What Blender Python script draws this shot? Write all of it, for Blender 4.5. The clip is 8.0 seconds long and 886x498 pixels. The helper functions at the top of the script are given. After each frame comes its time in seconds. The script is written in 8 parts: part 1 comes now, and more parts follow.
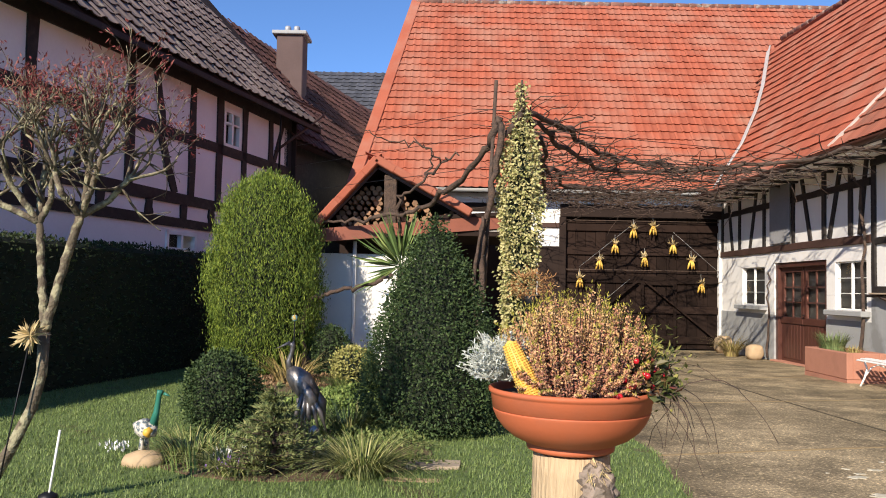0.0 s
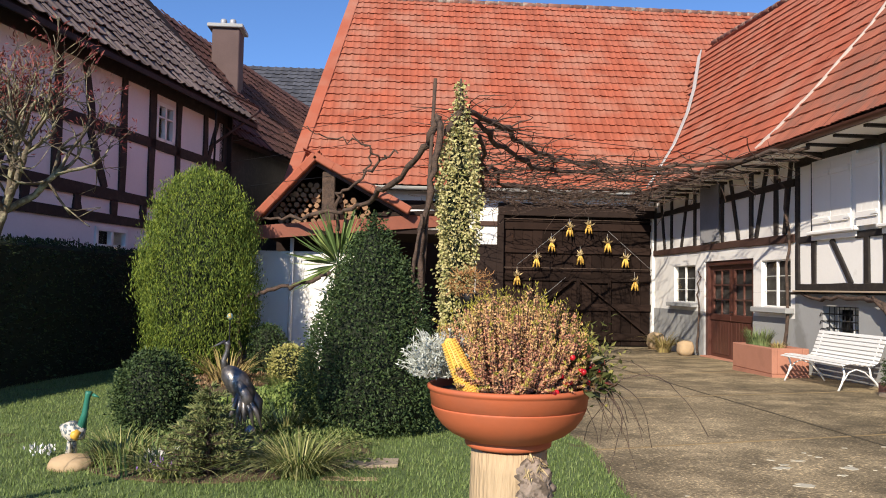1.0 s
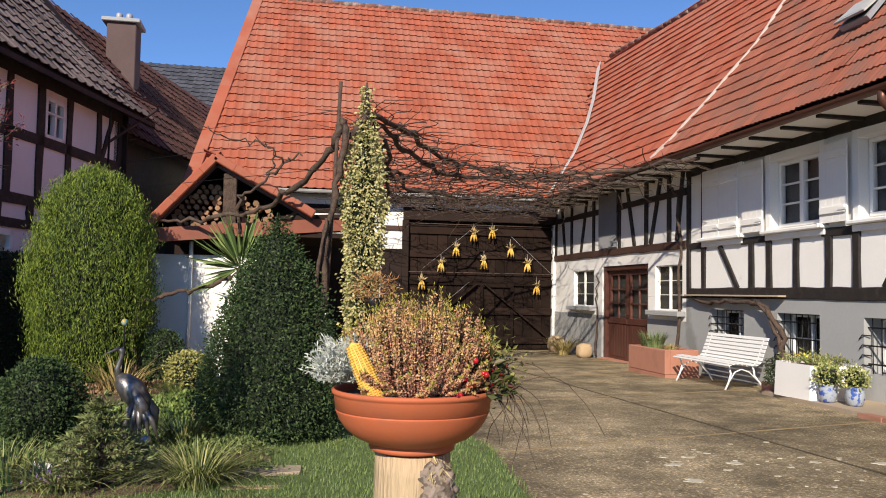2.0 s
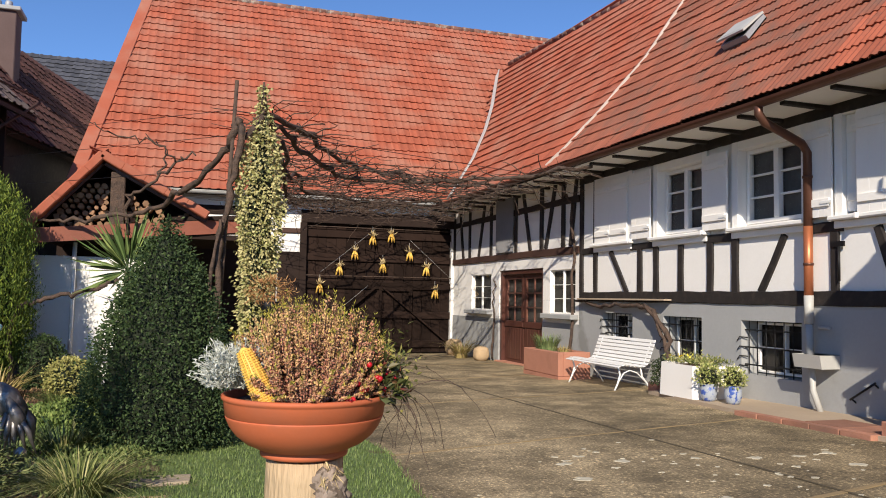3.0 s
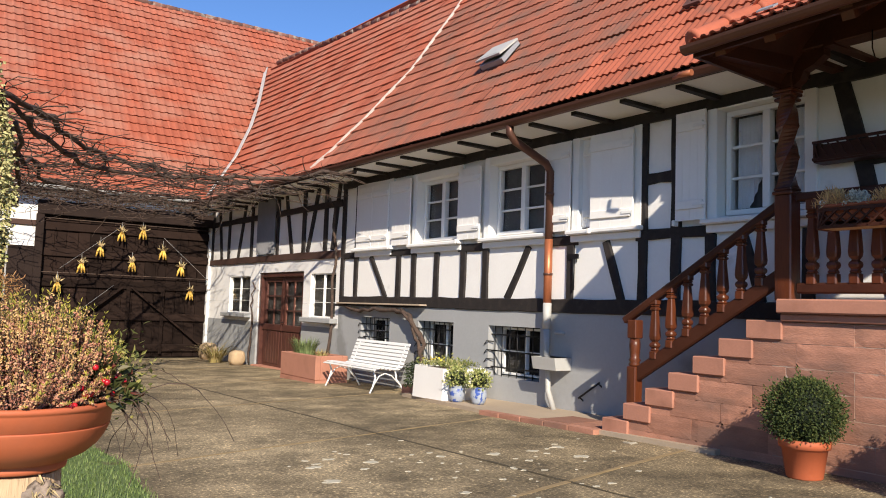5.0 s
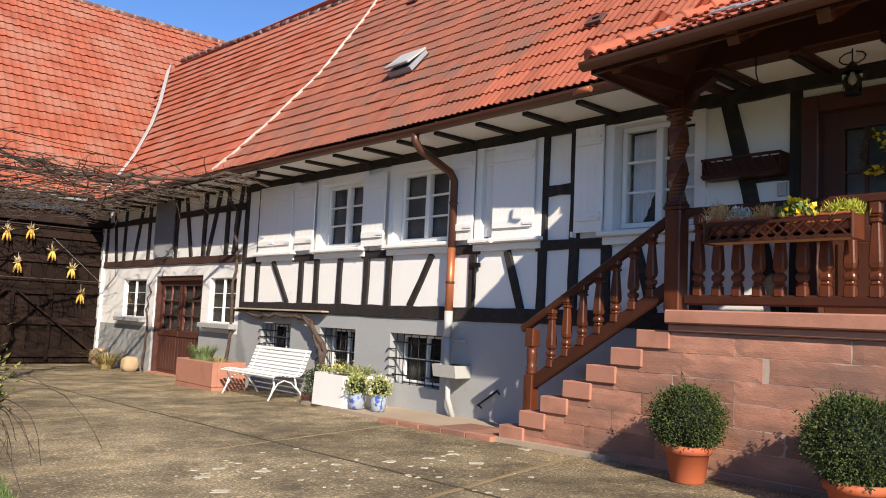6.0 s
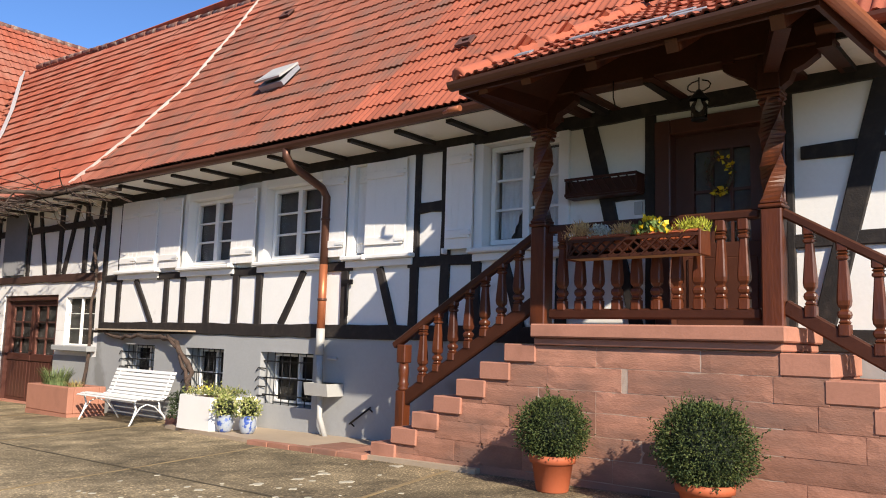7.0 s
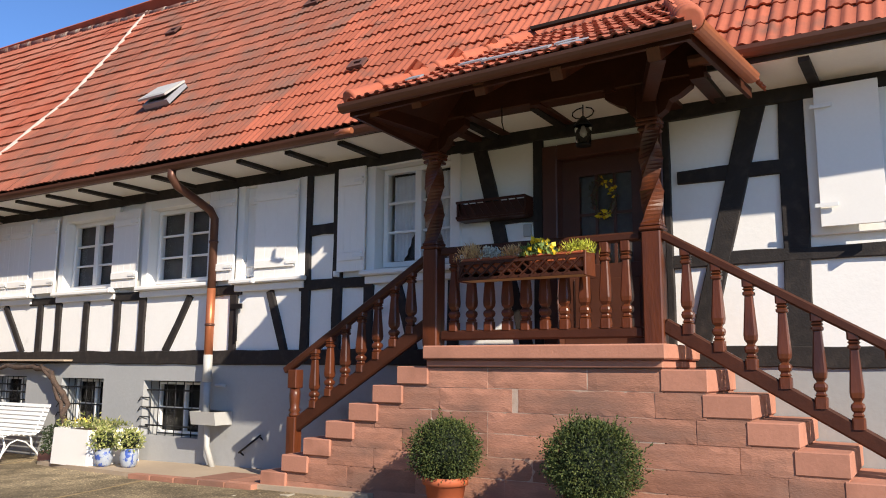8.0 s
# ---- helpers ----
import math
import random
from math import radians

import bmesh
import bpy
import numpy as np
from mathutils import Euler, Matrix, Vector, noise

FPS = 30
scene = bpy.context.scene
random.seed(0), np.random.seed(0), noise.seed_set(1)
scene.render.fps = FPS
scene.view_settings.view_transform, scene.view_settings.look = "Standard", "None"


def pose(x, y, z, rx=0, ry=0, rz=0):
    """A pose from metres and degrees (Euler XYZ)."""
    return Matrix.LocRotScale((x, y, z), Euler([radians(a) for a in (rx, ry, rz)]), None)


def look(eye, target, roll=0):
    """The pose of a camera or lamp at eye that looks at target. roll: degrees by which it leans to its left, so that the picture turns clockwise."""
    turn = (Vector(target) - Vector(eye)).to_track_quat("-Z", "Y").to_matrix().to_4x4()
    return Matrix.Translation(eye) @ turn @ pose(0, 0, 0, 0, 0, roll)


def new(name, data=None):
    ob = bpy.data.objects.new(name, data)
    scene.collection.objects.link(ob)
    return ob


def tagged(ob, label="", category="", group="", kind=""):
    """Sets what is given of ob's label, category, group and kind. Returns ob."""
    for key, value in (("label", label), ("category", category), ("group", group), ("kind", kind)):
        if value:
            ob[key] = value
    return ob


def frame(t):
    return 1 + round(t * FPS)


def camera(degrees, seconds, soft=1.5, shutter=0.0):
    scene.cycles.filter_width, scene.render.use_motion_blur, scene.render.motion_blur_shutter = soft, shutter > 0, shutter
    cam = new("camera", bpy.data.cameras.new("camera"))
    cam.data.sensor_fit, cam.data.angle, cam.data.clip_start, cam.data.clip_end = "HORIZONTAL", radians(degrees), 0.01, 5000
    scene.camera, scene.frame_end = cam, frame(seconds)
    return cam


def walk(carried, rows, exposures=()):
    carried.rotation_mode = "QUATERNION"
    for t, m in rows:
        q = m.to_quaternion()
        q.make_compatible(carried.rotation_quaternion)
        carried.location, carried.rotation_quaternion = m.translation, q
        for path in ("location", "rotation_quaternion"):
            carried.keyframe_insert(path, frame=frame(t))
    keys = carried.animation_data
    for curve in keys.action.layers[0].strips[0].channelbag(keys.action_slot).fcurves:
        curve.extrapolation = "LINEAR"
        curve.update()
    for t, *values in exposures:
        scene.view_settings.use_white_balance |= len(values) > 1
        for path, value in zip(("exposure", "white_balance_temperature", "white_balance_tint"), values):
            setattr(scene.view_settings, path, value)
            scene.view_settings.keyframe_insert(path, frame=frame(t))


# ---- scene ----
cam = camera(58.22, 8.0, 1.0)

PATH = [
    (0.0, 0.000, -0.002, 1.456, 92.79, -1.05, 0.20),
    (0.5, -0.002, 0.003, 1.453, 92.74, -1.12, -1.52),
    (1.0, -0.002, -0.001, 1.455, 92.72, -1.02, -4.23),
    (1.5, -0.005, -0.008, 1.455, 92.89, -1.00, -7.73),
    (3.0, 0.009, -0.023, 1.456, 93.54, -1.00, -18.31),
    (3.5, 0.030, -0.020, 1.454, 93.61, -1.13, -22.98),
    (4.0, 0.042, -0.027, 1.453, 93.75, -1.18, -27.84),
    (4.5, 0.039, -0.033, 1.451, 94.03, -1.38, -32.06),
    (6.0, 0.113, -0.078, 1.442, 95.11, -2.61, -41.92),
    (6.5, 0.120, -0.106, 1.440, 95.86, -2.12, -46.68),
    (7.0, 0.145, -0.125, 1.438, 96.66, -1.61, -50.70),
    (7.5, 0.150, -0.136, 1.439, 97.67, -0.95, -54.89),
    (8.0, 0.165, -0.143, 1.444, 98.36, -0.34, -58.14),
]
# path end
walk(cam, [(t, pose(*row)) for t, *row in PATH], [(0.0, 0.50, 6800, 10), (1.5, 0.32, 6800, 10), (3.5, 0.24, 6800, 10), (4.5, 0.37, 6800, 10), (6.5, 0.56, 6800, 10), (8.0, 0.57, 6800, 10)])

# ---- light ----
SUN = Vector((1.0, 2.0, -1.3)).normalized()
world = bpy.data.worlds.new("sky")
scene.world = world
world.use_nodes = True
wn = world.node_tree.nodes
sky = wn.new("ShaderNodeTexSky")
sky.sky_type = "NISHITA"
sky.sun_disc = False
sky.sun_elevation = math.asin(-SUN.z)
sky.sun_rotation = math.atan2(-SUN.x, -SUN.y)
sky.altitude = 1800
sky.air_density, sky.dust_density, sky.ozone_density = 0.85, 0.0, 8.0
wn["Background"].inputs["Strength"].default_value = 0.15
world.node_tree.links.new(sky.outputs[0], wn["Background"].inputs["Color"])
sun = new("sun", bpy.data.lights.new("sun", "SUN"))
sun.data.energy, sun.data.angle, sun.data.color = 5.0, radians(0.55), (1.0, 0.91, 0.78)
sun.matrix_world = look((0, 0, 30), Vector((0, 0, 30)) + SUN)


# ---- materials ----
def mat(name, col, rough=0.8, var=0.25, scale=3.0, fine=40.0, bump=0.15, metal=0.0, island=0.0, spot=None, spot_at=0.62, spot_scale=2.0, stretch=(1, 1, 1), spec=0.4, obj=0.0, bdist=0.006, soft=0.06):
    """A procedural surface: a base colour varied at two scales, relief, and spots of dirt, lichen or wear."""
    m = bpy.data.materials.new(name)
    m.use_nodes = True
    nt = m.node_tree
    n, l = nt.nodes, nt.links
    b = n["Principled BSDF"]
    b.inputs["Roughness"].default_value = rough
    b.inputs["Metallic"].default_value = metal
    b.inputs["Specular IOR Level"].default_value = spec
    geo = n.new("ShaderNodeNewGeometry")
    mp = n.new("ShaderNodeMapping")
    mp.inputs["Scale"].default_value = stretch
    l.new(geo.outputs["Position"], mp.inputs["Vector"])

    def noise_tex(sc, det=4.0):
        t = n.new("ShaderNodeTexNoise")
        t.inputs["Scale"].default_value = sc
        t.inputs["Detail"].default_value = det
        l.new(mp.outputs[0], t.inputs["Vector"])
        return t.outputs["Fac"]

    def math_node(op, a, c):
        t = n.new("ShaderNodeMath")
        t.operation = op
        for i, v in enumerate((a, c)):
            if isinstance(v, (int, float)):
                t.inputs[i].default_value = v
            else:
                l.new(v, t.inputs[i])
        return t.outputs[0]

    big, small = noise_tex(scale), noise_tex(fine)
    v = math_node("MULTIPLY_ADD", big, 2 * var)
    n[v.node.name].inputs[2].default_value = 1 - var
    s = math_node("MULTIPLY_ADD", small, var)
    n[s.node.name].inputs[2].default_value = 1 - var / 2
    f = math_node("MULTIPLY", v, s)
    if island:
        r = math_node("MULTIPLY_ADD", geo.outputs["Random Per Island"], 2 * island)
        n[r.node.name].inputs[2].default_value = 1 - island
        f = math_node("MULTIPLY", f, r)
    if obj:
        oi = n.new("ShaderNodeObjectInfo")
        r = math_node("MULTIPLY_ADD", oi.outputs["Random"], 2 * obj)
        n[r.node.name].inputs[2].default_value = 1 - obj
        f = math_node("MULTIPLY", f, r)
    sc = n.new("ShaderNodeVectorMath")
    sc.operation = "SCALE"
    sc.inputs[0].default_value = col
    l.new(f, sc.inputs["Scale"])
    out = sc.outputs[0]
    if spot:
        sp = noise_tex(spot_scale, 8.0)
        ramp = n.new("ShaderNodeValToRGB")
        ramp.color_ramp.elements[0].position, ramp.color_ramp.elements[1].position = spot_at - soft / 2, spot_at + soft / 2
        l.new(sp, ramp.inputs[0])
        mix = n.new("ShaderNodeMixRGB")
        mix.inputs[2].default_value = (*spot, 1)
        l.new(out, mix.inputs[1])
        l.new(ramp.outputs[0], mix.inputs[0])
        out = mix.outputs[0]
    l.new(out, b.inputs["Base Color"])
    if bump:
        bp = n.new("ShaderNodeBump")
        bp.inputs["Strength"].default_value = bump
        bp.inputs["Distance"].default_value = bdist
        l.new(math_node("ADD", small, big), bp.inputs["Height"])
        l.new(bp.outputs[0], b.inputs["Normal"])
    return m


def leaf_mat(name, col, col2=None, rough=0.55, var=0.45):
    m = mat(name, col, rough, 0.2, 6, 60, 0.0, island=var, spec=0.2)
    if col2:
        nt = m.node_tree
        b = nt.nodes["Principled BSDF"]
        src = b.inputs["Base Color"].links[0].from_socket
        geo = nt.nodes.new("ShaderNodeNewGeometry")
        ramp = nt.nodes.new("ShaderNodeValToRGB")
        ramp.color_ramp.elements[0].position, ramp.color_ramp.elements[1].position = 0.5, 0.9
        nt.links.new(geo.outputs["Random Per Island"], ramp.inputs[0])
        mix = nt.nodes.new("ShaderNodeMixRGB")
        mix.inputs[2].default_value = (*col2, 1)
        nt.links.new(src, mix.inputs[1])
        nt.links.new(ramp.outputs[0], mix.inputs[0])
        nt.links.new(mix.outputs[0], b.inputs["Base Color"])
    return m


def glass_mat(name, tint=(0.02, 0.025, 0.03)):
    m = bpy.data.materials.new(name)
    m.use_nodes = True
    b = m.node_tree.nodes["Principled BSDF"]
    b.inputs["Base Color"].default_value = (1, 1, 1, 1)
    b.inputs["Transmission Weight"].default_value = 1.0
    b.inputs["Roughness"].default_value = 0.02
    b.inputs["IOR"].default_value = 1.1
    return m


def rough_ground(name):
    """Old weathered concrete: broad stains, mottling, and fine pale and dark grit."""
    m = bpy.data.materials.new(name)
    m.use_nodes = True
    nt = m.node_tree
    n, l = nt.nodes, nt.links
    b = n["Principled BSDF"]
    b.inputs["Roughness"].default_value = 0.92
    b.inputs["Specular IOR Level"].default_value = 0.3
    geo = n.new("ShaderNodeNewGeometry")

    def ramp_of(scale, det, stops):
        t = n.new("ShaderNodeTexNoise")
        t.inputs["Scale"].default_value, t.inputs["Detail"].default_value, t.inputs["Roughness"].default_value = scale, det, 0.65
        l.new(geo.outputs["Position"], t.inputs["Vector"])
        r = n.new("ShaderNodeValToRGB")
        el = r.color_ramp.elements
        el[0].position, el[0].color = stops[0][0], (*stops[0][1], 1)
        el[1].position, el[1].color = stops[-1][0], (*stops[-1][1], 1)
        for p, c in stops[1:-1]:
            e = el.new(p)
            e.color = (*c, 1)
        l.new(t.outputs["Fac"], r.inputs[0])
        return r.outputs[0], t.outputs["Fac"]

    def mixed(kind, a, c, fac=1.0):
        x = n.new("ShaderNodeMixRGB")
        x.blend_type = kind
        x.inputs[0].default_value = fac
        l.new(a, x.inputs[1])
        l.new(c, x.inputs[2])
        return x.outputs[0]
    big, _ = ramp_of(0.55, 9, ((0.36, (0.168, 0.134, 0.086)), (0.5, (0.245, 0.196, 0.126)), (0.64, (0.345, 0.276, 0.18))))
    mid, _ = ramp_of(2.2, 10, ((0.36, (0.64, 0.63, 0.60)), (0.62, (1.18, 1.16, 1.10))))
    grit, gf = ramp_of(48.0, 4, ((0.36, (0.5, 0.5, 0.5)), (0.47, (0.95, 0.95, 0.95)), (0.57, (1.08, 1.07, 1.05)), (0.66, (2.9, 2.85, 2.65))))
    l.new(mixed("MULTIPLY", mixed("MULTIPLY", big, mid), grit), b.inputs["Base Color"])
    bp = n.new("ShaderNodeBump")
    bp.inputs["Strength"].default_value, bp.inputs["Distance"].default_value = 0.5, 0.012
    l.new(gf, bp.inputs["Height"])
    l.new(bp.outputs[0], b.inputs["Normal"])
    return m


M = dict(
    plaster=mat("white_plaster", (0.86, 0.84, 0.81), 0.9, 0.07, 1.6, 30, 0.22, spot=(0.62, 0.60, 0.57), spot_at=0.70, spot_scale=1.3),
    plinth=mat("grey_plinth_paint", (0.36, 0.365, 0.365), 0.9, 0.12, 1.2, 26, 0.3, spot=(0.26, 0.26, 0.25), spot_at=0.64, spot_scale=0.9),
    timber=mat("black_timber", (0.021, 0.017, 0.016), 0.75, 0.4, 4, 60, 0.5, stretch=(1, 1, 1), spot=(0.04, 0.031, 0.027), spot_at=0.6, spot_scale=9, soft=0.2),
    brown_timber=mat("dark_brown_timber", (0.07, 0.035, 0.026), 0.75, 0.35, 4, 60, 0.4),
    pink_plaster=mat("old_pale_plaster", (0.82, 0.755, 0.745), 0.95, 0.10, 1.0, 25, 0.25, spot=(0.55, 0.50, 0.48), spot_at=0.66, spot_scale=1.1),
    shutter=mat("white_shutter_paint", (0.86, 0.84, 0.81), 0.55, 0.05, 2, 40, 0.08),
    white=mat("white_window_paint", (0.84, 0.83, 0.81), 0.5, 0.05, 3, 50, 0.05),
    tile=mat("red_roof_tile", (0.345, 0.092, 0.05), 0.8, 0.22, 0.9, 22, 0.3, island=0.14, spot=(0.36, 0.15, 0.10), spot_at=0.56, spot_scale=1.1, soft=0.25),
    tile_old=mat("red_roof_tile_weathered", (0.36, 0.10, 0.055), 0.8, 0.3, 0.8, 20, 0.3, island=0.16, obj=0.16, spot=(0.22, 0.085, 0.055), spot_at=0.62, spot_scale=3.0, soft=0.15),
    tile_dull=mat("dull_brown_red_roof_tile", (0.30, 0.098, 0.058), 0.85, 0.3, 0.8, 20, 0.3, island=0.14, obj=0.14, spot=(0.21, 0.10, 0.07), spot_at=0.56, spot_scale=2.2, soft=0.2),
    tile_ridge=mat("lichened_ridge_tile", (0.20, 0.095, 0.07), 0.9, 0.35, 2.5, 30, 0.4, obj=0.25, spot=(0.34, 0.30, 0.25), spot_at=0.6, spot_scale=7, soft=0.15),
    tile_grey=mat("grey_brown_roof_tile", (0.165, 0.126, 0.115), 0.85, 0.25, 0.9, 20, 0.3, island=0.3, spot=(0.24, 0.21, 0.17), spot_at=0.66, spot_scale=6),
    tile_dark=mat("dark_slate_tile", (0.07, 0.072, 0.085), 0.7, 0.2, 0.8, 20, 0.2, island=0.25),
    tile_brown=mat("brown_red_roof_tile", (0.095, 0.042, 0.034), 0.85, 0.25, 0.9, 20, 0.3, island=0.28),
    lead=mat("pale_zinc_flashing", (0.34, 0.35, 0.38), 0.55, 0.12, 3, 30, 0.2, metal=0.2),
    valley=mat("bright_zinc_valley", (0.50, 0.49, 0.48), 0.6, 0.15, 3, 30, 0.2),
    mortar_line=mat("pale_mortar", (0.55, 0.47, 0.42), 0.95, 0.2, 5, 40, 0.4),
    copper=mat("brown_copper_gutter", (0.14, 0.065, 0.045), 0.45, 0.2, 3, 30, 0.1, metal=0.55),
    copper_pipe=mat("copper_pipe", (0.50, 0.17, 0.08), 0.42, 0.2, 3, 30, 0.1, metal=0.5),
    porch_wood=mat("red_brown_varnished_wood", (0.128, 0.034, 0.0125), 0.36, 0.6, 7, 60, 0.3, stretch=(1, 1, 0.2), spec=0.45, spot=(0.045, 0.014, 0.008), spot_at=0.55, spot_scale=7, soft=0.25),
    porch_wood_dark=mat("dark_red_brown_wood", (0.058, 0.018, 0.009), 0.5, 0.4, 5, 50, 0.25, spec=0.3),
    door_wood=mat("brown_door_paint", (0.09, 0.034, 0.025), 0.45, 0.25, 4, 50, 0.15),
    sandstone=mat("red_sandstone", (0.365, 0.172, 0.115), 0.92, 0.45, 4.5, 60, 0.4, obj=0.26, spot=(0.25, 0.135, 0.098), spot_at=0.56, spot_scale=2.2, soft=0.22, stretch=(1, 0.7, 2.0), bdist=0.008),
    sandstone_cut=mat("cut_red_sandstone", (0.44, 0.20, 0.135), 0.9, 0.2, 2.5, 45, 0.3, obj=0.08, spot=(0.33, 0.15, 0.10), spot_at=0.58, spot_scale=2.5, soft=0.2),
    joint=mat("mortar_joint", (0.42, 0.26, 0.19), 0.95, 0.3, 5, 50, 0.4, spot=(0.47, 0.36, 0.29), spot_at=0.52, spot_scale=3, soft=0.1),
    concrete=rough_ground("yard_concrete"),
    pale=mat("pale_concrete_strip", (0.42, 0.33, 0.24), 0.93, 0.2, 1.2, 30, 0.35),
    patch=mat("lichen_patch", (0.50, 0.46, 0.36), 0.95, 0.35, 14, 90, 0.4),
    moss=mat("moss_in_joint", (0.29, 0.21, 0.11), 0.95, 0.35, 6, 60, 0.4),
    soil=mat("garden_soil", (0.135, 0.088, 0.055), 0.98, 0.4, 4, 50, 0.8, bdist=0.02),
    lawn=mat("lawn_ground", (0.115, 0.165, 0.055), 0.95, 0.3, 2, 50, 0.6, bdist=0.02, spot=(0.11, 0.10, 0.045), spot_at=0.66, spot_scale=2.2),
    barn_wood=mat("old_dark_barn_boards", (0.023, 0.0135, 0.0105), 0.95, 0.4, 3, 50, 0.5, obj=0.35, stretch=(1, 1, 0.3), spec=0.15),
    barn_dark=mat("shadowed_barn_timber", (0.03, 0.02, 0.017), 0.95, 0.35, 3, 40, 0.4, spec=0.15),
    iron=mat("black_iron", (0.02, 0.02, 0.022), 0.5, 0.2, 5, 60, 0.1, metal=0.6),
    door_dark=mat("dark_varnished_door", (0.085, 0.030, 0.018), 0.4, 0.3, 5, 50, 0.2, spec=0.5),
    red_beam=mat("red_brown_beam_paint", (0.24, 0.075, 0.045), 0.6, 0.25, 4, 50, 0.2),
    # grey light reflected by the panes, painted on panels behind them
    room=mat("painted_glass_reflection", (0.12, 0.118, 0.115), 0.9, 0.4, 2.5, 20, 0.0),
    # near-black colour standing for the lack of light indoors
    dark=mat("painted_indoor_shade", (0.02, 0.018, 0.017), 0.9, 0.2, 2, 20, 0.0),
    curtain=mat("white_lace_curtain", (0.72, 0.72, 0.74), 0.9, 0.12, 8, 90, 0.3),
    glass=glass_mat("window_glass"),
    bark=mat("vine_bark", (0.098, 0.064, 0.048), 0.92, 0.5, 10, 60, 0.9, bdist=0.02, spot=(0.06, 0.042, 0.034), spot_at=0.56, spot_scale=14, soft=0.15),
    bark_pale=mat("mottled_tree_bark", (0.125, 0.098, 0.068), 0.9, 0.5, 9, 60, 0.9, bdist=0.012, spot=(0.33, 0.30, 0.19), spot_at=0.54, spot_scale=16, soft=0.1),
    terracotta=mat("terracotta_plastic", (0.49, 0.125, 0.055), 0.62, 0.1, 4, 50, 0.08, spec=0.25, spot=(0.42, 0.12, 0.06), spot_at=0.6, spot_scale=6, soft=0.2),
    stump=mat("bare_stump_wood", (0.50, 0.36, 0.22), 0.8, 0.4, 9, 70, 0.9, stretch=(1, 1, 0.12), spot=(0.27, 0.15, 0.08), spot_at=0.58, spot_scale=9, soft=0.12, bdist=0.015),
    metal_white=mat("white_bench_paint", (0.80, 0.80, 0.79), 0.45, 0.05, 4, 40, 0.05),
    stone_pale=mat("pale_field_stone", (0.46, 0.33, 0.20), 0.9, 0.2, 4, 40, 0.4),
    enamel=mat("grey_enamel", (0.46, 0.455, 0.43), 0.5, 0.1, 4, 40, 0.1),
)


# ---- mesh helpers ----
def part(name, bm, material, parent=None, label="", smooth=False):
    me = bpy.data.meshes.new(name)
    bm.to_mesh(me)
    bm.free()
    if smooth:
        for p in me.polygons:
            p.use_smooth = True
    ob = new(name, me)
    for mm in (material if isinstance(material, (list, tuple)) else [material]):
        me.materials.append(mm)
    if parent:
        ob.parent = parent
    if label:
        ob["label"] = label
    return ob


def mesh_part(name, verts, faces, material, parent=None, label="", smooth=False):
    me = bpy.data.meshes.new(name)
    me.from_pydata([tuple(v) for v in verts], [], faces)
    me.materials.append(material)
    if smooth:
        for p in me.polygons:
            p.use_smooth = True
    ob = new(name, me)
    if parent:
        ob.parent = parent
    if label:
        ob["label"] = label
    return ob


def thing(name, label, category, group="", kind=""):
    return tagged(new(name), label, category, group, kind)


def add_box(bm, x0, x1, y0, y1, z0, z1, bevel=0.0):
    b = bm if not bevel else bmesh.new()
    vs = [b.verts.new((x, y, z)) for x in (x0, x1) for y in (y0, y1) for z in (z0, z1)]
    for f in ((0, 1, 3, 2), (4, 6, 7, 5), (0, 4, 5, 1), (2, 3, 7, 6), (0, 2, 6, 4), (1, 5, 7, 3)):
        b.faces.new([vs[i] for i in f])
    if bevel:
        bmesh.ops.bevel(b, geom=list(b.edges), offset=bevel, segments=1, affect="EDGES")
        absorb(bm, b)
    return bm


def absorb(bm, b, m=None):
    """Move all of b into bm, set at the pose m."""
    idx = {}
    for v in b.verts:
        idx[v] = bm.verts.new(m @ v.co if m else v.co)
    for f in b.faces:
        try:
            nf = bm.faces.new([idx[v] for v in f.verts])
            nf.smooth = f.smooth
            nf.material_index = f.material_index
        except ValueError:
            pass
    b.free()


def box(x0, x1, y0, y1, z0, z1, bevel=0.0):
    return add_box(bmesh.new(), min(x0, x1), max(x0, x1), min(y0, y1), max(y0, y1), min(z0, z1), max(z0, z1), bevel)


def add_bar(bm, a, b, w, h, up=(0, 0, 1), bevel=0.0):
    """A squared bar from a to b, w wide and h high."""
    a, b = Vector(a), Vector(b)
    d = b - a
    x = d.normalized()
    u = Vector(up)
    y = u.cross(x)
    if y.length < 1e-4:
        y = Vector((1, 0, 0)).cross(x)
    y.normalize()
    z = x.cross(y)
    m = Matrix((x, y, z)).transposed().to_4x4()
    m.translation = a
    absorb(bm, box(0, d.length, -w / 2, w / 2, -h / 2, h / 2, bevel), m)
    return bm


def bar(a, b, w, h, up=(0, 0, 1), bevel=0.0):
    return add_bar(bmesh.new(), a, b, w, h, up, bevel)


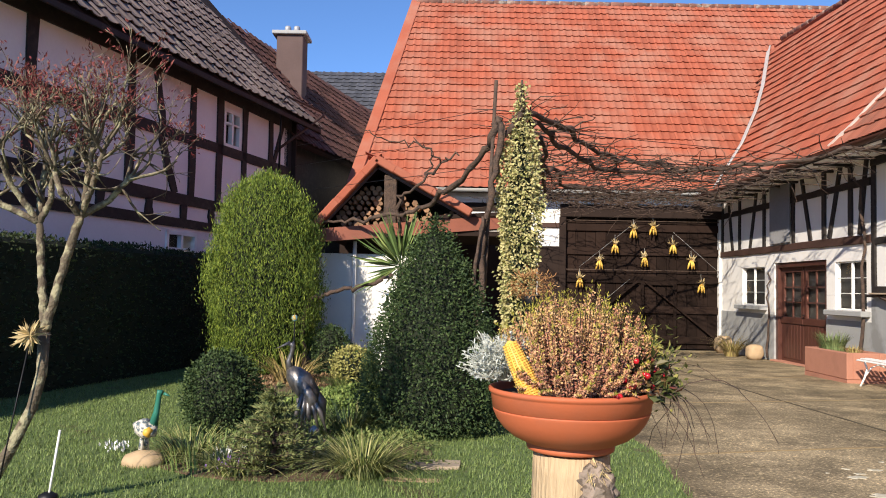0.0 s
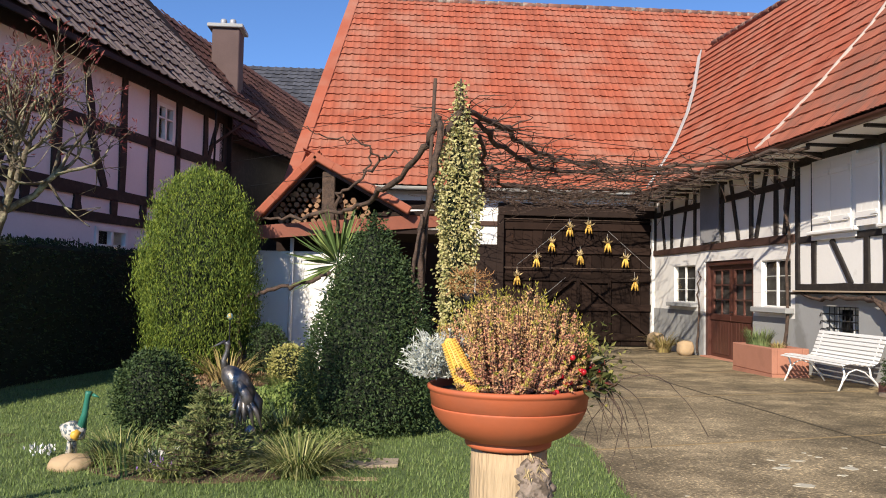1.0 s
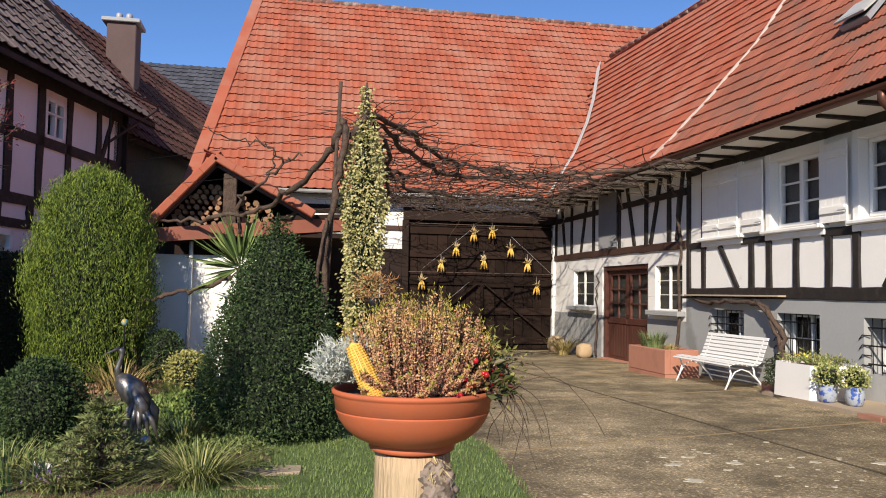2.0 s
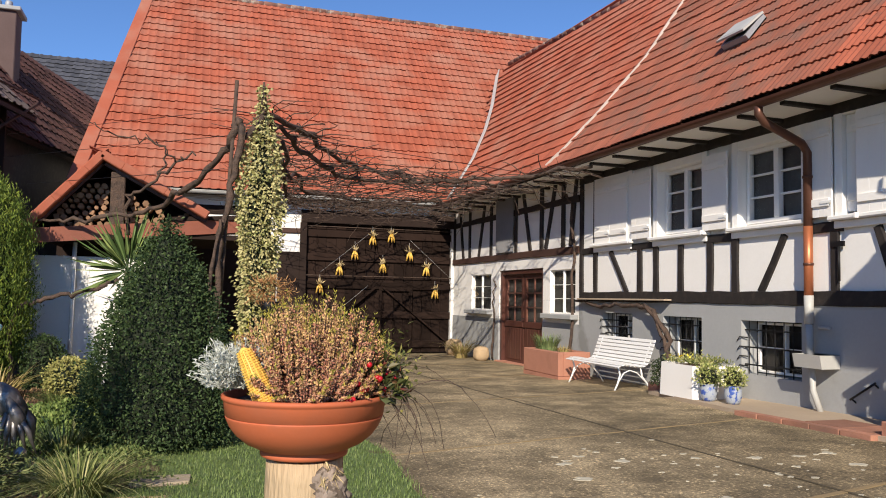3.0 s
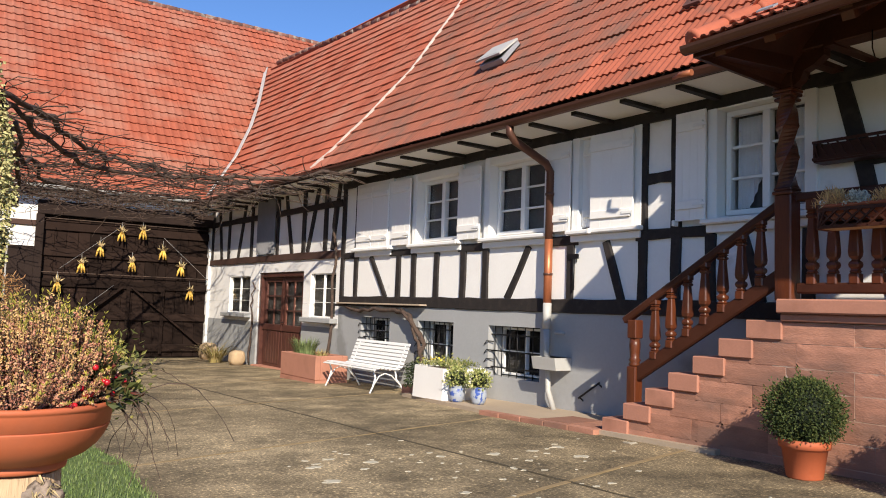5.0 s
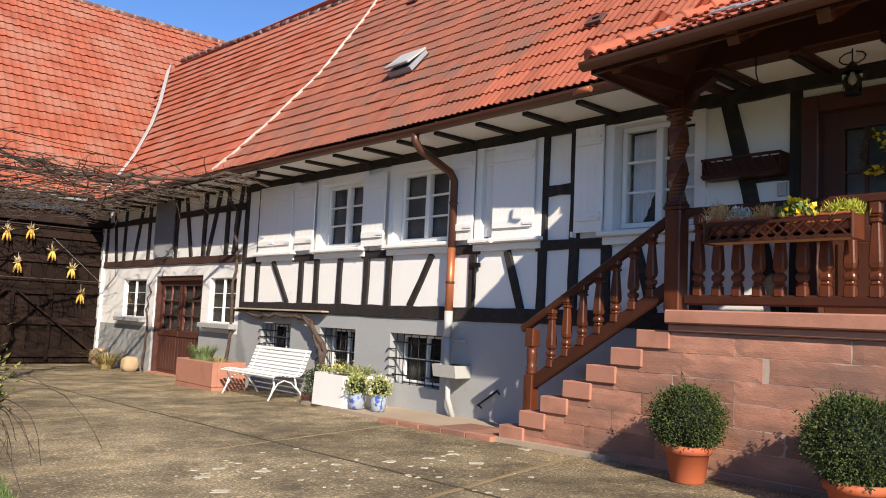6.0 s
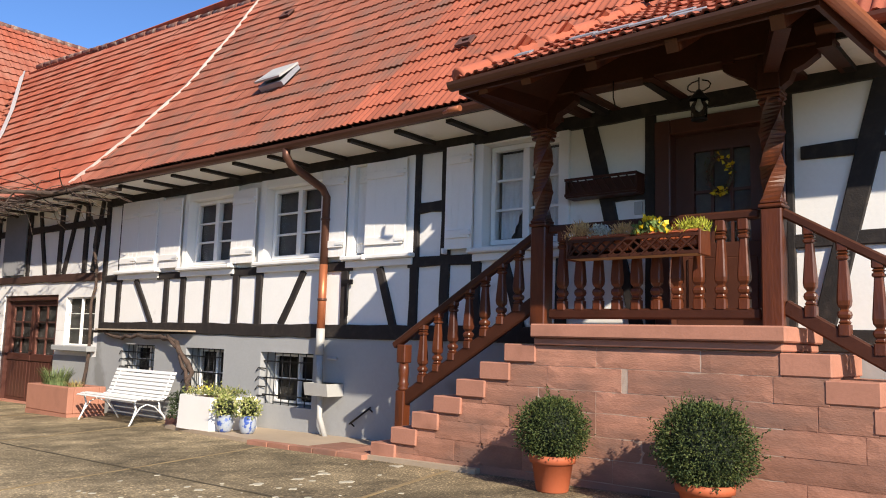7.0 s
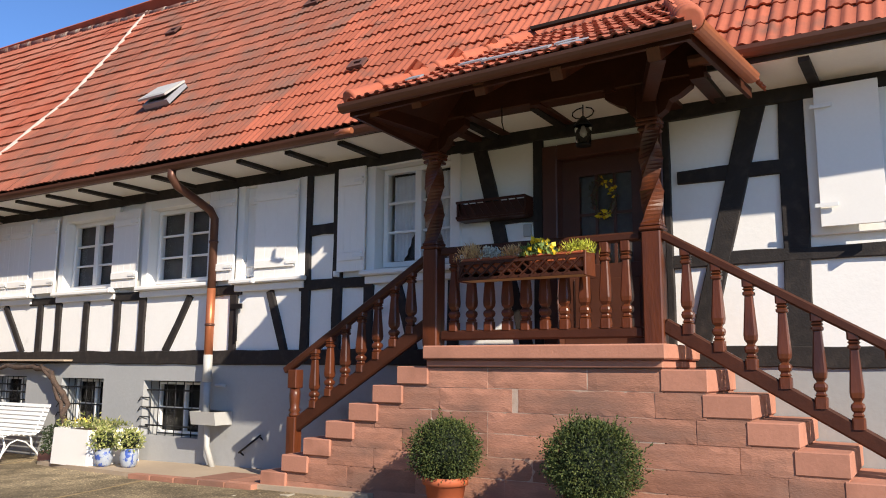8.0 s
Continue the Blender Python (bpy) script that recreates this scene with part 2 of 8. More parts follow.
def add_tube(bm, pts, radii, seg=6, cap=True):
    """A round tapered tube along the points."""
    pts = [Vector(p) for p in pts]
    if isinstance(radii, (int, float)):
        radii = [radii] * len(pts)
    rings = []
    t0 = (pts[1] - pts[0]).normalized()
    ref = Vector((0, 0, 1)) if abs(t0.z) < 0.9 else Vector((1, 0, 0))
    for i, p in enumerate(pts):
        t = (pts[min(i + 1, len(pts) - 1)] - pts[max(i - 1, 0)])
        t = t.normalized() if t.length > 1e-7 else t0
        x = ref - t * ref.dot(t)
        if x.length < 1e-4:
            x = t.orthogonal()
        x.normalize()
        ref = x
        y = t.cross(x)
        rings.append([bm.verts.new(p + radii[i] * (math.cos(k * math.tau / seg) * x + math.sin(k * math.tau / seg) * y)) for k in range(seg)])
    for r0, r1 in zip(rings, rings[1:]):
        for k in range(seg):
            f = bm.faces.new((r0[k], r0[(k + 1) % seg], r1[(k + 1) % seg], r1[k]))
            f.smooth = True
    if cap and seg > 2:
        bm.faces.new(rings[0][::-1])
        bm.faces.new(rings[-1])
    return bm


def tube(pts, radii, seg=6):
    return add_tube(bmesh.new(), pts, radii, seg)


def add_lathe(bm, prof, m=None, seg=16, close=True):
    """A turned form from (radius, height) pairs."""
    m = m or Matrix()
    rings = [[bm.verts.new(m @ Vector((r * math.cos(k * math.tau / seg), r * math.sin(k * math.tau / seg), z))) for k in range(seg)] for r, z in prof]
    for r0, r1 in zip(rings, rings[1:]):
        for k in range(seg):
            f = bm.faces.new((r0[k], r0[(k + 1) % seg], r1[(k + 1) % seg], r1[k]))
            f.smooth = True
    if close:
        bm.faces.new(rings[0][::-1])
        bm.faces.new(rings[-1])
    return bm


def lathe(prof, m=None, seg=16):
    return add_lathe(bmesh.new(), prof, m, seg)


def wall_bm(u0, u1, z0, z1, thick, holes, place):
    """An upright wall with openings cut through it; place(u, depth, z) gives the world point."""
    us = sorted(u for u in {u0, u1, *[h[0] for h in holes], *[h[1] for h in holes]} if u0 <= u <= u1)
    zs = sorted(z for z in {z0, z1, *[h[2] for h in holes], *[h[3] for h in holes]} if z0 <= z <= z1)
    solid = lambda i, j: 0 <= i < len(us) - 1 and 0 <= j < len(zs) - 1 and not any(h[0] <= (us[i] + us[i + 1]) / 2 <= h[1] and h[2] <= (zs[j] + zs[j + 1]) / 2 <= h[3] for h in holes)
    bm = bmesh.new()
    cache = {}

    def v(i, d, j):
        if (i, d, j) not in cache:
            cache[i, d, j] = bm.verts.new(place(us[i], d * thick, zs[j]))
        return cache[i, d, j]
    for i in range(len(us) - 1):
        for j in range(len(zs) - 1):
            if not solid(i, j):
                continue
            bm.faces.new((v(i, 0, j), v(i + 1, 0, j), v(i + 1, 0, j + 1), v(i, 0, j + 1)))
            bm.faces.new((v(i, 1, j), v(i, 1, j + 1), v(i + 1, 1, j + 1), v(i + 1, 1, j)))
            for di, dj, a, b in ((-1, 0, (i, j), (i, j + 1)), (1, 0, (i + 1, j), (i + 1, j + 1)), (0, -1, (i, j), (i + 1, j)), (0, 1, (i, j + 1), (i + 1, j + 1))):
                if not solid(i + di, j + dj):
                    bm.faces.new((v(a[0], 0, a[1]), v(b[0], 0, b[1]), v(b[0], 1, b[1]), v(a[0], 1, a[1])))
    bmesh.ops.recalc_face_normals(bm, faces=bm.faces[:])
    return bm


def ground_z(x, y):
    return 0.018 * (20 - y)


# one curved roof tile: w wide, e long, thick; along x across, y up the slope, z out of the roof
def tile_mesh(w, e, wave=0.022, over=0.06, rolls=1):
    if rolls == 1:
        prof = [(-0.5, 0.25), (-0.36, 0.95), (-0.2, 0.9), (-0.06, 0.15), (0.12, 0.0), (0.34, 0.0), (0.5, 0.25)]
    else:
        prof = [(-0.5, 0.1), (-0.41, 0.9), (-0.28, 0.9), (-0.17, 0.05), (0.0, 0.0), (0.1, 0.9), (0.23, 0.9), (0.33, 0.05), (0.5, 0.1)]
    vs, fs = [], []
    n = len(prof)
    for yy, lift in ((0.0, 0.044), (e + over, 0.004)):
        for px_, h in prof:
            vs.append((px_ * w, yy, h * wave + lift))
    for yy, drop in ((0.0, 0.016), (0.0, 0.0), (0.05, 0.02)):      # butt face, and the underside behind it
        for px_, h in prof:
            vs.append((px_ * w, yy, h * wave + 0.044 - drop))
    for i in range(n - 1):
        fs.append((i, i + 1, n + i + 1, n + i))
        fs.append((2 * n + i, 2 * n + i + 1, 3 * n + i + 1, 3 * n + i))
        fs.append((4 * n + i, 4 * n + i + 1, 2 * n + i + 1, 2 * n + i))
    return np.array(vs), fs


def roof_frame(o, u, v):
    u, v = Vector(u).normalized(), Vector(v).normalized()
    m = Matrix((u, v, u.cross(v))).transposed().to_4x4()
    m.translation = Vector(o)
    return m


def tile_roof(parent, o, u, v, length, slope, w, e, material, keep=None, single=None, seed=1, label="", jitter=0.006, sag=None, wave=0.022, rolls=1):
    """Rows of lapped tiles on a slope that starts at o, runs along u and rises along v. Those in single() are pieces of their own."""
    rng = random.Random(seed)
    turned = Vector(u).cross(Vector(v)).z < 0
    if turned:            # run the rows the other way, so that the tiles face out
        o, u = Vector(o) + Vector(u).normalized() * length, -Vector(u)
    m = roof_frame(o, u, v)
    tv, tf = tile_mesh(w, e, wave=wave, rolls=rolls)
    verts, faces, k = [], [], 0
    me = None
    nu, nv = int(length / w) + 1, int(slope / e) + 1
    for j in range(nv):
        for i in range(nu):
            cu, cv = (i + 0.5) * w, j * e
            ku = length - cu if turned else cu
            if cv > slope - 0.1 or (keep and not keep(ku, cv + e / 2)):
                continue
            dz = rng.uniform(-jitter, jitter) + (sag(ku, cv) if sag else 0)
            dv = rng.uniform(-0.012, 0.012)
            if single and single(ku, cv):
                if me is None:
                    me = bpy.data.meshes.new("roof_tile")
                    me.from_pydata([tuple(q) for q in tv], [], tf)
                    me.materials.append(material)
                    for p in me.polygons:
                        p.use_smooth = True
                ob = new("roof_tile", me)
                ob.parent = parent
                ob.matrix_basis = m @ Matrix.Translation((cu, cv + dv, dz)) @ Matrix.Rotation(rng.uniform(-0.012, 0.012), 4, "Z")
                continue
            q = tv + np.array((cu, cv + dv, dz))
            verts.append(q)
            faces += [tuple(a + k for a in f) for f in tf]
            k += len(tv)
    if verts:
        a = np.concatenate(verts)
        R3 = np.array(m.to_3x3())
        a = a @ R3.T + np.array(m.translation)
        ob = mesh_part("roof_tiles", a.tolist(), faces, material, parent, label, True)
        ob["kind"] = "stuff"


def deck(parent, corners, thick=0.1, material=None, name="roof_deck"):
    """A slab under the tiles, from three or four corners."""
    bm = bmesh.new()
    c = [Vector(p) for p in corners]
    nrm = (c[1] - c[0]).cross(c[-1] - c[0]).normalized()
    if nrm.z < 0:
        nrm = -nrm
    top = [bm.verts.new(p) for p in c]
    low = [bm.verts.new(p - nrm * thick) for p in c]
    k = len(c)
    bm.faces.new(top)
    bm.faces.new(low[::-1])
    for i in range(k):
        bm.faces.new((top[i], low[i], low[(i + 1) % k], top[(i + 1) % k]))
    bmesh.ops.recalc_face_normals(bm, faces=bm.faces[:])
    return part(name, bm, material or M["barn_dark"], parent)


# ---- ground ----
bm = bmesh.new()
add_grid = lambda x0, x1, y0, y1, dz: bm.faces.new([bm.verts.new((x, y, ground_z(x, y) + dz)) for x, y in ((x0, y0), (x1, y0), (x1, y1), (x0, y1))])
add_grid(-400, 400, -20, 22, -0.06)
bm.faces.new([bm.verts.new(p) for p in ((-400, 22, -0.096), (400, 22, -0.096), (400, 600, -0.096), (-400, 600, -0.096))])
bm.faces.new([bm.verts.new(p) for p in ((-400, -20, 0.66), (-400, -400, 0.66), (400, -400, 0.66), (400, -20, 0.66))])
bmesh.ops.remove_doubles(bm, verts=bm.verts[:], dist=0.001)
bmesh.ops.recalc_face_normals(bm, faces=bm.faces[:])
tagged(part("ground", bm, M["soil"]), "bare earth under the yard and garden", "ground", kind="structure")

# ---- large house along the yard ----
W = 6.92
house = thing("house", "white half-timbered farmhouse with black beams and a red tile roof", "house")
# openings along the wall: y0, y1, z0, z1
UP = [(11.25, 12.25, 2.46, 3.5), (9.32, 10.42, 2.46, 3.45), (7.45, 8.58, 2.46, 3.46), (5.98, 6.85, 2.46, 3.56), (3.95, 4.9, 2.46, 3.56)]
BASE = [(11.15, 12.1, 0.80, 1.26), (9.37, 10.3, 0.55, 1.25), (7.5, 8.55, 0.56, 1.24)]
LOW = [(17.3, 18.6, 1.2, 2.04), (13.12, 14.18, 1.2, 2.04)]
BARN_DOOR = (14.5, 16.8, 0.04, 2.1)
FRONT = (1.82, 2.92, 1.62, 3.5)
holes = UP + BASE + LOW + [BARN_DOOR, FRONT]
pl = lambda u, d, z: (W + d, u, z)
part("wall", wall_bm(-9, 20.0, 1.452, 3.95, 0.42, [h for h in holes if h[3] > 1.5], pl), M["plaster"], house, "white plaster infill")
# lower wall: grey plinth near, lower grey band far
part("plinth", wall_bm(-9, 12.95, -0.3, 1.45, 0.44, BASE, lambda u, d, z: (W - 0.015 + d, u, z)), M["plinth"], house, "grey painted plinth")
for a, b in ((12.955, 14.5), (16.8, 20.0)):
    part("plinth", wall_bm(a, b, -0.3, 1.02, 0.44, [], lambda u, d, z: (W - 0.012 + d, u, z)), M["plinth"], house, "grey painted plinth")
for a, b, h in ((12.955, 14.5, LOW[1]), (16.8, 20.0, LOW[0])):
    part("wall", wall_bm(a, b, 1.02, 1.45, 0.42, [h], pl), M["plaster"], house)
# added inner surfaces, coloured near-black as indoor shade
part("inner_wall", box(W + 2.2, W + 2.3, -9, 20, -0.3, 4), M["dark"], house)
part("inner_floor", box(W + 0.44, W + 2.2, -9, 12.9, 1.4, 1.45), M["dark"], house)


def timber(y0, z0, y1, z1, w=0.13, d=0.03, material=None):
    """A beam let into the wall, standing a little proud of the plaster, with slightly uneven edges."""
    rng = random.Random(int(1000 * (y0 + 7 * z0 + 3 * y1)))
    d += rng.uniform(0.0, 0.009)
    L = math.hypot(y1 - y0, z1 - z0)
    nseg = max(2, int(L / 0.35))
    ty, tz = (y1 - y0) / L, (z1 - z0) / L
    ny, nz = -tz, ty
    bm = bmesh.new()
    rows = []
    for i in range(nseg + 1):
        s = L * i / nseg
        a, b = w / 2 + rng.uniform(-0.009, 0.009), w / 2 + rng.uniform(-0.009, 0.009)
        row = []
        for off, dep in ((-a, 0.02), (-a, -d + 0.006), (-a + 0.008, -d), (b - 0.008, -d), (b, -d + 0.006), (b, 0.02)):
            row.append(bm.verts.new((W + dep, y0 + ty * s + ny * off, z0 + tz * s + nz * off)))
        rows.append(row)
    for r0, r1 in zip(rows, rows[1:]):
        for k in range(5):
            bm.faces.new((r0[k], r0[k + 1], r1[k + 1], r1[k]))
    bm.faces.new(rows[0])
    bm.faces.new(rows[-1][::-1])
    bmesh.ops.recalc_face_normals(bm, faces=bm.faces[:])
    part("timber", bm, material or M["timber"], house)


timber(-9, 1.53, 12.9, 1.53, 0.165, 0.035)        # sill beam
timber(-9, 3.64, 12.9, 3.64, 0.14, 0.04)          # wall plate
timber(12.9, 3.86, 20, 3.86, 0.12, 0.04)
timber(-9, 2.33, 2.0 - 0.2, 2.33, 0.11)
for a, b in ((3.0, 3.92), (4.93, 5.95), (6.87, 7.42), (8.6, 9.3), (10.45, 11.2), (12.28, 12.9)):
    timber(a, 2.33, b, 2.33, 0.11)
for y in (12.86, 12.36, 10.94, 10.49, 9.86, 9.18, 8.66, 6.99, 5.86, 5.41, 4.98, 3.93):
    timber(y, 1.6, y, 2.29, 0.12)
for y in (12.86, 12.36, 5.86, 5.41):
    timber(y, 2.37, y, 3.58, 0.12)
timber(7.36, 2.37, 7.36, 3.58, 0.1)
timber(11.85, 2.29, 11.32, 1.6, 0.1)
timber(7.75, 2.29, 8.18, 1.6, 0.1)
timber(6.40, 2.29, 6.17, 1.6, 0.1)
timber(5.81, 2.95, 5.46, 2.95, 0.12)
timber(5.36, 2.95, 5.24, 2.95, 0.12)
timber(4.62, 2.29, 4.4, 1.6, 0.1)
# round the front door and past the porch
timber(3.62, 3.58, 3.33, 2.37, 0.14)
timber(3.3, 2.29, 3.12, 1.6, 0.12)
timber(2.99, 2.85, 3.4, 2.85, 0.1)
timber(2.99, 1.6, 2.99, 3.58, 0.1)
timber(1.77, 1.6, 1.77, 3.58, 0.07)
timber(1.68, 3.05, 0.62, 3.05, 0.12)
timber(1.03, 3.6, 1.555, 1.6, 0.17)
timber(0.775, 1.6, 0.745, 3.58, 0.2)
timber(-0.55, 1.6, -0.55, 3.58, 0.16)
timber(-1.6, 1.6, -2.0, 3.58, 0.16)
timber(-2.6, 1.6, -2.6, 3.58, 0.16)
# far upper storey
timber(12.95, 2.39, 20, 2.41, 0.14, 0.03, M["brown_timber"])
timber(12.95, 3.33, 20, 3.36, 0.12)
for y in (13.6, 14.55, 15.85, 17.3, 18.75, 19.9):
    timber(y, 2.47, y, 3.82, 0.13)
for a, b in ((14.35, 13.9), (15.1, 15.5), (18.1, 17.7), (19.2, 19.5), (13.3, 13.05)):
    timber(a, 2.47, b, 3.82, 0.11)
# corrugated sheet on the far upper storey
bm = bmesh.new()
cols_ = [[bm.verts.new((W - 0.05 - (0.035 if i % 2 else 0) + o, 15.93 + i * 0.07, z)) for z in (2.5, 3.75) for o in (0, 0.012)] for i in range(15)]
for p_, q_ in zip(cols_, cols_[1:]):
    for i, j in ((0, 2), (2, 3), (3, 1), (1, 0)):
        bm.faces.new((p_[i], p_[j], q_[j], q_[i]))
bmesh.ops.recalc_face_normals(bm, faces=bm.faces[:])
part("corrugated_panel", bm, mat("weathered_grey_sheet", (0.22, 0.22, 0.23), 0.6, 0.2, 3, 30, 0.2, metal=0.2), house, "grey corrugated sheet between the beams")


def casement(parent, y0, y1, z0, z1, rows=3, cols=2, depth=0.14, curtain=True, name="window", s=0.055, fd_=0.05):
    win = new(name)
    win.parent = parent
    win["label"] = "white wooden casement window"
    x = W + depth
    bm = bmesh.new()
    for a, b, c, d in ((y0, y1, z0, z0 + s), (y0, y1, z1 - s, z1), (y0, y0 + s, z0 + s, z1 - s), (y1 - s, y1, z0 + s, z1 - s)):
        add_box(bm, x - fd_, x + 0.03, a, b, c, d, 0.006)
    add_box(bm, x - fd_ - 0.01, x + 0.03, (y0 + y1) / 2 - s * 0.75, (y0 + y1) / 2 + s * 0.75, z0 + s, z1 - s, 0.008)
    part("window_frame", bm, M["white"], win)
    for h in (0, 1):
        a = y0 + s if h == 0 else (y0 + y1) / 2 + 0.045
        b = (y0 + y1) / 2 - 0.045 if h == 0 else y1 - s
        for k in range(1, rows):
            z = z0 + s + (z1 - z0 - 2 * s) * k / rows
            part("glazing_bar", box(x - fd_ * 0.5, x + 0.015, a, b, z - 0.24 * s, z + 0.24 * s, 0.003), M["white"], win)
        for k in range(1, cols - 1):
            yy = a + (b - a) * k / (cols - 1)
            part("glazing_bar", box(x - fd_ * 0.48, x + 0.013, yy - 0.012, yy + 0.012, z0 + s, z1 - s, 0.004), M["white"], win)
        p = part("pane", box(x - 0.005, x, a, b, z0 + s, z1 - s), M["glass"], win)
        p.visible_shadow = False
        if curtain:
            bm = bmesh.new()
            n = 26
            pts = []
            for i in range(n + 1):
                f = i / n
                draw = f if h == 0 else 1 - f
                yy = a + (b - a) * f
                pts.append((bm.verts.new((x + 0.09 + 0.012 * math.sin(i * 1.9), yy, z0 + 0.08 + 0.95 * (max(0, draw - 0.35)) ** 1.2)), bm.verts.new((x + 0.09 + 0.008 * math.sin(i * 1.9), yy, z1 - 0.06))))
            for (p0, q0), (p1, q1) in zip(pts, pts[1:]):
                f = bm.faces.new((p0, p1, q1, q0))
                f.smooth = True
            part("curtain", bm, M["curtain"], win)
    # no room: a panel painted reflection grey upstairs, indoor shade below
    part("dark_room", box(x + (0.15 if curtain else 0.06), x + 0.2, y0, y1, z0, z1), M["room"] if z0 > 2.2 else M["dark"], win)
    return win


def surround(win, y0, y1, z0, z1, w=0.11, sill=True):
    bm = bmesh.new()
    add_box(bm, W - 0.045, W + 0.12, y0 - w, y0 + 0.006, z0 - 0.02, z1 + w, 0.006)
    add_box(bm, W - 0.045, W + 0.12, y1 - 0.006, y1 + w, z0 - 0.02, z1 + w, 0.006)
    add_box(bm, W - 0.043, W + 0.118, y0 + 0.006, y1 - 0.006, z1 - 0.006, z1 + w, 0.006)
    part("surround", bm, M["white"], win)
    if sill:
        part("window_sill", box(W - 0.13, W + 0.1, y0 - w - 0.03, y1 + w + 0.03, z0 - 0.075, z0 - 0.022, 0.012), M["white"], win)
        part("apron_board", box(W - 0.06, W - 0.03, y0 - w, y1 + w, z0 - 0.16, z0 - 0.078, 0.008), M["white"], win)


def shutter(parent, y0, y1, z0, z1, x=None, turn=0.0, hinge=None, plain=False):
    """A boarded shutter with battens; turn swings it out about its hinge edge."""
    x = W - 0.065 if x is None else x
    hinge = y0 if hinge is None else hinge
    ob = new("shutter")
    ob.parent = parent
    ob.matrix_basis = Matrix.Translation((x, hinge, 0)) @ Matrix.Rotation(turn, 4, "Z")
    ob["label"] = "white painted board shutter"
    n = 1 if plain else 4
    wy = (y1 - y0) / n
    for i in range(n):
        part("board", box(-0.012, 0.014, y0 - hinge + i * wy + 0.0003, y0 - hinge + (i + 1) * wy - 0.0003, z0, z1, 0.0015), M["shutter"], ob)
    for z in () if plain else (z0 + 0.16, z1 - 0.16):
        part("batten", box(-0.036, -0.012, y0 - hinge + 0.02, y1 - hinge - 0.02, z - 0.045, z + 0.045, 0.004), M["shutter"], ob)
    for z in (z0 + 0.16, z1 - 0.16):
        part("hinge", box(-0.046, -0.036, (y0 if hinge == y0 else y1 - 0.1) - hinge - 0.03, (y0 + 0.1 if hinge == y0 else y1) - hinge + 0.03, z - 0.015, z + 0.015), M["metal_white"], ob)
    part("shutter_catch", box(-0.05, 0.03, (y1 if hinge == y0 else y0) - hinge - 0.015, (y1 if hinge == y0 else y0) - hinge + 0.015, z0 - 0.05, z0 + 0.01, 0.004), M["shutter"], ob)


for i, (y0, y1, z0, z1) in enumerate(UP):
    w = casement(house, y0 + 0.02, y1 - 0.02, z0 + 0.02, z1 - 0.01, 3, 2, curtain=i == 4)
    surround(w, y0, y1, z0, z1)
shutter(house, 11.24, 11.76, 2.44, 3.5)
shutter(house, 11.77, 12.28, 2.44, 3.5)
shutter(house, 10.53, 11.06, 2.44, 3.5, W - 0.09)
shutter(house, 8.72, 9.24, 2.44, 3.47, W - 0.09)
shutter(house, 6.95, 7.33, 2.44, 3.55, W - 0.08)
shutter(house, 5.95, 6.57, 2.43, 3.54, W - 0.085, 0.05, 5.95)
shutter(house, 6.60, 6.84, 2.48, 3.55, W + 0.03)
shutter(house, 4.99, 5.36, 2.44, 3.58, W - 0.09)
part("window_surround", box(W - 0.05, W + 0.02, -0.5, 0.655, 2.465, 3.575, 0.008), M["white"], house, "white window surround")
shutter(house, 0.12, 0.565, 2.51, 3.61, W - 0.15, -0.03, 0.565, True)
part("shutter_stop", box(W - 0.05, W - 0.03, 6.83, 7.0, 2.1, 2.16), M["iron"], house)
for y0, y1, z0, z1 in LOW:
    w = casement(house, y0, y1, z0, z1, 3, 2, 0.045, curtain=False, s=0.024, fd_=0.012)
    part("window_sill", box(W - 0.16, W + 0.1, y0 - 0.12, y1 + 0.12, z0 - 0.1, z0 - 0.005, 0.012), M["plinth"], w, "grey stone sill")
for y0, y1, z0, z1 in BASE:
    w = casement(house, y0 + 0.02, y1 - 0.02, z0 + 0.02, z1 - 0.02, 2, 2, 0.24, curtain=False, name="cellar_window", s=0.03, fd_=0.03)
    g = new("window_grille")
    g.parent = house
    g["label"] = "black wrought iron window grille"
    n = 6
    for i in range(n + 1):
        yy = y0 + 0.06 + (y1 - y0 - 0.12) * i / n
        part("grille_bar", tube([(W + 0.06, yy, z0), (W + 0.06, yy, z1)], 0.0065), M["iron"], g)
    for z in (z0 + 0.12, z1 - 0.12, (z0 + z1) / 2):
        part("grille_rail", bar((W + 0.05, y0, z), (W + 0.05, y1, z), 0.02, 0.018), M["iron"], g)
    for z in [z0 + 0.1 + 0.12 * k for k in range(int((z1 - z0 - 0.1) / 0.12))]:
        part("grille_hook", tube([(W + 0.05, y1 - 0.05, z), (W - 0.05, y1 - 0.01, z + 0.01), (W - 0.03, y1 + 0.06, z - 0.04)], 0.008), M["iron"], g)

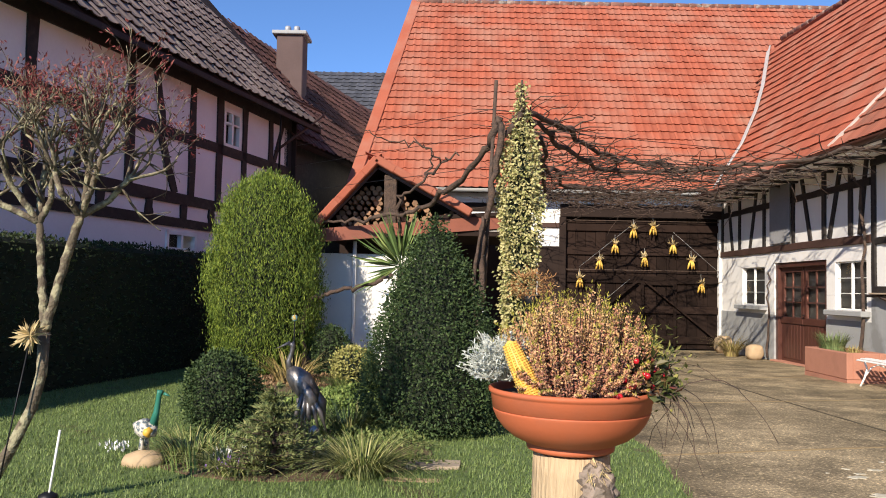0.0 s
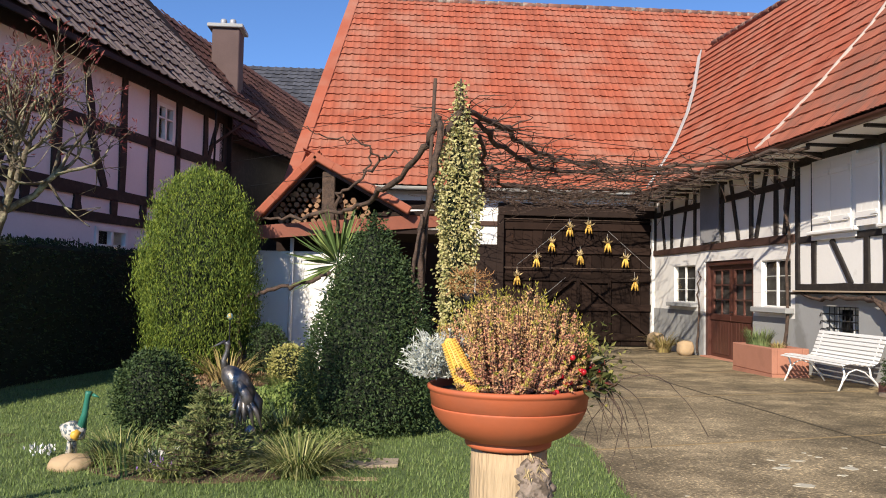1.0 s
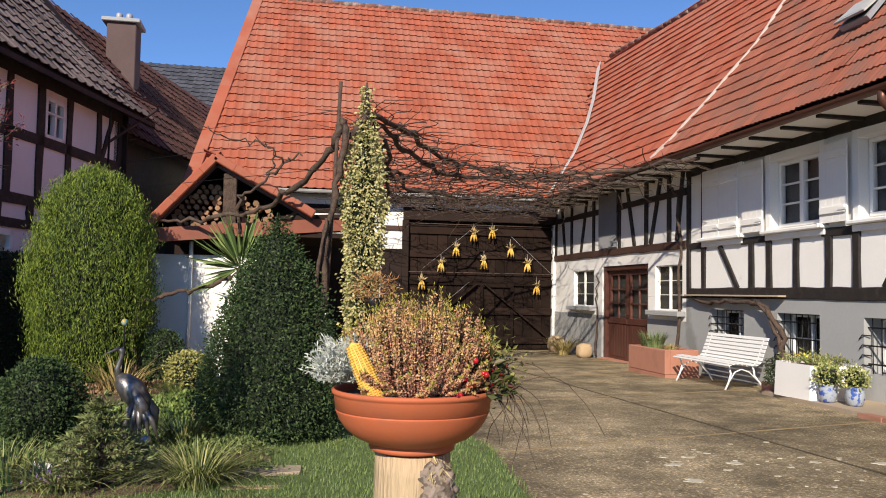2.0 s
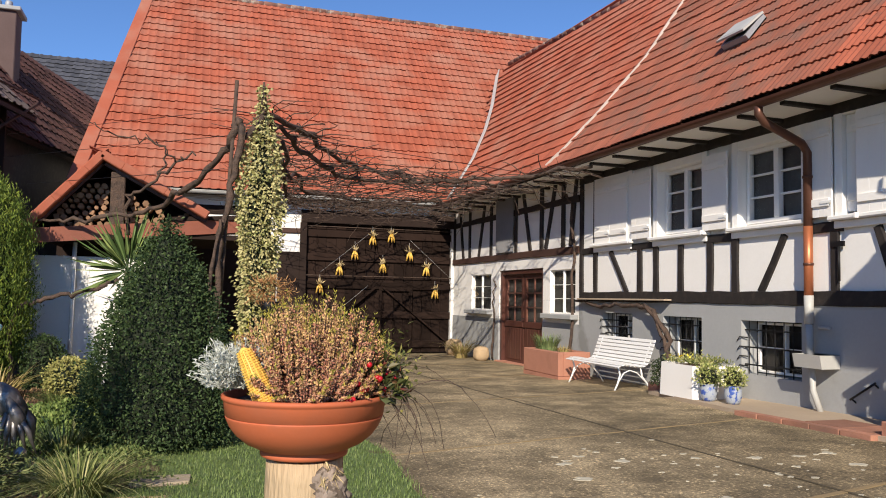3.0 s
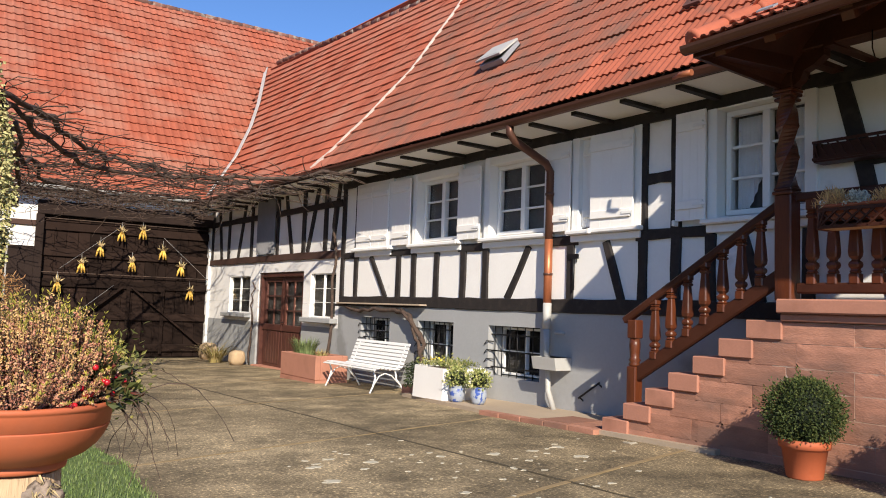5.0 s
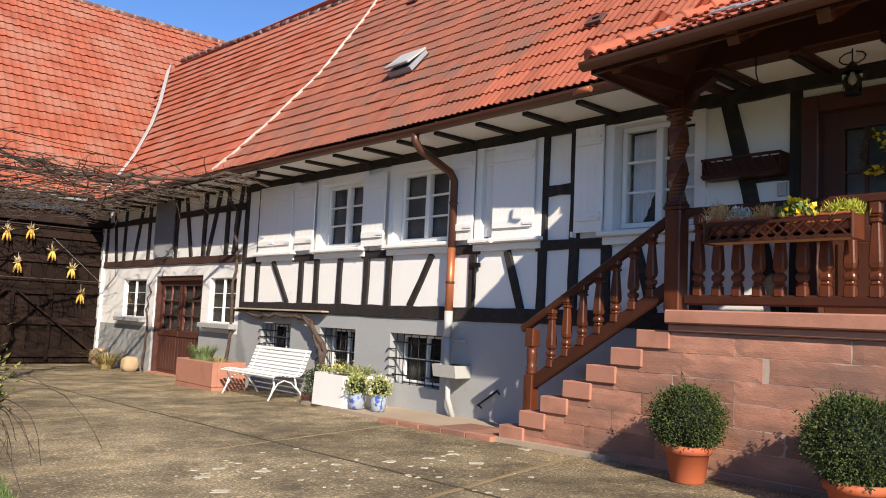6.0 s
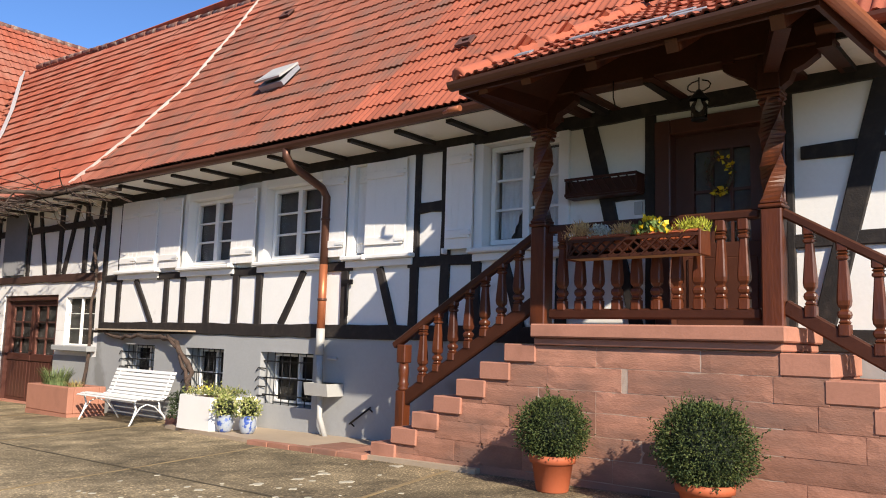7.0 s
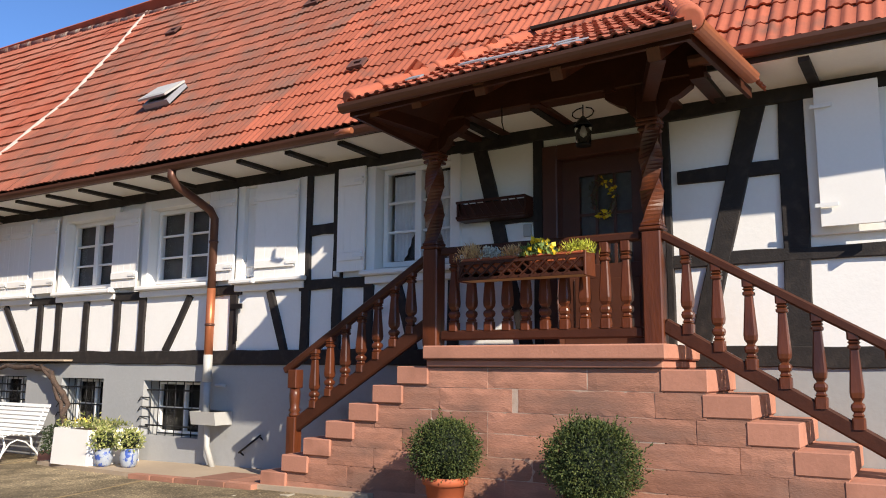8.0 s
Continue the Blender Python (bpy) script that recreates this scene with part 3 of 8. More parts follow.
# double barn-style door with glazed upper halves
y0, y1, z0, z1 = BARN_DOOR
dd = tagged(new("double_door"), "brown double door with glazed upper panes", "door", kind="structure")
bm = bmesh.new()
add_box(bm, W + 0.03, W + 0.2, y0, y0 + 0.12, z0, z1, 0.01)
add_box(bm, W + 0.03, W + 0.2, y1 - 0.12, y1, z0, z1, 0.01)
add_box(bm, W + 0.03, W + 0.2, y0 + 0.12, y1 - 0.12, z1 - 0.1, z1, 0.01)
part("door_frame", bm, M["door_wood"], dd)
for a, b in ((y0 + 0.13, (y0 + y1) / 2 - 0.01), ((y0 + y1) / 2 + 0.01, y1 - 0.13)):
    leaf_b = box(W + 0.1, W + 0.15, a, b, z0, z0 + 0.95, 0.005)
    for ya, yb, c, d in ((a, a + 0.11, z0 + 0.95, z1 - 0.1), (b - 0.11, b, z0 + 0.95, z1 - 0.1), (a + 0.11, b - 0.11, z1 - 0.2, z1 - 0.1)):
        add_box(leaf_b, W + 0.1, W + 0.15, ya, yb, c, d)
    leaf = part("door_leaf", leaf_b, M["door_wood"], dd)
    n = 6
    for i in range(n):
        ya, yb = a + 0.1 + (b - a - 0.2) * i / n, a + 0.1 + (b - a - 0.2) * (i + 1) / n
        part("panel_board", box(W + 0.085, W + 0.1, ya + 0.004, yb - 0.004, z0 + 0.12, z0 + 0.8, 0.003), M["door_wood"], leaf)
    part("rail", box(W + 0.075, W + 0.1, a, b, z0 + 0.82, z0 + 0.95, 0.006), M["door_wood"], leaf)
    for i in (1, 2):
        zz = z0 + 0.95 + (z1 - 0.2 - z0 - 0.95) * i / 3
        part("glazing_bar", box(W + 0.105, W + 0.14, a + 0.11, b - 0.11, zz - 0.013, zz + 0.013), M["door_wood"], leaf)
    ym = (a + b) / 2
    part("glazing_bar", box(W + 0.103, W + 0.138, ym - 0.013, ym + 0.013, z0 + 0.95, z1 - 0.2), M["door_wood"], leaf)
    p = part("pane", box(W + 0.12, W + 0.126, a + 0.1, b - 0.1, z0 + 0.95, z1 - 0.19), M["glass"], leaf)
    p.visible_shadow = False
part("lever", tube([(W + 0.09, (y0 + y1) / 2 - 0.06, 1.05), (W + 0.03, (y0 + y1) / 2 - 0.06, 1.05), (W + 0.03, (y0 + y1) / 2 - 0.18, 1.05)], 0.011), M["iron"], dd)
part("threshold", box(W - 0.1, W + 0.25, y0, y1, -0.05, 0.09, 0.01), M["sandstone_cut"], dd)
# panel close behind the panes, blackened as an unlit interior
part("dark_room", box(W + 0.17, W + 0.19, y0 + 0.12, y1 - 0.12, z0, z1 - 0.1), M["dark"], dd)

# house roof
EX, EZ = 6.2, 3.80           # eave edge
RX, RZ = 9.9, 8.62           # ridge
sl = math.hypot(RX - EX, RZ - EZ)
roof_v = Vector((RX - EX, 0, RZ - EZ)).normalized()
VALLEY = [(6.2, 18.4), (6.61, 18.68), (7.04, 18.98), (7.79, 20.05), (8.49, 21.35), (9.85, 24.25)]      # x, y where it ends against the barn roof


def roof_up(y, v):
    """The old roof is twisted: its ridge climbs towards the barn."""
    return 0.064 * (max(y, 9.0) - 16.35) * v / sl


def on_roof(x, y, up=0.0):
    return Vector((x, y, EZ + (x - EX) * (RZ - EZ) / (RX - EX) + roof_up(y, (x - EX) / roof_v.x) + up))


def keep_house(u, v):
    x = EX + roof_v.x * v
    for (xa, ya), (xb, yb) in zip(VALLEY, VALLEY[1:]):
        if x <= xb + 0.001:
            return -9 + u < ya + (yb - ya) * (x - xa) / (xb - xa)
    return True


low = lambda x, y: Vector((x, y, EZ - 0.03 + (x - EX) * (RZ - 0.52 - EZ) / (RX - EX)))
deck(house, [low(EX, -9)] + [low(x, y) for x, y in VALLEY] + [low(RX, -9)], 0.1)
twist = lambda u, v: roof_up(u - 9, v) * roof_v.x
deck(house, [(RX, -9, RZ - 0.5), (RX, 24, RZ + 0.4), (RX + 4, 24, RZ - 4.1), (RX + 4, -9, RZ - 5.0)], 0.12, M["tile_old"])
open_roof = lambda u, v: keep_house(u, v) and not (10.75 < u < 12.0 and v < 0.75)
tile_roof(house, (EX, -9, EZ), (0, 1, 0), roof_v, 34, sl, 0.2, 0.30, M["tile_old"], lambda u, v: open_roof(u, v) and u < 15.4 - 0.1 * v,
          lambda u, v: 9.2 < u < 14.2 and v < 3.2, 3, "red clay roof tiles with bright worn edges", sag=twist, wave=0.02, rolls=2)
tile_roof(house, (EX, -9, EZ), (0, 1, 0), roof_v, 34, sl, 0.2, 0.30, M["tile_dull"], lambda u, v: 15.4 - 0.1 * v <= u < 21.35, None, 13, "dull brown-red double-rolled roof tiles", sag=twist, wave=0.014, rolls=2)
tile_roof(house, (EX, -9, EZ), (0, 1, 0), roof_v, 34, sl, 0.2, 0.30, M["tile"], lambda u, v: keep_house(u, v) and u >= 21.35, None, 14, "orange-red double-rolled roof tiles", sag=twist, wave=0.015, rolls=2)
for i in range(70):
    y = -8.8 + i * 0.46
    if y < 23.9:
        part("ridge_tile", lathe([(0.085, 0), (0.095, 0.05), (0.08, 0.47)], Matrix.Translation((RX, y, RZ - 0.01 + roof_up(y, sl))) @ Matrix.Rotation(-math.pi / 2 + 0.06, 4, "X"), 10), M["tile_ridge"], house)
# mortar seam across the roof between the two builds
bm = bmesh.new()
seam_at = [(0.0, 12.9), (0.4, 12.65), (1.25, 12.36), (2.6, 12.17), (4.6, 12.58), (sl, 13.0)]
for (va, ya), (vb, yb) in zip(seam_at, seam_at[1:]):
    for k in range(3):
        f, g = k / 3, (k + 1.05) / 3
        q = [on_roof(EX + roof_v.x * (va + (vb - va) * h), ya + (yb - ya) * h, 0.07) for h in (f, g)]
        add_bar(bm, q[0], q[1], 0.05 + 0.012 * (k % 2), 0.04, (0, 1, 0))
part("roof_seam", bm, M["mortar_line"], house, "pale mortar seam up the roof")
# soffit and rafters
for i in range(41):
    y = -8.8 + i * 0.72
    if y < 19.5:
        part("rafter_end", bar((EX + 0.05, y, 3.682), (W + 0.02, y, 3.672), 0.075, 0.05), M["timber"], house)
part("soffit", box(EX + 0.03, W, -9, 19.6, 3.695, 3.72), M["plaster"], house, "white boarded soffit")
part("fascia", box(EX - 0.0, EX + 0.03, -9, 19.6, EZ - 0.1, EZ - 0.02), M["timber"], house)
# roof windows
for y, v, w2, h2, openit in ((8.9, 1.6, 0.52, 0.44, 0.14), (11.0, 4.55, 0.26, 0.2, 0.0), (5.26, 1.28, 0.22, 0.16, 0.0), (7.47, 4.05, 0.26, 0.2, 0.0)):
    rm = roof_frame(on_roof(EX + roof_v.x * v, y) + Vector((-0.05, 0, 0.05)), (0, -1, 0), Vector((roof_v.x, 0, roof_v.z + roof_up(y, 1))))
    r = new("skylight")
    r.parent = house
    r.matrix_basis = rm
    r["label"] = "small roof window with zinc frame, flap tilted open" if openit else "small roof vent"
    bm = bmesh.new()
    for a, b, c, d in ((-w2 / 2, w2 / 2, 0, 0.05), (-w2 / 2, w2 / 2, h2 - 0.05, h2), (-w2 / 2, -w2 / 2 + 0.05, 0.05, h2 - 0.05), (w2 / 2 - 0.05, w2 / 2, 0.05, h2 - 0.05)):
        add_box(bm, a, b, c, d, -0.02, 0.07 if openit else 0.03)
    add_box(bm, -w2 / 2, w2 / 2, 0, h2, -0.02, 0.0)
    part("frame", bm, M["lead"] if openit else M["tile_brown"], r)
    if openit:
        f = part("flap", add_box(box(-w2 / 2 - 0.02, w2 / 2 + 0.02, -h2, 0, 0, 0.03), -w2 / 2 + 0.05, w2 / 2 - 0.05, -h2 + 0.05, -0.05, 0.03, 0.034), M["enamel"], r)
        f.matrix_basis = Matrix.Translation((0, h2, 0.07)) @ Matrix.Rotation(-openit, 4, "X")

# gutter and downpipe
def gutter(parent, a, b, r=0.075, material=None):
    a, b = Vector(a), Vector(b)
    t = (b - a).normalized()
    s = Vector((0, 0, 1)).cross(t).normalized()
    bm = bmesh.new()
    rings = []
    for p in (a, b):
        ring = []
        for rr in (r, r - 0.008):
            ks = range(9) if rr == r else range(8, -1, -1)
            ring += [bm.verts.new(p + s * (rr * math.cos(math.pi + math.pi * k / 8)) + Vector((0, 0, rr * math.sin(math.pi + math.pi * k / 8)))) for k in ks]
        rings.append(ring)
    n = len(rings[0])
    for k in range(n):
        bm.faces.new((rings[0][k], rings[0][(k + 1) % n], rings[1][(k + 1) % n], rings[1][k]))
    bmesh.ops.recalc_face_normals(bm, faces=bm.faces[:])
    L = (b - a).length
    add_tube(bm, [a + s * -r, b + s * -r], 0.011, 6)
    for i in range(int(L / 0.75)):
        q = a + t * (0.4 + i * 0.75)
        add_bar(bm, q + s * -r * 1.05 + Vector((0, 0, 0.008)), q + s * r * 1.05 + Vector((0, 0, 0.008)), 0.02, 0.005)
    return part("gutter", bm, material or M["copper"], parent, "brown metal half-round gutter")


gutter(house, (EX - 0.05, 4.2, EZ - 0.04), (EX - 0.05, 7.5, EZ - 0.06))
gutter(house, (EX - 0.05, 7.5, EZ - 0.06), (EX - 0.05, 19.5, EZ + 0.02))
gutter(house, (EX - 0.05, -9, EZ - 0.0), (EX - 0.05, 1.35, EZ - 0.0))
P0 = W - 0.12
part("downpipe", tube([(EX - 0.05, 7.3, EZ - 0.1), (EX - 0.05, 7.3, EZ - 0.2), (EX + 0.03, 7.3, EZ - 0.29), (P0 - 0.07, 7.28, 3.3), (P0, 7.27, 3.2), (P0, 7.27, 2.05)], 0.05, 12), M["copper"], house, "brown copper downpipe")
part("downpipe", tube([(P0, 7.27, 2.35), (P0, 7.27, 1.55)], 0.052, 12), M["copper_pipe"], house, "bright copper downpipe")
part("downpipe", tube([(P0, 7.27, 1.56), (P0, 7.27, 1.24)], 0.054, 12), M["enamel"], house, "grey lower pipe")
part("downpipe", tube([(P0, 7.27, 1.26), (P0, 7.26, 0.85)], 0.045, 12), M["plinth"], house, "grey lower pipe")
for z in (2.9, 1.9):
    part("pipe_clip", lathe([(0.058, 0), (0.06, 0.015), (0.058, 0.03)], Matrix.Translation((P0, 7.27, z)), 12), M["copper"], house)
part("brass_spout", tube([(EX - 0.13, 4.80, EZ - 0.10), (EX - 0.20, 4.68, EZ - 0.115), (EX - 0.215, 4.66, EZ - 0.115), (EX - 0.22, 4.52, EZ - 0.12)], [0.016, 0.018, 0.026, 0.03], 12), M["copper_pipe"], house, "bright brass gutter outlet")

# ---- porch and stairs ----
SX = 6.0
porch = thing("porch", "red sandstone porch with two flights and carved brown railing", "porch")
RISE, TREAD = 0.168, 0.266
part("platform_core", box(SX - 0.001, W - 0.02, 1.6, 3.72, -0.2, 1.43), M["joint"], porch)
part("coping", box(SX - 0.09, W - 0.02, 1.545, 3.64, 1.5, 1.615, 0.012), M["sandstone_cut"], porch, "dressed red sandstone slab")
part("coping", box(SX - 0.04, W - 0.02, 1.58, 3.63, 1.435, 1.498, 0.01), M["sandstone_cut"], porch)
LEFT = [(3.95 + 0.266 * i, 1.44 - RISE * i) for i in range(7)]       # far edge and top of each step
RIGHT = [(1.274 - 0.292 * i, 1.428 - 0.176 * i) for i in range(8)]
for y, z in LEFT:
    part("step", box(SX - 0.025, W - 0.03, y - TREAD - 0.06, y, z - 0.155, z, 0.008), M["sandstone_cut"], porch)
    part("step_core", box(SX - 0.0005, W - 0.03, y - TREAD - 0.04, y - 0.02, -0.2, z - 0.155), M["sandstone"], porch)
for y, z in RIGHT:
    part("step", box(SX - 0.012, W - 0.03, y, y + 0.34, z - 0.16, z, 0.008), M["sandstone_cut"], porch)
    part("step_core", box(SX - 0.0005, W - 0.03, y + 0.02, y + 0.31, -0.2, z - 0.16), M["sandstone"], porch)
# coursed blocks of the front wall: base, top, and where its upright joints stand
rng = random.Random(5)
courses = [(0.05, 0.36, (0.9, 1.75, 2.6, 3.3, 4.1)), (0.36, 0.545, (0.55, 1.45, 2.15, 2.9, 3.75, 4.5)), (0.545, 0.715, (0.78, 1.9, 2.65, 3.45, 4.2)), (0.715, 0.9, (1.08, 2.05, 3.05, 3.9)),
           (0.9, 1.075, (1.37, 2.3, 3.05, 3.6)), (1.075, 1.262, (1.66, 2.77, 2.82, 3.51)), (1.262, 1.43, (2.18, 3.05))]


def lim(z):
    """How far the stair wall reaches at that height."""
    right = 1.58
    for y, zz in RIGHT:
        if z <= zz - 0.16:
            right = y + 0.02
    left = 3.74
    for y, zz in LEFT:
        if z <= zz - 0.15:
            left = y - 0.02
    return right, left


def rough_block(y0, y1, z0, z1):
    """A hewn stone: a gridded face with chipped edges and a slightly hollow, tooled front."""
    ny, nz = max(3, int((y1 - y0) / 0.07)), 4
    bm = bmesh.new()
    x0 = SX + rng.uniform(-0.009, -0.005)
    off = Vector((rng.uniform(0, 50), rng.uniform(0, 50), 0))
    vv = {}
    for i in range(ny + 1):
        for j in range(nz + 1):
            y, z = y0 + (y1 - y0) * i / ny, z0 + (z1 - z0) * j / nz
            edge = i in (0, ny) or j in (0, nz)
            q = Vector((y * 9, z * 9, 0)) + off
            d = 0.0022 * noise.noise(q) + (0.004 + 0.004 * noise.noise(q * 2) if edge else 0.0)
            dy = 0.003 * noise.noise(q * 1.7) if i in (0, ny) else 0
            dz = 0.003 * noise.noise(q * 1.3 + Vector((7, 0, 0))) if j in (0, nz) else 0
            vv[i, j] = bm.verts.new((x0 + d, y + dy, z + dz))
    for i in range(ny):
        for j in range(nz):
            bm.faces.new((vv[i, j], vv[i, j + 1], vv[i + 1, j + 1], vv[i + 1, j]))
    ring = [vv[i, 0] for i in range(ny + 1)] + [vv[ny, j] for j in range(1, nz + 1)] + [vv[i, nz] for i in range(ny - 1, -1, -1)] + [vv[0, j] for j in range(nz - 1, 0, -1)]
    back = [bm.verts.new((SX + 0.05, v.co.y, v.co.z)) for v in ring]
    for k in range(len(ring)):
        m_ = (k + 1) % len(ring)
        bm.faces.new((ring[k], ring[m_], back[m_], back[k]))
    bmesh.ops.recalc_face_normals(bm, faces=bm.faces[:])
    part("stone_block", bm, M["sandstone"], porch)


for z0, z1, cuts in courses:
    a, b = lim(z1)
    ys = [a] + [c for c in cuts if a + 0.08 < c < b - 0.08] + [b]
    for y0, y1 in zip(ys, ys[1:]):
        if y1 - y0 < 0.1:        # a mortar patch between two stones
            part("mortar_patch", box(SX + 0.001, SX + 0.05, y0, y1, z0 + 0.004, z1 - 0.004, 0.003), M["sandstone"], porch)
        else:
            rough_block(y0 + rng.uniform(0.001, 0.006), y1 - rng.uniform(0.001, 0.006), z0 + rng.uniform(0.001, 0.005), z1 - rng.uniform(0.001, 0.005))


def baluster_bm(h, s=0.08):
    """A sawn and turned baluster of square section."""
    prof = [(1, 0), (1, 0.11), (0.72, 0.12), (0.9, 0.135), (0.72, 0.15), (0.66, 0.165), (0.94, 0.185), (1.06, 0.215), (0.94, 0.245), (0.58, 0.265), (0.6, 0.275), (0.98, 0.31), (1.08, 0.36), (1.0, 0.45), (0.82, 0.62), (0.66, 0.78), (0.95, 0.795), (0.97, 0.82), (0.68, 0.835), (0.95, 0.855), (0.7, 0.87), (1, 0.885), (1, 1)]
    bm = bmesh.new()
    rings = []
    for r, z in prof:
        q = s / 2 * r
        c = q * 0.75
        rings.append([bm.verts.new((x, y, z * h)) for x, y in ((q, c), (c, q), (-c, q), (-q, c), (-q, -c), (-c, -q), (c, -q), (q, -c))])
    for r0, r1 in zip(rings, rings[1:]):
        for k in range(8):
            bm.faces.new((r0[k], r0[(k + 1) % 8], r1[(k + 1) % 8], r1[k]))
    bm.faces.new(rings[0][::-1])
    bm.faces.new(rings[-1])
    return bm


BX = SX + 0.09
bal = bpy.data.meshes.new("baluster")
b_ = baluster_bm(0.62)
b_.to_mesh(bal)
b_.free()
bal.materials.append(M["porch_wood"])


def put_baluster(y, z, hgt=0.62, slope=0.0):
    ob = new("baluster", bal)
    ob.parent = porch
    m = Matrix.Translation((BX, y, z)) @ Matrix.Diagonal((1, 1, hgt / 0.62, 1))
    sh = Matrix()
    sh[2][1] = slope
    ob.matrix_basis = m @ sh


def rail(a, b, w=0.09, h=0.07):
    part("handrail", bar(a, b, w, h, (0, 0, 1), 0.014), M["porch_wood_dark"], porch)


for i in range(10):
    put_baluster(3.425 - i * 0.172, 1.74, 0.67)
rail((BX, 3.55, 2.44), (BX, 1.75, 2.44))
rail((BX, 3.55, 1.705), (BX, 1.75, 1.705), 0.075, 0.085)
# left flight: from the post down to a newel
rail((BX, 3.7, 2.40), (BX, 5.36, 1.385))
rail((BX, 3.7, 1.80), (BX, 5.22, 0.86), 0.06, 0.13)
for i in range(7):
    y = 3.88 + i * 0.185
    put_baluster(y, 1.80 + (y - 3.7) * -0.618 + 0.04, 0.58, 0)
# right flight
rail((BX, 1.6, 2.44), (BX, -1.0, 0.905))
rail((BX, 1.6, 1.76), (BX, -1.0, 0.225), 0.06, 0.11)
for i in range(10):
    y = 1.42 - i * 0.215
    put_baluster(y, 1.76 - (1.6 - y) * 0.59 + 0.03, 0.66, 0)
nw = add_box(box(BX - 0.055, BX + 0.055, 5.18, 5.29, 0.58, 0.95, 0.008), BX - 0.055, BX + 0.055, 5.18, 5.29, 1.22, 1.40, 0.008)
add_lathe(nw, [(0.05, 0), (0.06, 0.02), (0.045, 0.04), (0.06, 0.06), (0.045, 0.085), (0.05, 0.14), (0.055, 0.2), (0.048, 0.27)], Matrix.Translation((BX, 5.235, 0.95)), 8)
part("newel", nw, M["porch_wood"], porch)


def post(y):
    """A carved porch post: square base, twisted shaft, capital with brackets."""
    ob = new("porch_post")
    ob.parent = porch
    h = 0.074
    part("base", box(BX - h, BX + h, y - h, y + h, 1.603, 2.47, 0.01), M["porch_wood"], ob)
    bm = bmesh.new()
    rings = []
    for i in range(25):
        f = i / 24
        a0 = math.pi / 4 + f * math.pi * 1.25
        r = h * (1.16 if i % 8 else 1.3)
        rings.append([bm.verts.new((BX + r * math.cos(a0 + k * math.pi / 2), y + r * math.sin(a0 + k * math.pi / 2), 2.53 + f * 0.76)) for k in range(4)])
    for r0, r1 in zip(rings, rings[1:]):
        for k in range(4):
            bm.faces.new((r0[k], r0[(k + 1) % 4], r1[(k + 1) % 4], r1[k]))
    bm.faces.new(rings[0][::-1])
    bm.faces.new(rings[-1])
    part("shaft", bm, M["porch_wood"], ob)
    for z, q in ((2.47, 0.088), (2.5, 0.078), (3.25, 0.078), (3.29, 0.086), (3.32, 0.09)):
        part("collar", box(BX - q, BX + q, y - q, y + q, z, z + 0.028, 0.008), M["porch_wood"], ob)
    part("head", box(BX - 0.08, BX + 0.08, y - 0.08, y + 0.08, 3.35, 3.62, 0.008), M["porch_wood_dark"], ob)
    for s in (-1, 1):
        bm = bmesh.new()
        pr = [(0.08, 3.36), (0.14, 3.40), (0.17, 3.47), (0.25, 3.50), (0.34, 3.56), (0.34, 3.62), (0.08, 3.62)]
        fr = [bm.verts.new((BX - 0.05, y + s * a, z)) for a, z in pr]
        bk = [bm.verts.new((BX + 0.05, y + s * a, z)) for a, z in pr]
        bm.faces.new(fr)
        bm.faces.new(bk[::-1])
        for k in range(len(pr)):
            bm.faces.new((fr[k], bk[k], bk[(k + 1) % len(pr)], fr[(k + 1) % len(pr)]))
        bmesh.ops.recalc_face_normals(bm, faces=bm.faces[:])
        part("bracket", bm, M["porch_wood_dark"], ob)


post(3.64)
post(1.66)
# porch roof: a low hipped roof that leans on the main roof and reaches far out over the steps
PX, PZ = 4.95, 3.50
CR, CL = Vector((PX, 1.04, PZ + 0.03)), Vector((PX, 3.72, PZ - 0.03))        # corners of the eave
TR, TL = Vector((6.72, 1.61, 4.50)), Vector((6.72, 2.98, 4.49))              # where it meets the main roof
SR, SL = Vector((6.3, 0.93, PZ + 0.03)), Vector((6.3, 3.80, PZ - 0.03))      # ends of the side eaves
part("head_beam", box(BX - 0.09, BX + 0.09, 1.2, 4.0, 3.62, 3.95, 0.01), M["porch_wood_dark"], porch)
for y in (1.3, 1.66, 3.64, 3.95):
    part("beam", bar((BX + 0.05, y, 3.70), (W, y, 3.72), 0.11, 0.13), M["porch_wood_dark"], porch)
part("porch_ceiling", box(BX + 0.09, W - 0.01, 1.15, 4.1, 3.74, 3.765), M["plaster"], porch, "white panelled porch ceiling")
for i in range(3):
    part("porch_rafter", bar((BX + 0.05, 2.0 + i * 0.66, 3.69), (W, 2.0 + i * 0.66, 3.71), 0.09, 0.06), M["porch_wood_dark"], porch)
for y in (1.28, 1.95, 2.55, 3.1, 3.5):
    part("rafter_tail", bar((PX + 0.02, y, PZ - 0.085), (6.2, y, PZ + 0.61), 0.085, 0.09), M["porch_wood"], porch)
for y, yb in ((1.66, 1.3), (3.64, 3.66)):
    part("outrigger", bar((BX, y, 3.56), (PX + 0.2, yb, 3.50), 0.1, 0.12), M["porch_wood_dark"], porch)
part("fascia", bar(CR + Vector((0.02, 0, -0.03)), CL + Vector((0.02, 0, -0.03)), 0.03, 0.08), M["porch_wood_dark"], porch)
part("fascia", bar(CR + Vector((0, 0.02, -0.03)), SR + Vector((0, 0.02, -0.03)), 0.03, 0.08), M["porch_wood_dark"], porch)
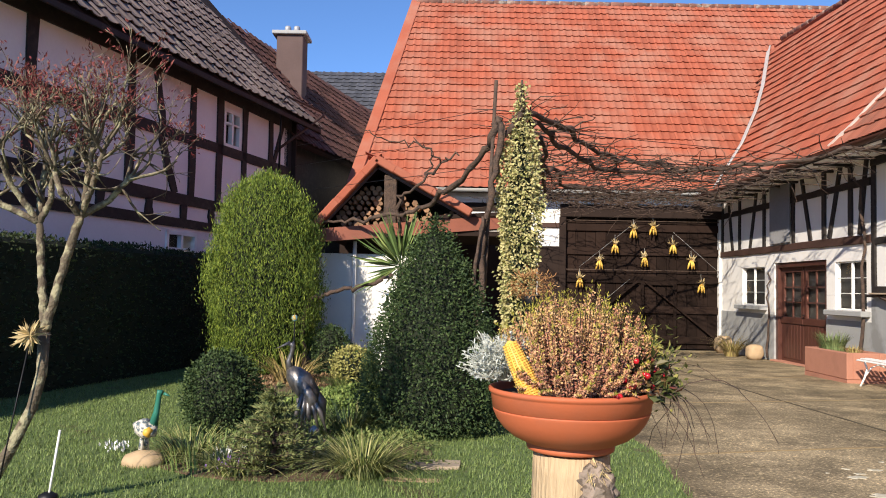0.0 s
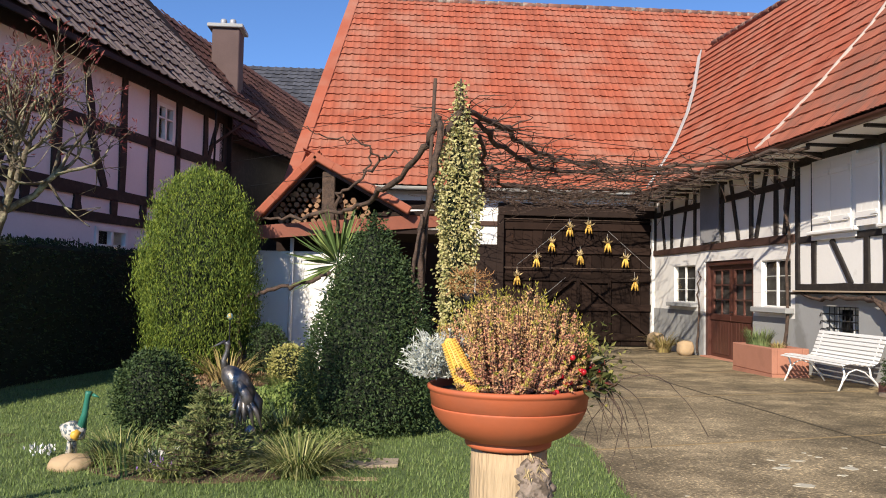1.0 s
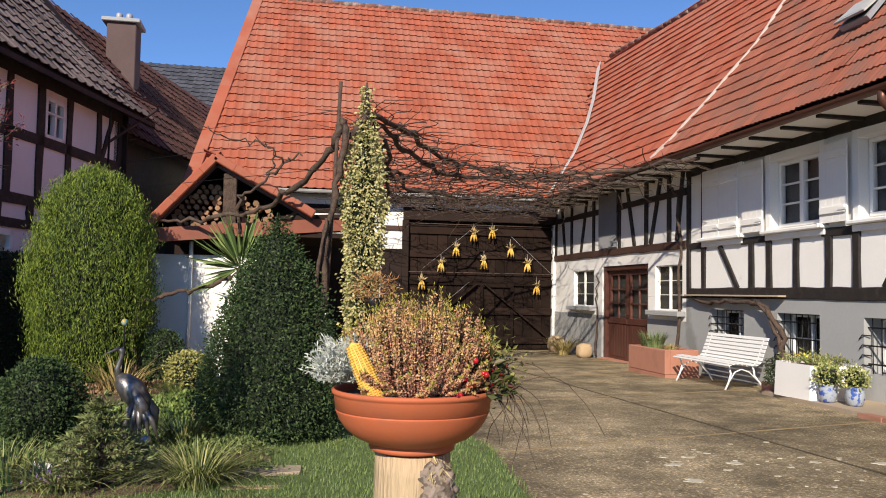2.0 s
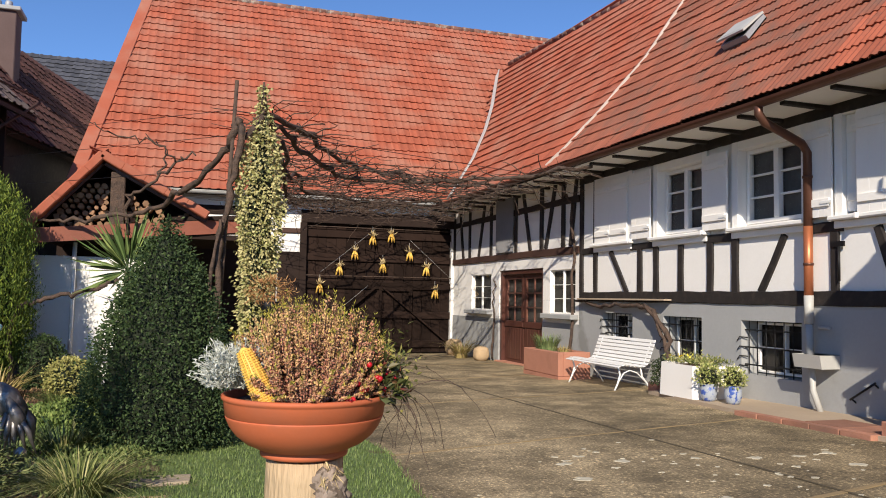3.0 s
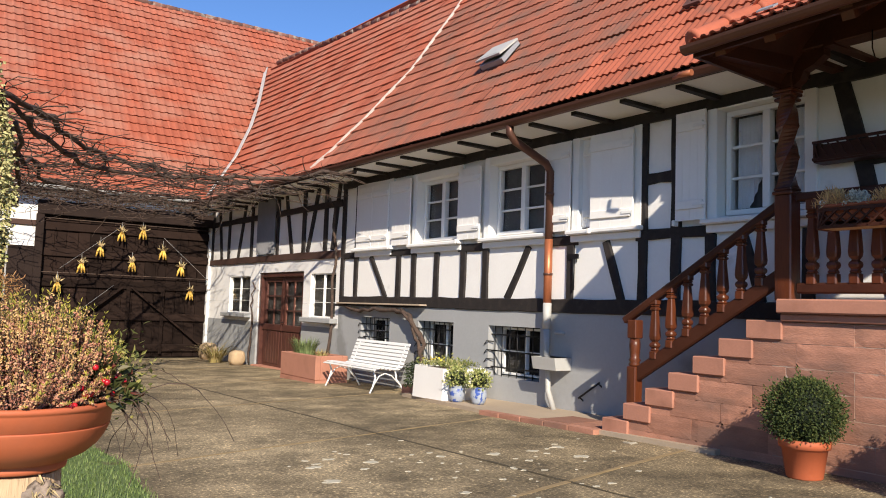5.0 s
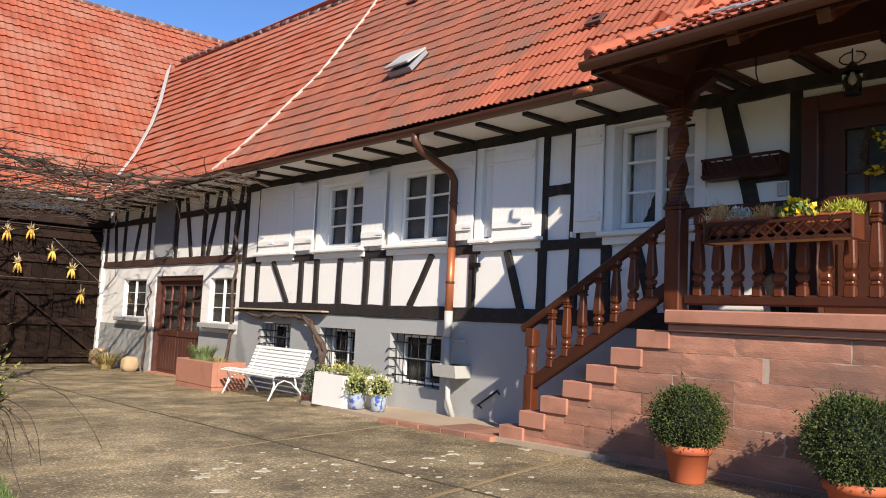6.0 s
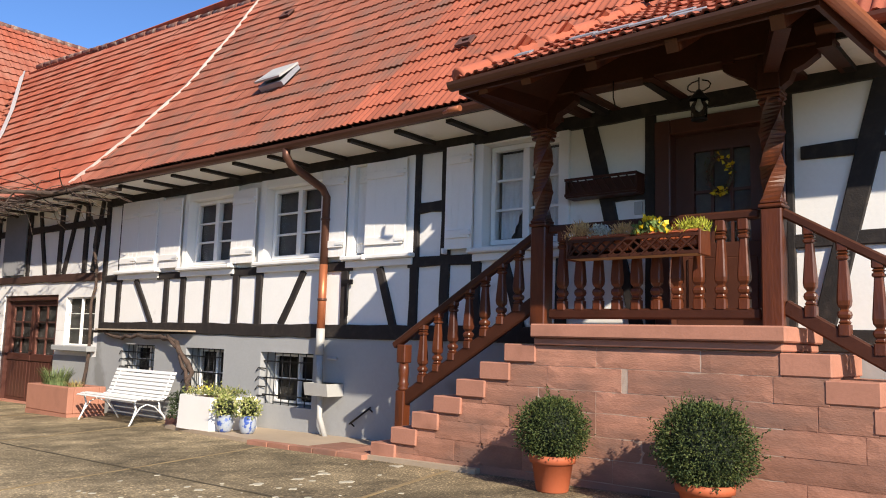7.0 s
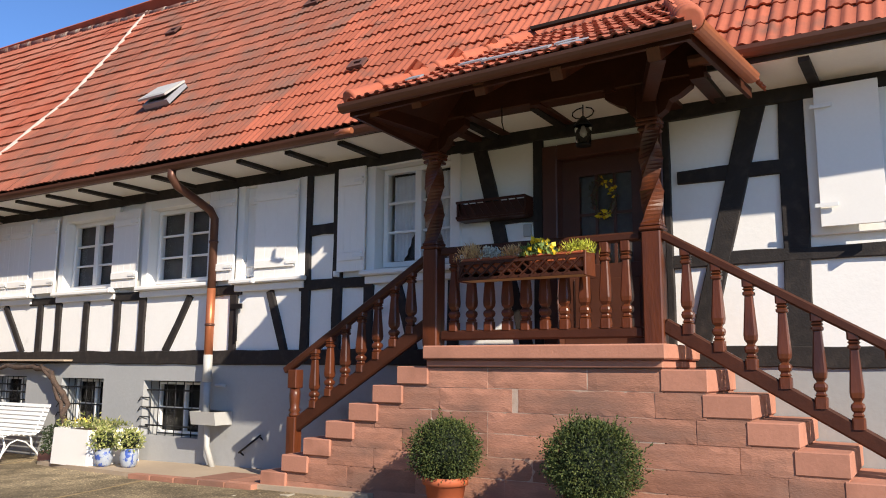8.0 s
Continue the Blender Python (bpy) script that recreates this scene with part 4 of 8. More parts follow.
part("fascia", bar(CL + Vector((0, -0.02, -0.03)), SL + Vector((0, -0.02, -0.03)), 0.03, 0.08), M["porch_wood_dark"], porch)
deck(porch, [CR, CL, TL, TR], 0.05, M["porch_wood_dark"])
deck(porch, [CR, TR, SR], 0.05, M["porch_wood_dark"])
deck(porch, [CL, SL, TL], 0.05, M["porch_wood_dark"])


def hip_face(a, b, ta, tb, seed):
    """Tiles on a face whose eave runs from a to b and whose sides lean in to ta and tb."""
    u = (b - a).normalized()
    L = (b - a).length
    rise = (ta - a) - u * (ta - a).dot(u)
    h = rise.length
    ia, ib = (ta - a).dot(u), (b - tb).dot(u)
    tile_roof(porch, a + Vector((0, 0, 0.03)) - rise.normalized() * 0.04, u, rise, L, h + 0.1, 0.19, 0.28, M["tile_old"],
              lambda uu, v: ia * v / h - 0.06 < uu < L - ib * v / h + 0.06, lambda uu, v: True, seed, wave=0.02, rolls=2)


hip_face(CR, CL, TR, TL, 8)
hip_face(SR, CR, TR, TR, 18)
hip_face(CL, SL, TL, TL, 19)


def hip_caps(a, b, r, n, label):
    """A row of lapped half-round tiles up a hip."""
    d = (b - a).normalized()
    side = d.cross(Vector((0, 0, 1))).normalized()
    m = Matrix((side, d.cross(side), d)).transposed().to_4x4()
    L = (b - a).length / n
    for i in range(n):
        q = m.copy()
        q.translation = a + d * (i * L) + Vector((0, 0, 0.055))
        part("hip_tile", lathe([(r * 0.75, -0.002), (r * 1.08, 0.0), (r * 1.12, 0.035), (r, 0.05), (r * 0.86, L + 0.05)], q, 12), M["tile_old"], porch, label)


hip_caps(CR, TR, 0.085, 9, "rounded red hip tile")
hip_caps(CL, TL, 0.085, 7, "rounded red hip tile")
pv = ((TR + TL) / 2 - (CR + CL) / 2).normalized()
part("flashing", bar(TR + Vector((-0.06, 0.05, 0.11)), TL + Vector((-0.06, -0.05, 0.11)), 0.06, 0.03), M["barn_dark"], porch, "dark flashing strip")
pn = Vector((0, -1, 0)).cross(pv).normalized()
pn = pn if pn.z > 0 else -pn
for y, L, k in ((2.86, 0.2, 0.34), (2.62, 0.28, 0.26), (2.3, 0.24, 0.2), (2.05, 0.16, 0.3), (3.2, 0.12, 0.1), (1.95, 0.2, 0.12)):
    q = Vector((PX, y, PZ)) + pv * k + pn * 0.088
    part("lead_patch", bar(q, q + Vector((0, -L, 0)) + pv * 0.02, 0.1, 0.012, pn), M["lead"], porch, "grey lead patch on the tiles")
gutter(porch, CR + Vector((-0.06, -0.04, 0.0)), CL + Vector((-0.06, 0.03, 0.0)), 0.06)
gutter(porch, SR + Vector((-0.3, -0.05, 0.0)), CR + Vector((-0.07, -0.05, 0.0)), 0.06, M["copper_pipe"])
part("hanging_hook", tube([(BX - 0.1, 2.9, 3.64), (BX - 0.1, 2.9, 3.5), (BX - 0.1, 2.88, 3.42)], 0.005), M["iron"], porch)

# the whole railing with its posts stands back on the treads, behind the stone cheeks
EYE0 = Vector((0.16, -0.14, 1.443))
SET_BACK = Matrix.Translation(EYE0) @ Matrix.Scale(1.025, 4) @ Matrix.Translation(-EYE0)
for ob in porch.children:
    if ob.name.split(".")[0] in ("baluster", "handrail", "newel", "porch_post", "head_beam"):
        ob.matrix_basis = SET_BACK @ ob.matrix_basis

# front door
fd = tagged(new("front_door"), "dark varnished wooden front door with a small glazed light", "door", kind="structure")
y0, y1, z0, z1 = FRONT
bm = bmesh.new()
add_box(bm, W - 0.05, W + 0.15, y0 - 0.02, y0 + 0.13, z0, z1, 0.01)
add_box(bm, W - 0.05, W + 0.15, y1 - 0.13, y1 + 0.02, z0, z1, 0.01)
add_box(bm, W - 0.05, W + 0.15, y0 + 0.13, y1 - 0.13, z1 - 0.14, z1, 0.01)
part("door_frame", bm, M["door_dark"], fd)
leaf_b = box(W + 0.08, W + 0.13, y0 + 0.13, y1 - 0.13, z0, z0 + 0.75, 0.005)
for a, b, c, d in ((y0 + 0.13, y0 + 0.3, z0 + 0.75, z1 - 0.14), (y1 - 0.3, y1 - 0.13, z0 + 0.75, z1 - 0.14), (y0 + 0.3, y1 - 0.3, z1 - 0.3, z1 - 0.14)):
    add_box(leaf_b, W + 0.08, W + 0.13, a, b, c, d)
leaf = part("door_leaf", leaf_b, M["door_dark"], fd)
part("pane", box(W + 0.1, W + 0.106, y0 + 0.29, y1 - 0.29, z0 + 0.74, z1 - 0.29), M["glass"], leaf)
part("raised_panel", box(W + 0.066, W + 0.08, y0 + 0.24, y1 - 0.24, z0 + 0.15, z0 + 0.62, 0.01), M["door_dark"], leaf)
# grey panel behind the pane in place of its reflection
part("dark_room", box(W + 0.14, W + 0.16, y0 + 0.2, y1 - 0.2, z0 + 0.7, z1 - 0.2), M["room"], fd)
for i in (1, 2):
    yy = y0 + 0.29 + (y1 - y0 - 0.58) * i / 3
    part("glazing_bar", box(W + 0.085, W + 0.115, yy - 0.012, yy + 0.012, z0 + 0.75, z1 - 0.3), M["door_dark"], leaf)
part("glazing_bar", box(W + 0.087, W + 0.113, y0 + 0.3, y1 - 0.3, z0 + 1.2, z0 + 1.225), M["door_dark"], leaf)

# ---- barn across the end of the yard ----
barn = thing("barn", "old barn with steep red tile roof and dark plank gate", "barn")
BY = 20.0
EY, EBZ = 19.55, 3.93
RY, RBZ = 25.45, 10.72
bsl = math.hypot(RY - EY, RBZ - EBZ)
bv = Vector((0, RY - EY, RBZ - EBZ)).normalized()
XL0, XL1 = -2.35, -1.12          # verge at the eave and at the ridge


def keep_barn(u, v):
    x = -2.6 + u
    f = v / bsl
    if x < XL0 + (XL1 - XL0) * f:
        return False
    return x < 7.1 + (10.25 - 6.75) * f * 1.0 / 0.72 or f > 0.74


part("wall", wall_bm(-2.0, 16, -0.3, 3.9, 0.3, [(2.95, 6.85, -0.4, 3.3), (-1.2, 2.3, -0.4, 2.9)], lambda u, d, z: (u, BY + d, z)), M["plaster"], barn, "white plaster between dark beams")
part("wall", box(-2.0, -1.7, BY + 0.3, 30, -0.3, 4), M["plaster"], barn)
part("back_wall", box(-2.0, 16, 25, 25.2, -0.3, 4), M["dark"], barn)
deck(barn, [(XL0, EY, EBZ - 0.03), (16, EY, EBZ - 0.03), (16, RY, RBZ - 0.03), (XL1, RY, RBZ - 0.03)], 0.12)
deck(barn, [(XL1, RY, RBZ), (16, RY, RBZ), (16, RY + 5.9, RBZ - 6.8), (XL0, RY + 5.9, RBZ - 6.8)], 0.12, M["tile"])
tile_roof(barn, (-2.6, EY, EBZ), (1, 0, 0), bv, 18.2, bsl, 0.21, 0.335, M["tile"], keep_barn, lambda u, v: v < 1.6 and u < 9.0, 4, "red interlocking clay roof tiles", wave=0.022)
part("verge_board", bar((XL0, EY - 0.03, EBZ + 0.04), (XL1, RY, RBZ + 0.04), 0.3, 0.07, (0, -0.75, 0.65), 0.012), M["tile"], barn)
gb = bmesh.new()
gb.faces.new([gb.verts.new(p) for p in ((-1.95, BY + 0.05, 3.6), (-1.95, 30.5, 3.6), (-1.2, 25.4, 10.4))])
part("gable", gb, M["plaster"], barn)
for i in range(40):
    x = XL1 + i * 0.42
    part("ridge_tile", lathe([(0.10, 0), (0.11, 0.04), (0.095, 0.44)], Matrix.Translation((x, RY, RBZ)) @ Matrix.Rotation(math.pi / 2, 4, "Y"), 10), M["tile_ridge"], barn)
gutter(barn, (-2.2, EY - 0.06, EBZ - 0.03), (6.2, EY - 0.06, EBZ - 0.03), 0.07, M["enamel"])
# zinc valley
bm = bmesh.new()
for (xa, ya), (xb, yb) in zip(VALLEY, VALLEY[1:]):
    a, b = on_roof(xa, ya, 0.13), on_roof(xb, yb, 0.13)
    add_bar(bm, a, b + (b - a) * 0.02, 0.13, 0.025, (-0.79, 0, 0.61))
part("valley_flashing", bm, M["valley"], barn, "pale zinc valley strip")
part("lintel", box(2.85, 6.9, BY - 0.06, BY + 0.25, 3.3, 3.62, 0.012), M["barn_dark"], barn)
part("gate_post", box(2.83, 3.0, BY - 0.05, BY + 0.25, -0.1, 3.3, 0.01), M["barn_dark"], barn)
# added panel, only there to darken the lower white wall behind the ivy
part("boarding", box(2.3, 2.829, BY - 0.05, BY - 0.003, -0.1, 2.55, 0.006), M["barn_dark"], barn, "added dark panel over the lower white wall end")
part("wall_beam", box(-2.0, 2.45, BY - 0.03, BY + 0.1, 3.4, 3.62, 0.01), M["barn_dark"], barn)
part("wall_beam", box(2.3, 2.829, BY - 0.05, BY + 0.02, 3.02, 3.14, 0.008), M["brown_timber"], barn)
gate = tagged(new("barn_gate"), "dark weathered plank barn gate with crossed battens", "gate", kind="structure")
n = 15
for i in range(n):
    a = 3.0 + i * (3.85 / n)
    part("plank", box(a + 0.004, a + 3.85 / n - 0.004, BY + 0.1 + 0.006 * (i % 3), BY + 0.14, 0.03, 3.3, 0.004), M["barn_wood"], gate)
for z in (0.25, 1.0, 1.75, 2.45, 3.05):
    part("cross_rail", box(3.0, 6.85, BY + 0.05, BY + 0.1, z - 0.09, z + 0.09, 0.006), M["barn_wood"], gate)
for a, b in (((3.1, 0.3), (4.8, 1.7)), ((6.75, 0.3), (5.0, 1.7))):
    part("brace", bar((a[0], BY + 0.03, a[1]), (b[0], BY + 0.03, b[1]), 0.04, 0.12, (0, 1, 0)), M["barn_wood"], gate)
for a, b in (((3.35, 2.05), (4.75, 3.2)), ((5.7, 2.95), (6.8, 2.0)), ((3.6, 0.9), (4.6, 1.75))):
    part("string", tube([(a[0], BY - 0.02, a[1]), (b[0], BY - 0.02, b[1])], 0.004, 5), M["plinth"], gate, "pale string stretched across the boards")
part("wicket_frame", add_box(add_box(box(4.9, 4.98, BY + 0.03, BY + 0.05, 0.1, 1.7), 5.72, 5.8, BY + 0.03, BY + 0.05, 0.1, 1.7), 4.98, 5.72, BY + 0.03, BY + 0.05, 1.62, 1.7), M["barn_wood"], gate)
for z in (3.22, 1.98):
    part("iron_rail", tube([(2.9, BY + 0.0, z), (6.85, BY + 0.0, z)], 0.012, 8), M["bark"], gate, "thin rusty metal rail")

# ---- neighbouring house in shade ----
nb = thing("neighbour_house", "shaded half-timbered neighbour house with a grey-brown tile roof", "house")
NA = radians(14.5)
NU, NN = Vector((math.sin(NA), math.cos(NA), 0)), Vector((math.cos(NA), -math.sin(NA), 0))
NO = Vector((-3.6, 18.0, 0))
npl = lambda u, d, z: tuple(NO + NU * u - NN * d + Vector((0, 0, z)))
NW = [(-2.95, -2.3, 4.1, 4.85), (-4.69, -3.77, 1.55, 2.36)]
part("wall", wall_bm(-14, 0, -0.3, 5.25, 0.35, NW, npl), M["pink_plaster"], nb, "pale pinkish plaster")


def ntimber(u0, z0, u1, z1, w=0.2, d=0.035):
    m = Matrix((NU, -NN, Vector((0, 0, 1)))).transposed().to_4x4()
    m.translation = NO
    b = bmesh.new()
    L = Vector((u1 - u0, 0, z1 - z0))
    k = 4
    rr = random.Random(int(97 * u0 + 31 * z0 + 13 * u1))
    t = L.normalized()
    nn = Vector((-t.z, 0, t.x))
    rows = []
    for i in range(k + 1):
        c = Vector((u0, 0, z0)) + L * (i / k)
        wa, wb = w / 2 + rr.uniform(-0.02, 0.02), w / 2 + rr.uniform(-0.02, 0.02)
        rows.append([b.verts.new(c + nn * o + Vector((0, dd_, 0))) for o, dd_ in ((-wa, 0.02), (-wa, -d), (wb, -d), (wb, 0.02))])
    for r0, r1 in zip(rows, rows[1:]):
        for q in range(3):
            b.faces.new((r0[q], r0[q + 1], r1[q + 1], r1[q]))
    b.faces.new(rows[0])
    b.faces.new(rows[-1][::-1])
    bmesh.ops.recalc_face_normals(b, faces=b.faces[:])
    bmesh.ops.transform(b, matrix=m, verts=b.verts[:])
    part("timber", b, M["timber"], nb)


ntimber(-14, 2.92, 0, 2.92, 0.2)
ntimber(-14, 2.5, 0, 2.5, 0.16)
ntimber(-14, 4.02, 0, 4.02, 0.2)
ntimber(-14, 5.1, 0, 5.1, 0.25)
for u in (-0.1, -1.0, -2.12, -3.08, -4.0, -5.75, -7.85, -9.3, -11):
    ntimber(u, 3.0, u, 5.0, 0.18)
for u in (-0.1, -1.6, -2.5, -3.3, -4.2, -5.2, -6.4, -7.8, -9.2):
    ntimber(u, 2.55, u, 2.85, 0.18)
ntimber(-0.85, 4.1, -0.45, 5.0, 0.12)
ntimber(-4.5, 3.0, -4.95, 3.95, 0.16)
ntimber(-4.9, 4.1, -5.1, 5.0, 0.16)
ntimber(-7.0, 3.0, -6.6, 3.95, 0.16)
part("plank_end", bar(npl(0.03, -0.02, 0), npl(0.03, -0.02, 5.2), 0.1, 0.2), M["barn_dark"], nb)
for u0, u1, z0, z1 in NW:
    w = new("window")
    w.parent = nb
    bm = bmesh.new()
    for a, b, c, d in ((u0, u1, z0, z0 + 0.07), (u0, u1, z1 - 0.07, z1), (u0, u0 + 0.07, z0, z1), (u1 - 0.07, u1, z0, z1), ((u0 + u1) / 2 - 0.03, (u0 + u1) / 2 + 0.03, z0, z1), (u0, u1, (z0 + z1) / 2 + 0.08, (z0 + z1) / 2 + 0.11)):
        ps = [npl(uu, dd_, zz) for dd_ in (-0.03, 0.06) for uu in (a, b) for zz in (c, d)]
        vs = [bm.verts.new(p) for p in ps]
        for f in ((0, 1, 3, 2), (4, 6, 7, 5), (0, 4, 5, 1), (2, 3, 7, 6), (0, 2, 6, 4), (1, 5, 7, 3)):
            bm.faces.new([vs[i] for i in f])
    bmesh.ops.recalc_face_normals(bm, faces=bm.faces[:])
    part("window_frame", bm, M["white"], w)
    bm = bmesh.new()
    bm.faces.new([bm.verts.new(npl(uu, 0.04, zz)) for uu, zz in ((u0, z0), (u1, z0), (u1, z1), (u0, z1))])
    part("pane", bm, M["glass"], w)
    bm = bmesh.new()
    bm.faces.new([bm.verts.new(npl(uu, 0.5, zz)) for uu, zz in ((u0 - .3, z0 - .3), (u1 + .3, z0 - .3), (u1 + .3, z1 + .3), (u0 - .3, z1 + .3))])
    # black sheet painted as the shade inside the neighbour's window
    part("dark_room", bm, M["dark"], w)
# roof: eave overhangs the wall, slope rises away from the yard
nv = (-NN * 0.68 + Vector((0, 0, 0.74))).normalized()
no = NO + NN * 0.45 + Vector((0, 0, 5.12)) - NU * 14
deck(nb, [no, no + NU * 14.6, no + NU * 14.6 + nv * 7.2, no + nv * 7.2], 0.12)
tile_roof(nb, no + Vector((0, 0, 0.03)), NU, nv, 14.7, 7.2, 0.3, 0.36, M["tile_grey"], lambda u, v: u < 14.7 - v * 0.30, None, 6, "grey-brown weathered roof tiles", 0.012, None, 0.035)
part("gable_wall", wall_bm(0, 9, -0.3, 5.2, 0.3, [], lambda u, d, z: tuple(NO - NN * u - NU * (d + 0.01) + Vector((0, 0, z)))), M["timber"], nb)
part("eave_board", bar(no + Vector((0, 0, -0.06)), no + NU * 14.6 + Vector((0, 0, -0.06)), 0.05, 0.08), M["timber"], nb)

bk_ = new("cable_bracket")
bk_.parent = nb
bk_["label"] = "thin bent iron pipe bracket"
part("pipe", tube([npl(-1.15, -0.3, 3.6), npl(-1.15, -0.32, 5.35), npl(-1.05, -0.4, 5.5), npl(0.4, -0.6, 5.45)], 0.022, 8), M["iron"], bk_)
part("strut", tube([npl(-0.85, -0.05, 4.35), npl(0.45, -0.6, 5.4)], 0.03, 8), M["brown_timber"], bk_)

# outbuilding roof behind, brown-red tiles, with a chimney
ob2 = thing("outbuilding", "dark outbuilding with a brown-red tile roof and rendered chimney", "house")
wo = NO + NU * 0.6 - NN * 0.3
part("wall", wall_bm(0, 16, -0.3, 5.3, 0.3, [], lambda u, d, z: tuple(wo + NU * u - NN * d + Vector((0, 0, z)))), M["timber"], ob2, "dark weathered boards")
o2 = wo + NN * 0.4 + Vector((0, 0, 4.75)) - NU * 0.7
v2 = (-NN * 3.0 + Vector((0, 0, 3.65))).normalized()
deck(ob2, [o2, o2 + NU * 16, o2 + NU * 16 + v2 * 4.75, o2 + v2 * 4.75], 0.12)
tile_roof(ob2, o2 + Vector((0, 0, 0.03)), NU, v2, 16, 4.75, 0.3, 0.36, M["tile_brown"], None, None, 7, "brown-red roof tiles", 0.01, None, 0.035)
part("verge_strip", bar(o2 + NU * 14.3 + v2 * 3.2 + Vector((0, 0, 0.1)), o2 + NU * 14.3 + v2 * 4.7 + Vector((0, 0, 0.1)), 0.12, 0.04), M["lead"], ob2)
chim = thing("chimney", "brown rendered chimney with a slab cap and metal flue ends", "chimney")
part("chimney_shaft", box(-4.78, -4.05, 21.6, 22.3, 5.5, 8.35, 0.02), mat("brown_grey_render", (0.115, 0.078, 0.074), 0.95, 0.25, 2, 30, 0.4), chim, "brown rendered stack")
part("cap", box(-4.9, -3.95, 21.5, 22.4, 8.35, 8.45, 0.015), M["plinth"], chim)
for x in (-4.55, -4.3):
    part("flue", lathe([(0.09, 0), (0.09, 0.2), (0.07, 0.24)], Matrix.Translation((x, 21.95, 8.45)), 10), M["lead"], chim)
far = thing("far_roof", "distant house roof with dark slate tiles", "house")
deck(far, [(-7, 30, 6.8), (2, 30, 6.8), (2, 35, 10.9), (-7, 35, 10.9)], 0.2, M["tile_dark"])
tile_roof(far, (-7, 30, 6.83), (1, 0, 0), Vector((0, 5, 4.1)).normalized(), 9, 6.46, 0.33, 0.36, M["tile_dark"], None, None, 9, "", 0.008, None, 0.03)
part("wall", box(-7, 2, 30.4, 38, -0.2, 6.3), M["pink_plaster"], far)

# ---- wood shed ----
shed = thing("wood_shed", "open wood shed with a red tiled gable and plank front", "shed")
PK, SL0, SR0 = Vector((-1.07, 12.0, 3.36)), Vector((-2.05, 12.0, 2.28)), Vector((0.36, 12.0, 2.58))
for a, b in ((SL0, PK), (SR0, PK)):
    d = b - a
    part("barge_board", bar(a + Vector((0, 0, -0.05)), b + Vector((0, 0, -0.05)), 0.05, 0.11, (0, 0, 1)), M["door_wood"], shed)
    n = 5
    for i in range(n):
        p, q = a + d * (i / n) + Vector((0, -0.1, 0.0)), a + d * ((i + 1.04) / n) + Vector((0, -0.1, 0.008))
        part("verge_tile", bar(p, q, 0.2, 0.12, (0, 0, 1), 0.015), M["tile"], shed)
    nr = Vector((-d.z, 0, d.x)).normalized()
    nr = nr if nr.z > 0 else -nr
    deck(shed, [a, b, b + Vector((0, 3.5, 0)), a + Vector((0, 3.5, 0))], 0.06)
    tile_roof(shed, a + Vector((0, 3.5, 0.02)) if a is SR0 else a + Vector((0, 0.05, 0.02)), (0, -1, 0) if a is SR0 else (0, 1, 0), d.normalized(), 3.5, d.length, 0.24, 0.3, M["tile"], None, None, 11)
part("front_beam", bar((-2.0, 11.9, 2.2), (1.02, 12.1, 2.49), 0.08, 0.2), M["red_beam"], shed, "red-brown painted beam")
part("king_post", box(-0.96, -0.77, 11.98, 12.12, 2.35, 3.15, 0.012), M["bark"], shed)
bm = bmesh.new()
fr = [bm.verts.new((x, 12.95, z)) for x, z in ((-1.9, 2.33), (0.3, 2.33), (0.3, 2.5), (-1.07, 3.26), (-1.9, 2.36))]
bk = [bm.verts.new((v.co.x, 13.0, v.co.z)) for v in fr]
bm.faces.new(fr)
bm.faces.new(bk[::-1])
for k in range(5):
    bm.faces.new((fr[k], bk[k], bk[(k + 1) % 5], fr[(k + 1) % 5]))
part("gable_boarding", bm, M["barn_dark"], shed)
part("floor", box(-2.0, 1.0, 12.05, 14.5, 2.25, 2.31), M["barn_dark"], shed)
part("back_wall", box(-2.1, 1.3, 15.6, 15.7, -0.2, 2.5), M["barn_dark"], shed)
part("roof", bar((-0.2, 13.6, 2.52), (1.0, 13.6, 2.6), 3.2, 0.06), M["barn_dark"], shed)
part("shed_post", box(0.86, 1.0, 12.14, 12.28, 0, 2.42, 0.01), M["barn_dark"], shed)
yw = thing("garden_wall", "low white rendered garden wall lit by the sun", "wall", kind="structure")
part("wall_face", box(-2.05, -0.35, 12.3, 12.5, -0.1, 1.96, 0.01), M["plaster"], yw)
part("pipe", tube([(-1.42, 12.22, 0.1), (-1.41, 12.22, 2.15)], 0.03, 8), M["white"], yw)

# ---- yard and lawn ----
def sheet(name, pts, dz, material, label, thick=0.05, parent=None):
    bm = bmesh.new()
    top = [bm.verts.new((x, y, ground_z(x, y) + dz)) for x, y in pts]
    low = [bm.verts.new((x, y, ground_z(x, y) + dz - thick)) for x, y in pts]
    bm.faces.new(top)
    for i in range(len(pts)):
        j = (i + 1) % len(pts)
        bm.faces.new((top[i], low[i], low[j], top[j]))
    bmesh.ops.recalc_face_normals(bm, faces=bm.faces[:])
    ob = part(name, bm, material, parent)
    return ob if parent else tagged(ob, label, name.split("_")[-1], kind="structure")


yard = sheet("yard", [(1.1, -9), (7.2, -9), (7.2, 20.3), (-2, 20.3), (-2, 12.2), (0.3, 11.6), (1.3, 8.2), (1.45, 6.0), (1.25, 4.6)], -0.014, M["moss"], "worn concrete yard with mossy joints and pale patches")
YL = [-9, -5.5, -2.6, 0.4, 3.4, 6.0, 8.9, 11.8, 14.8, 17.6, 20.2]


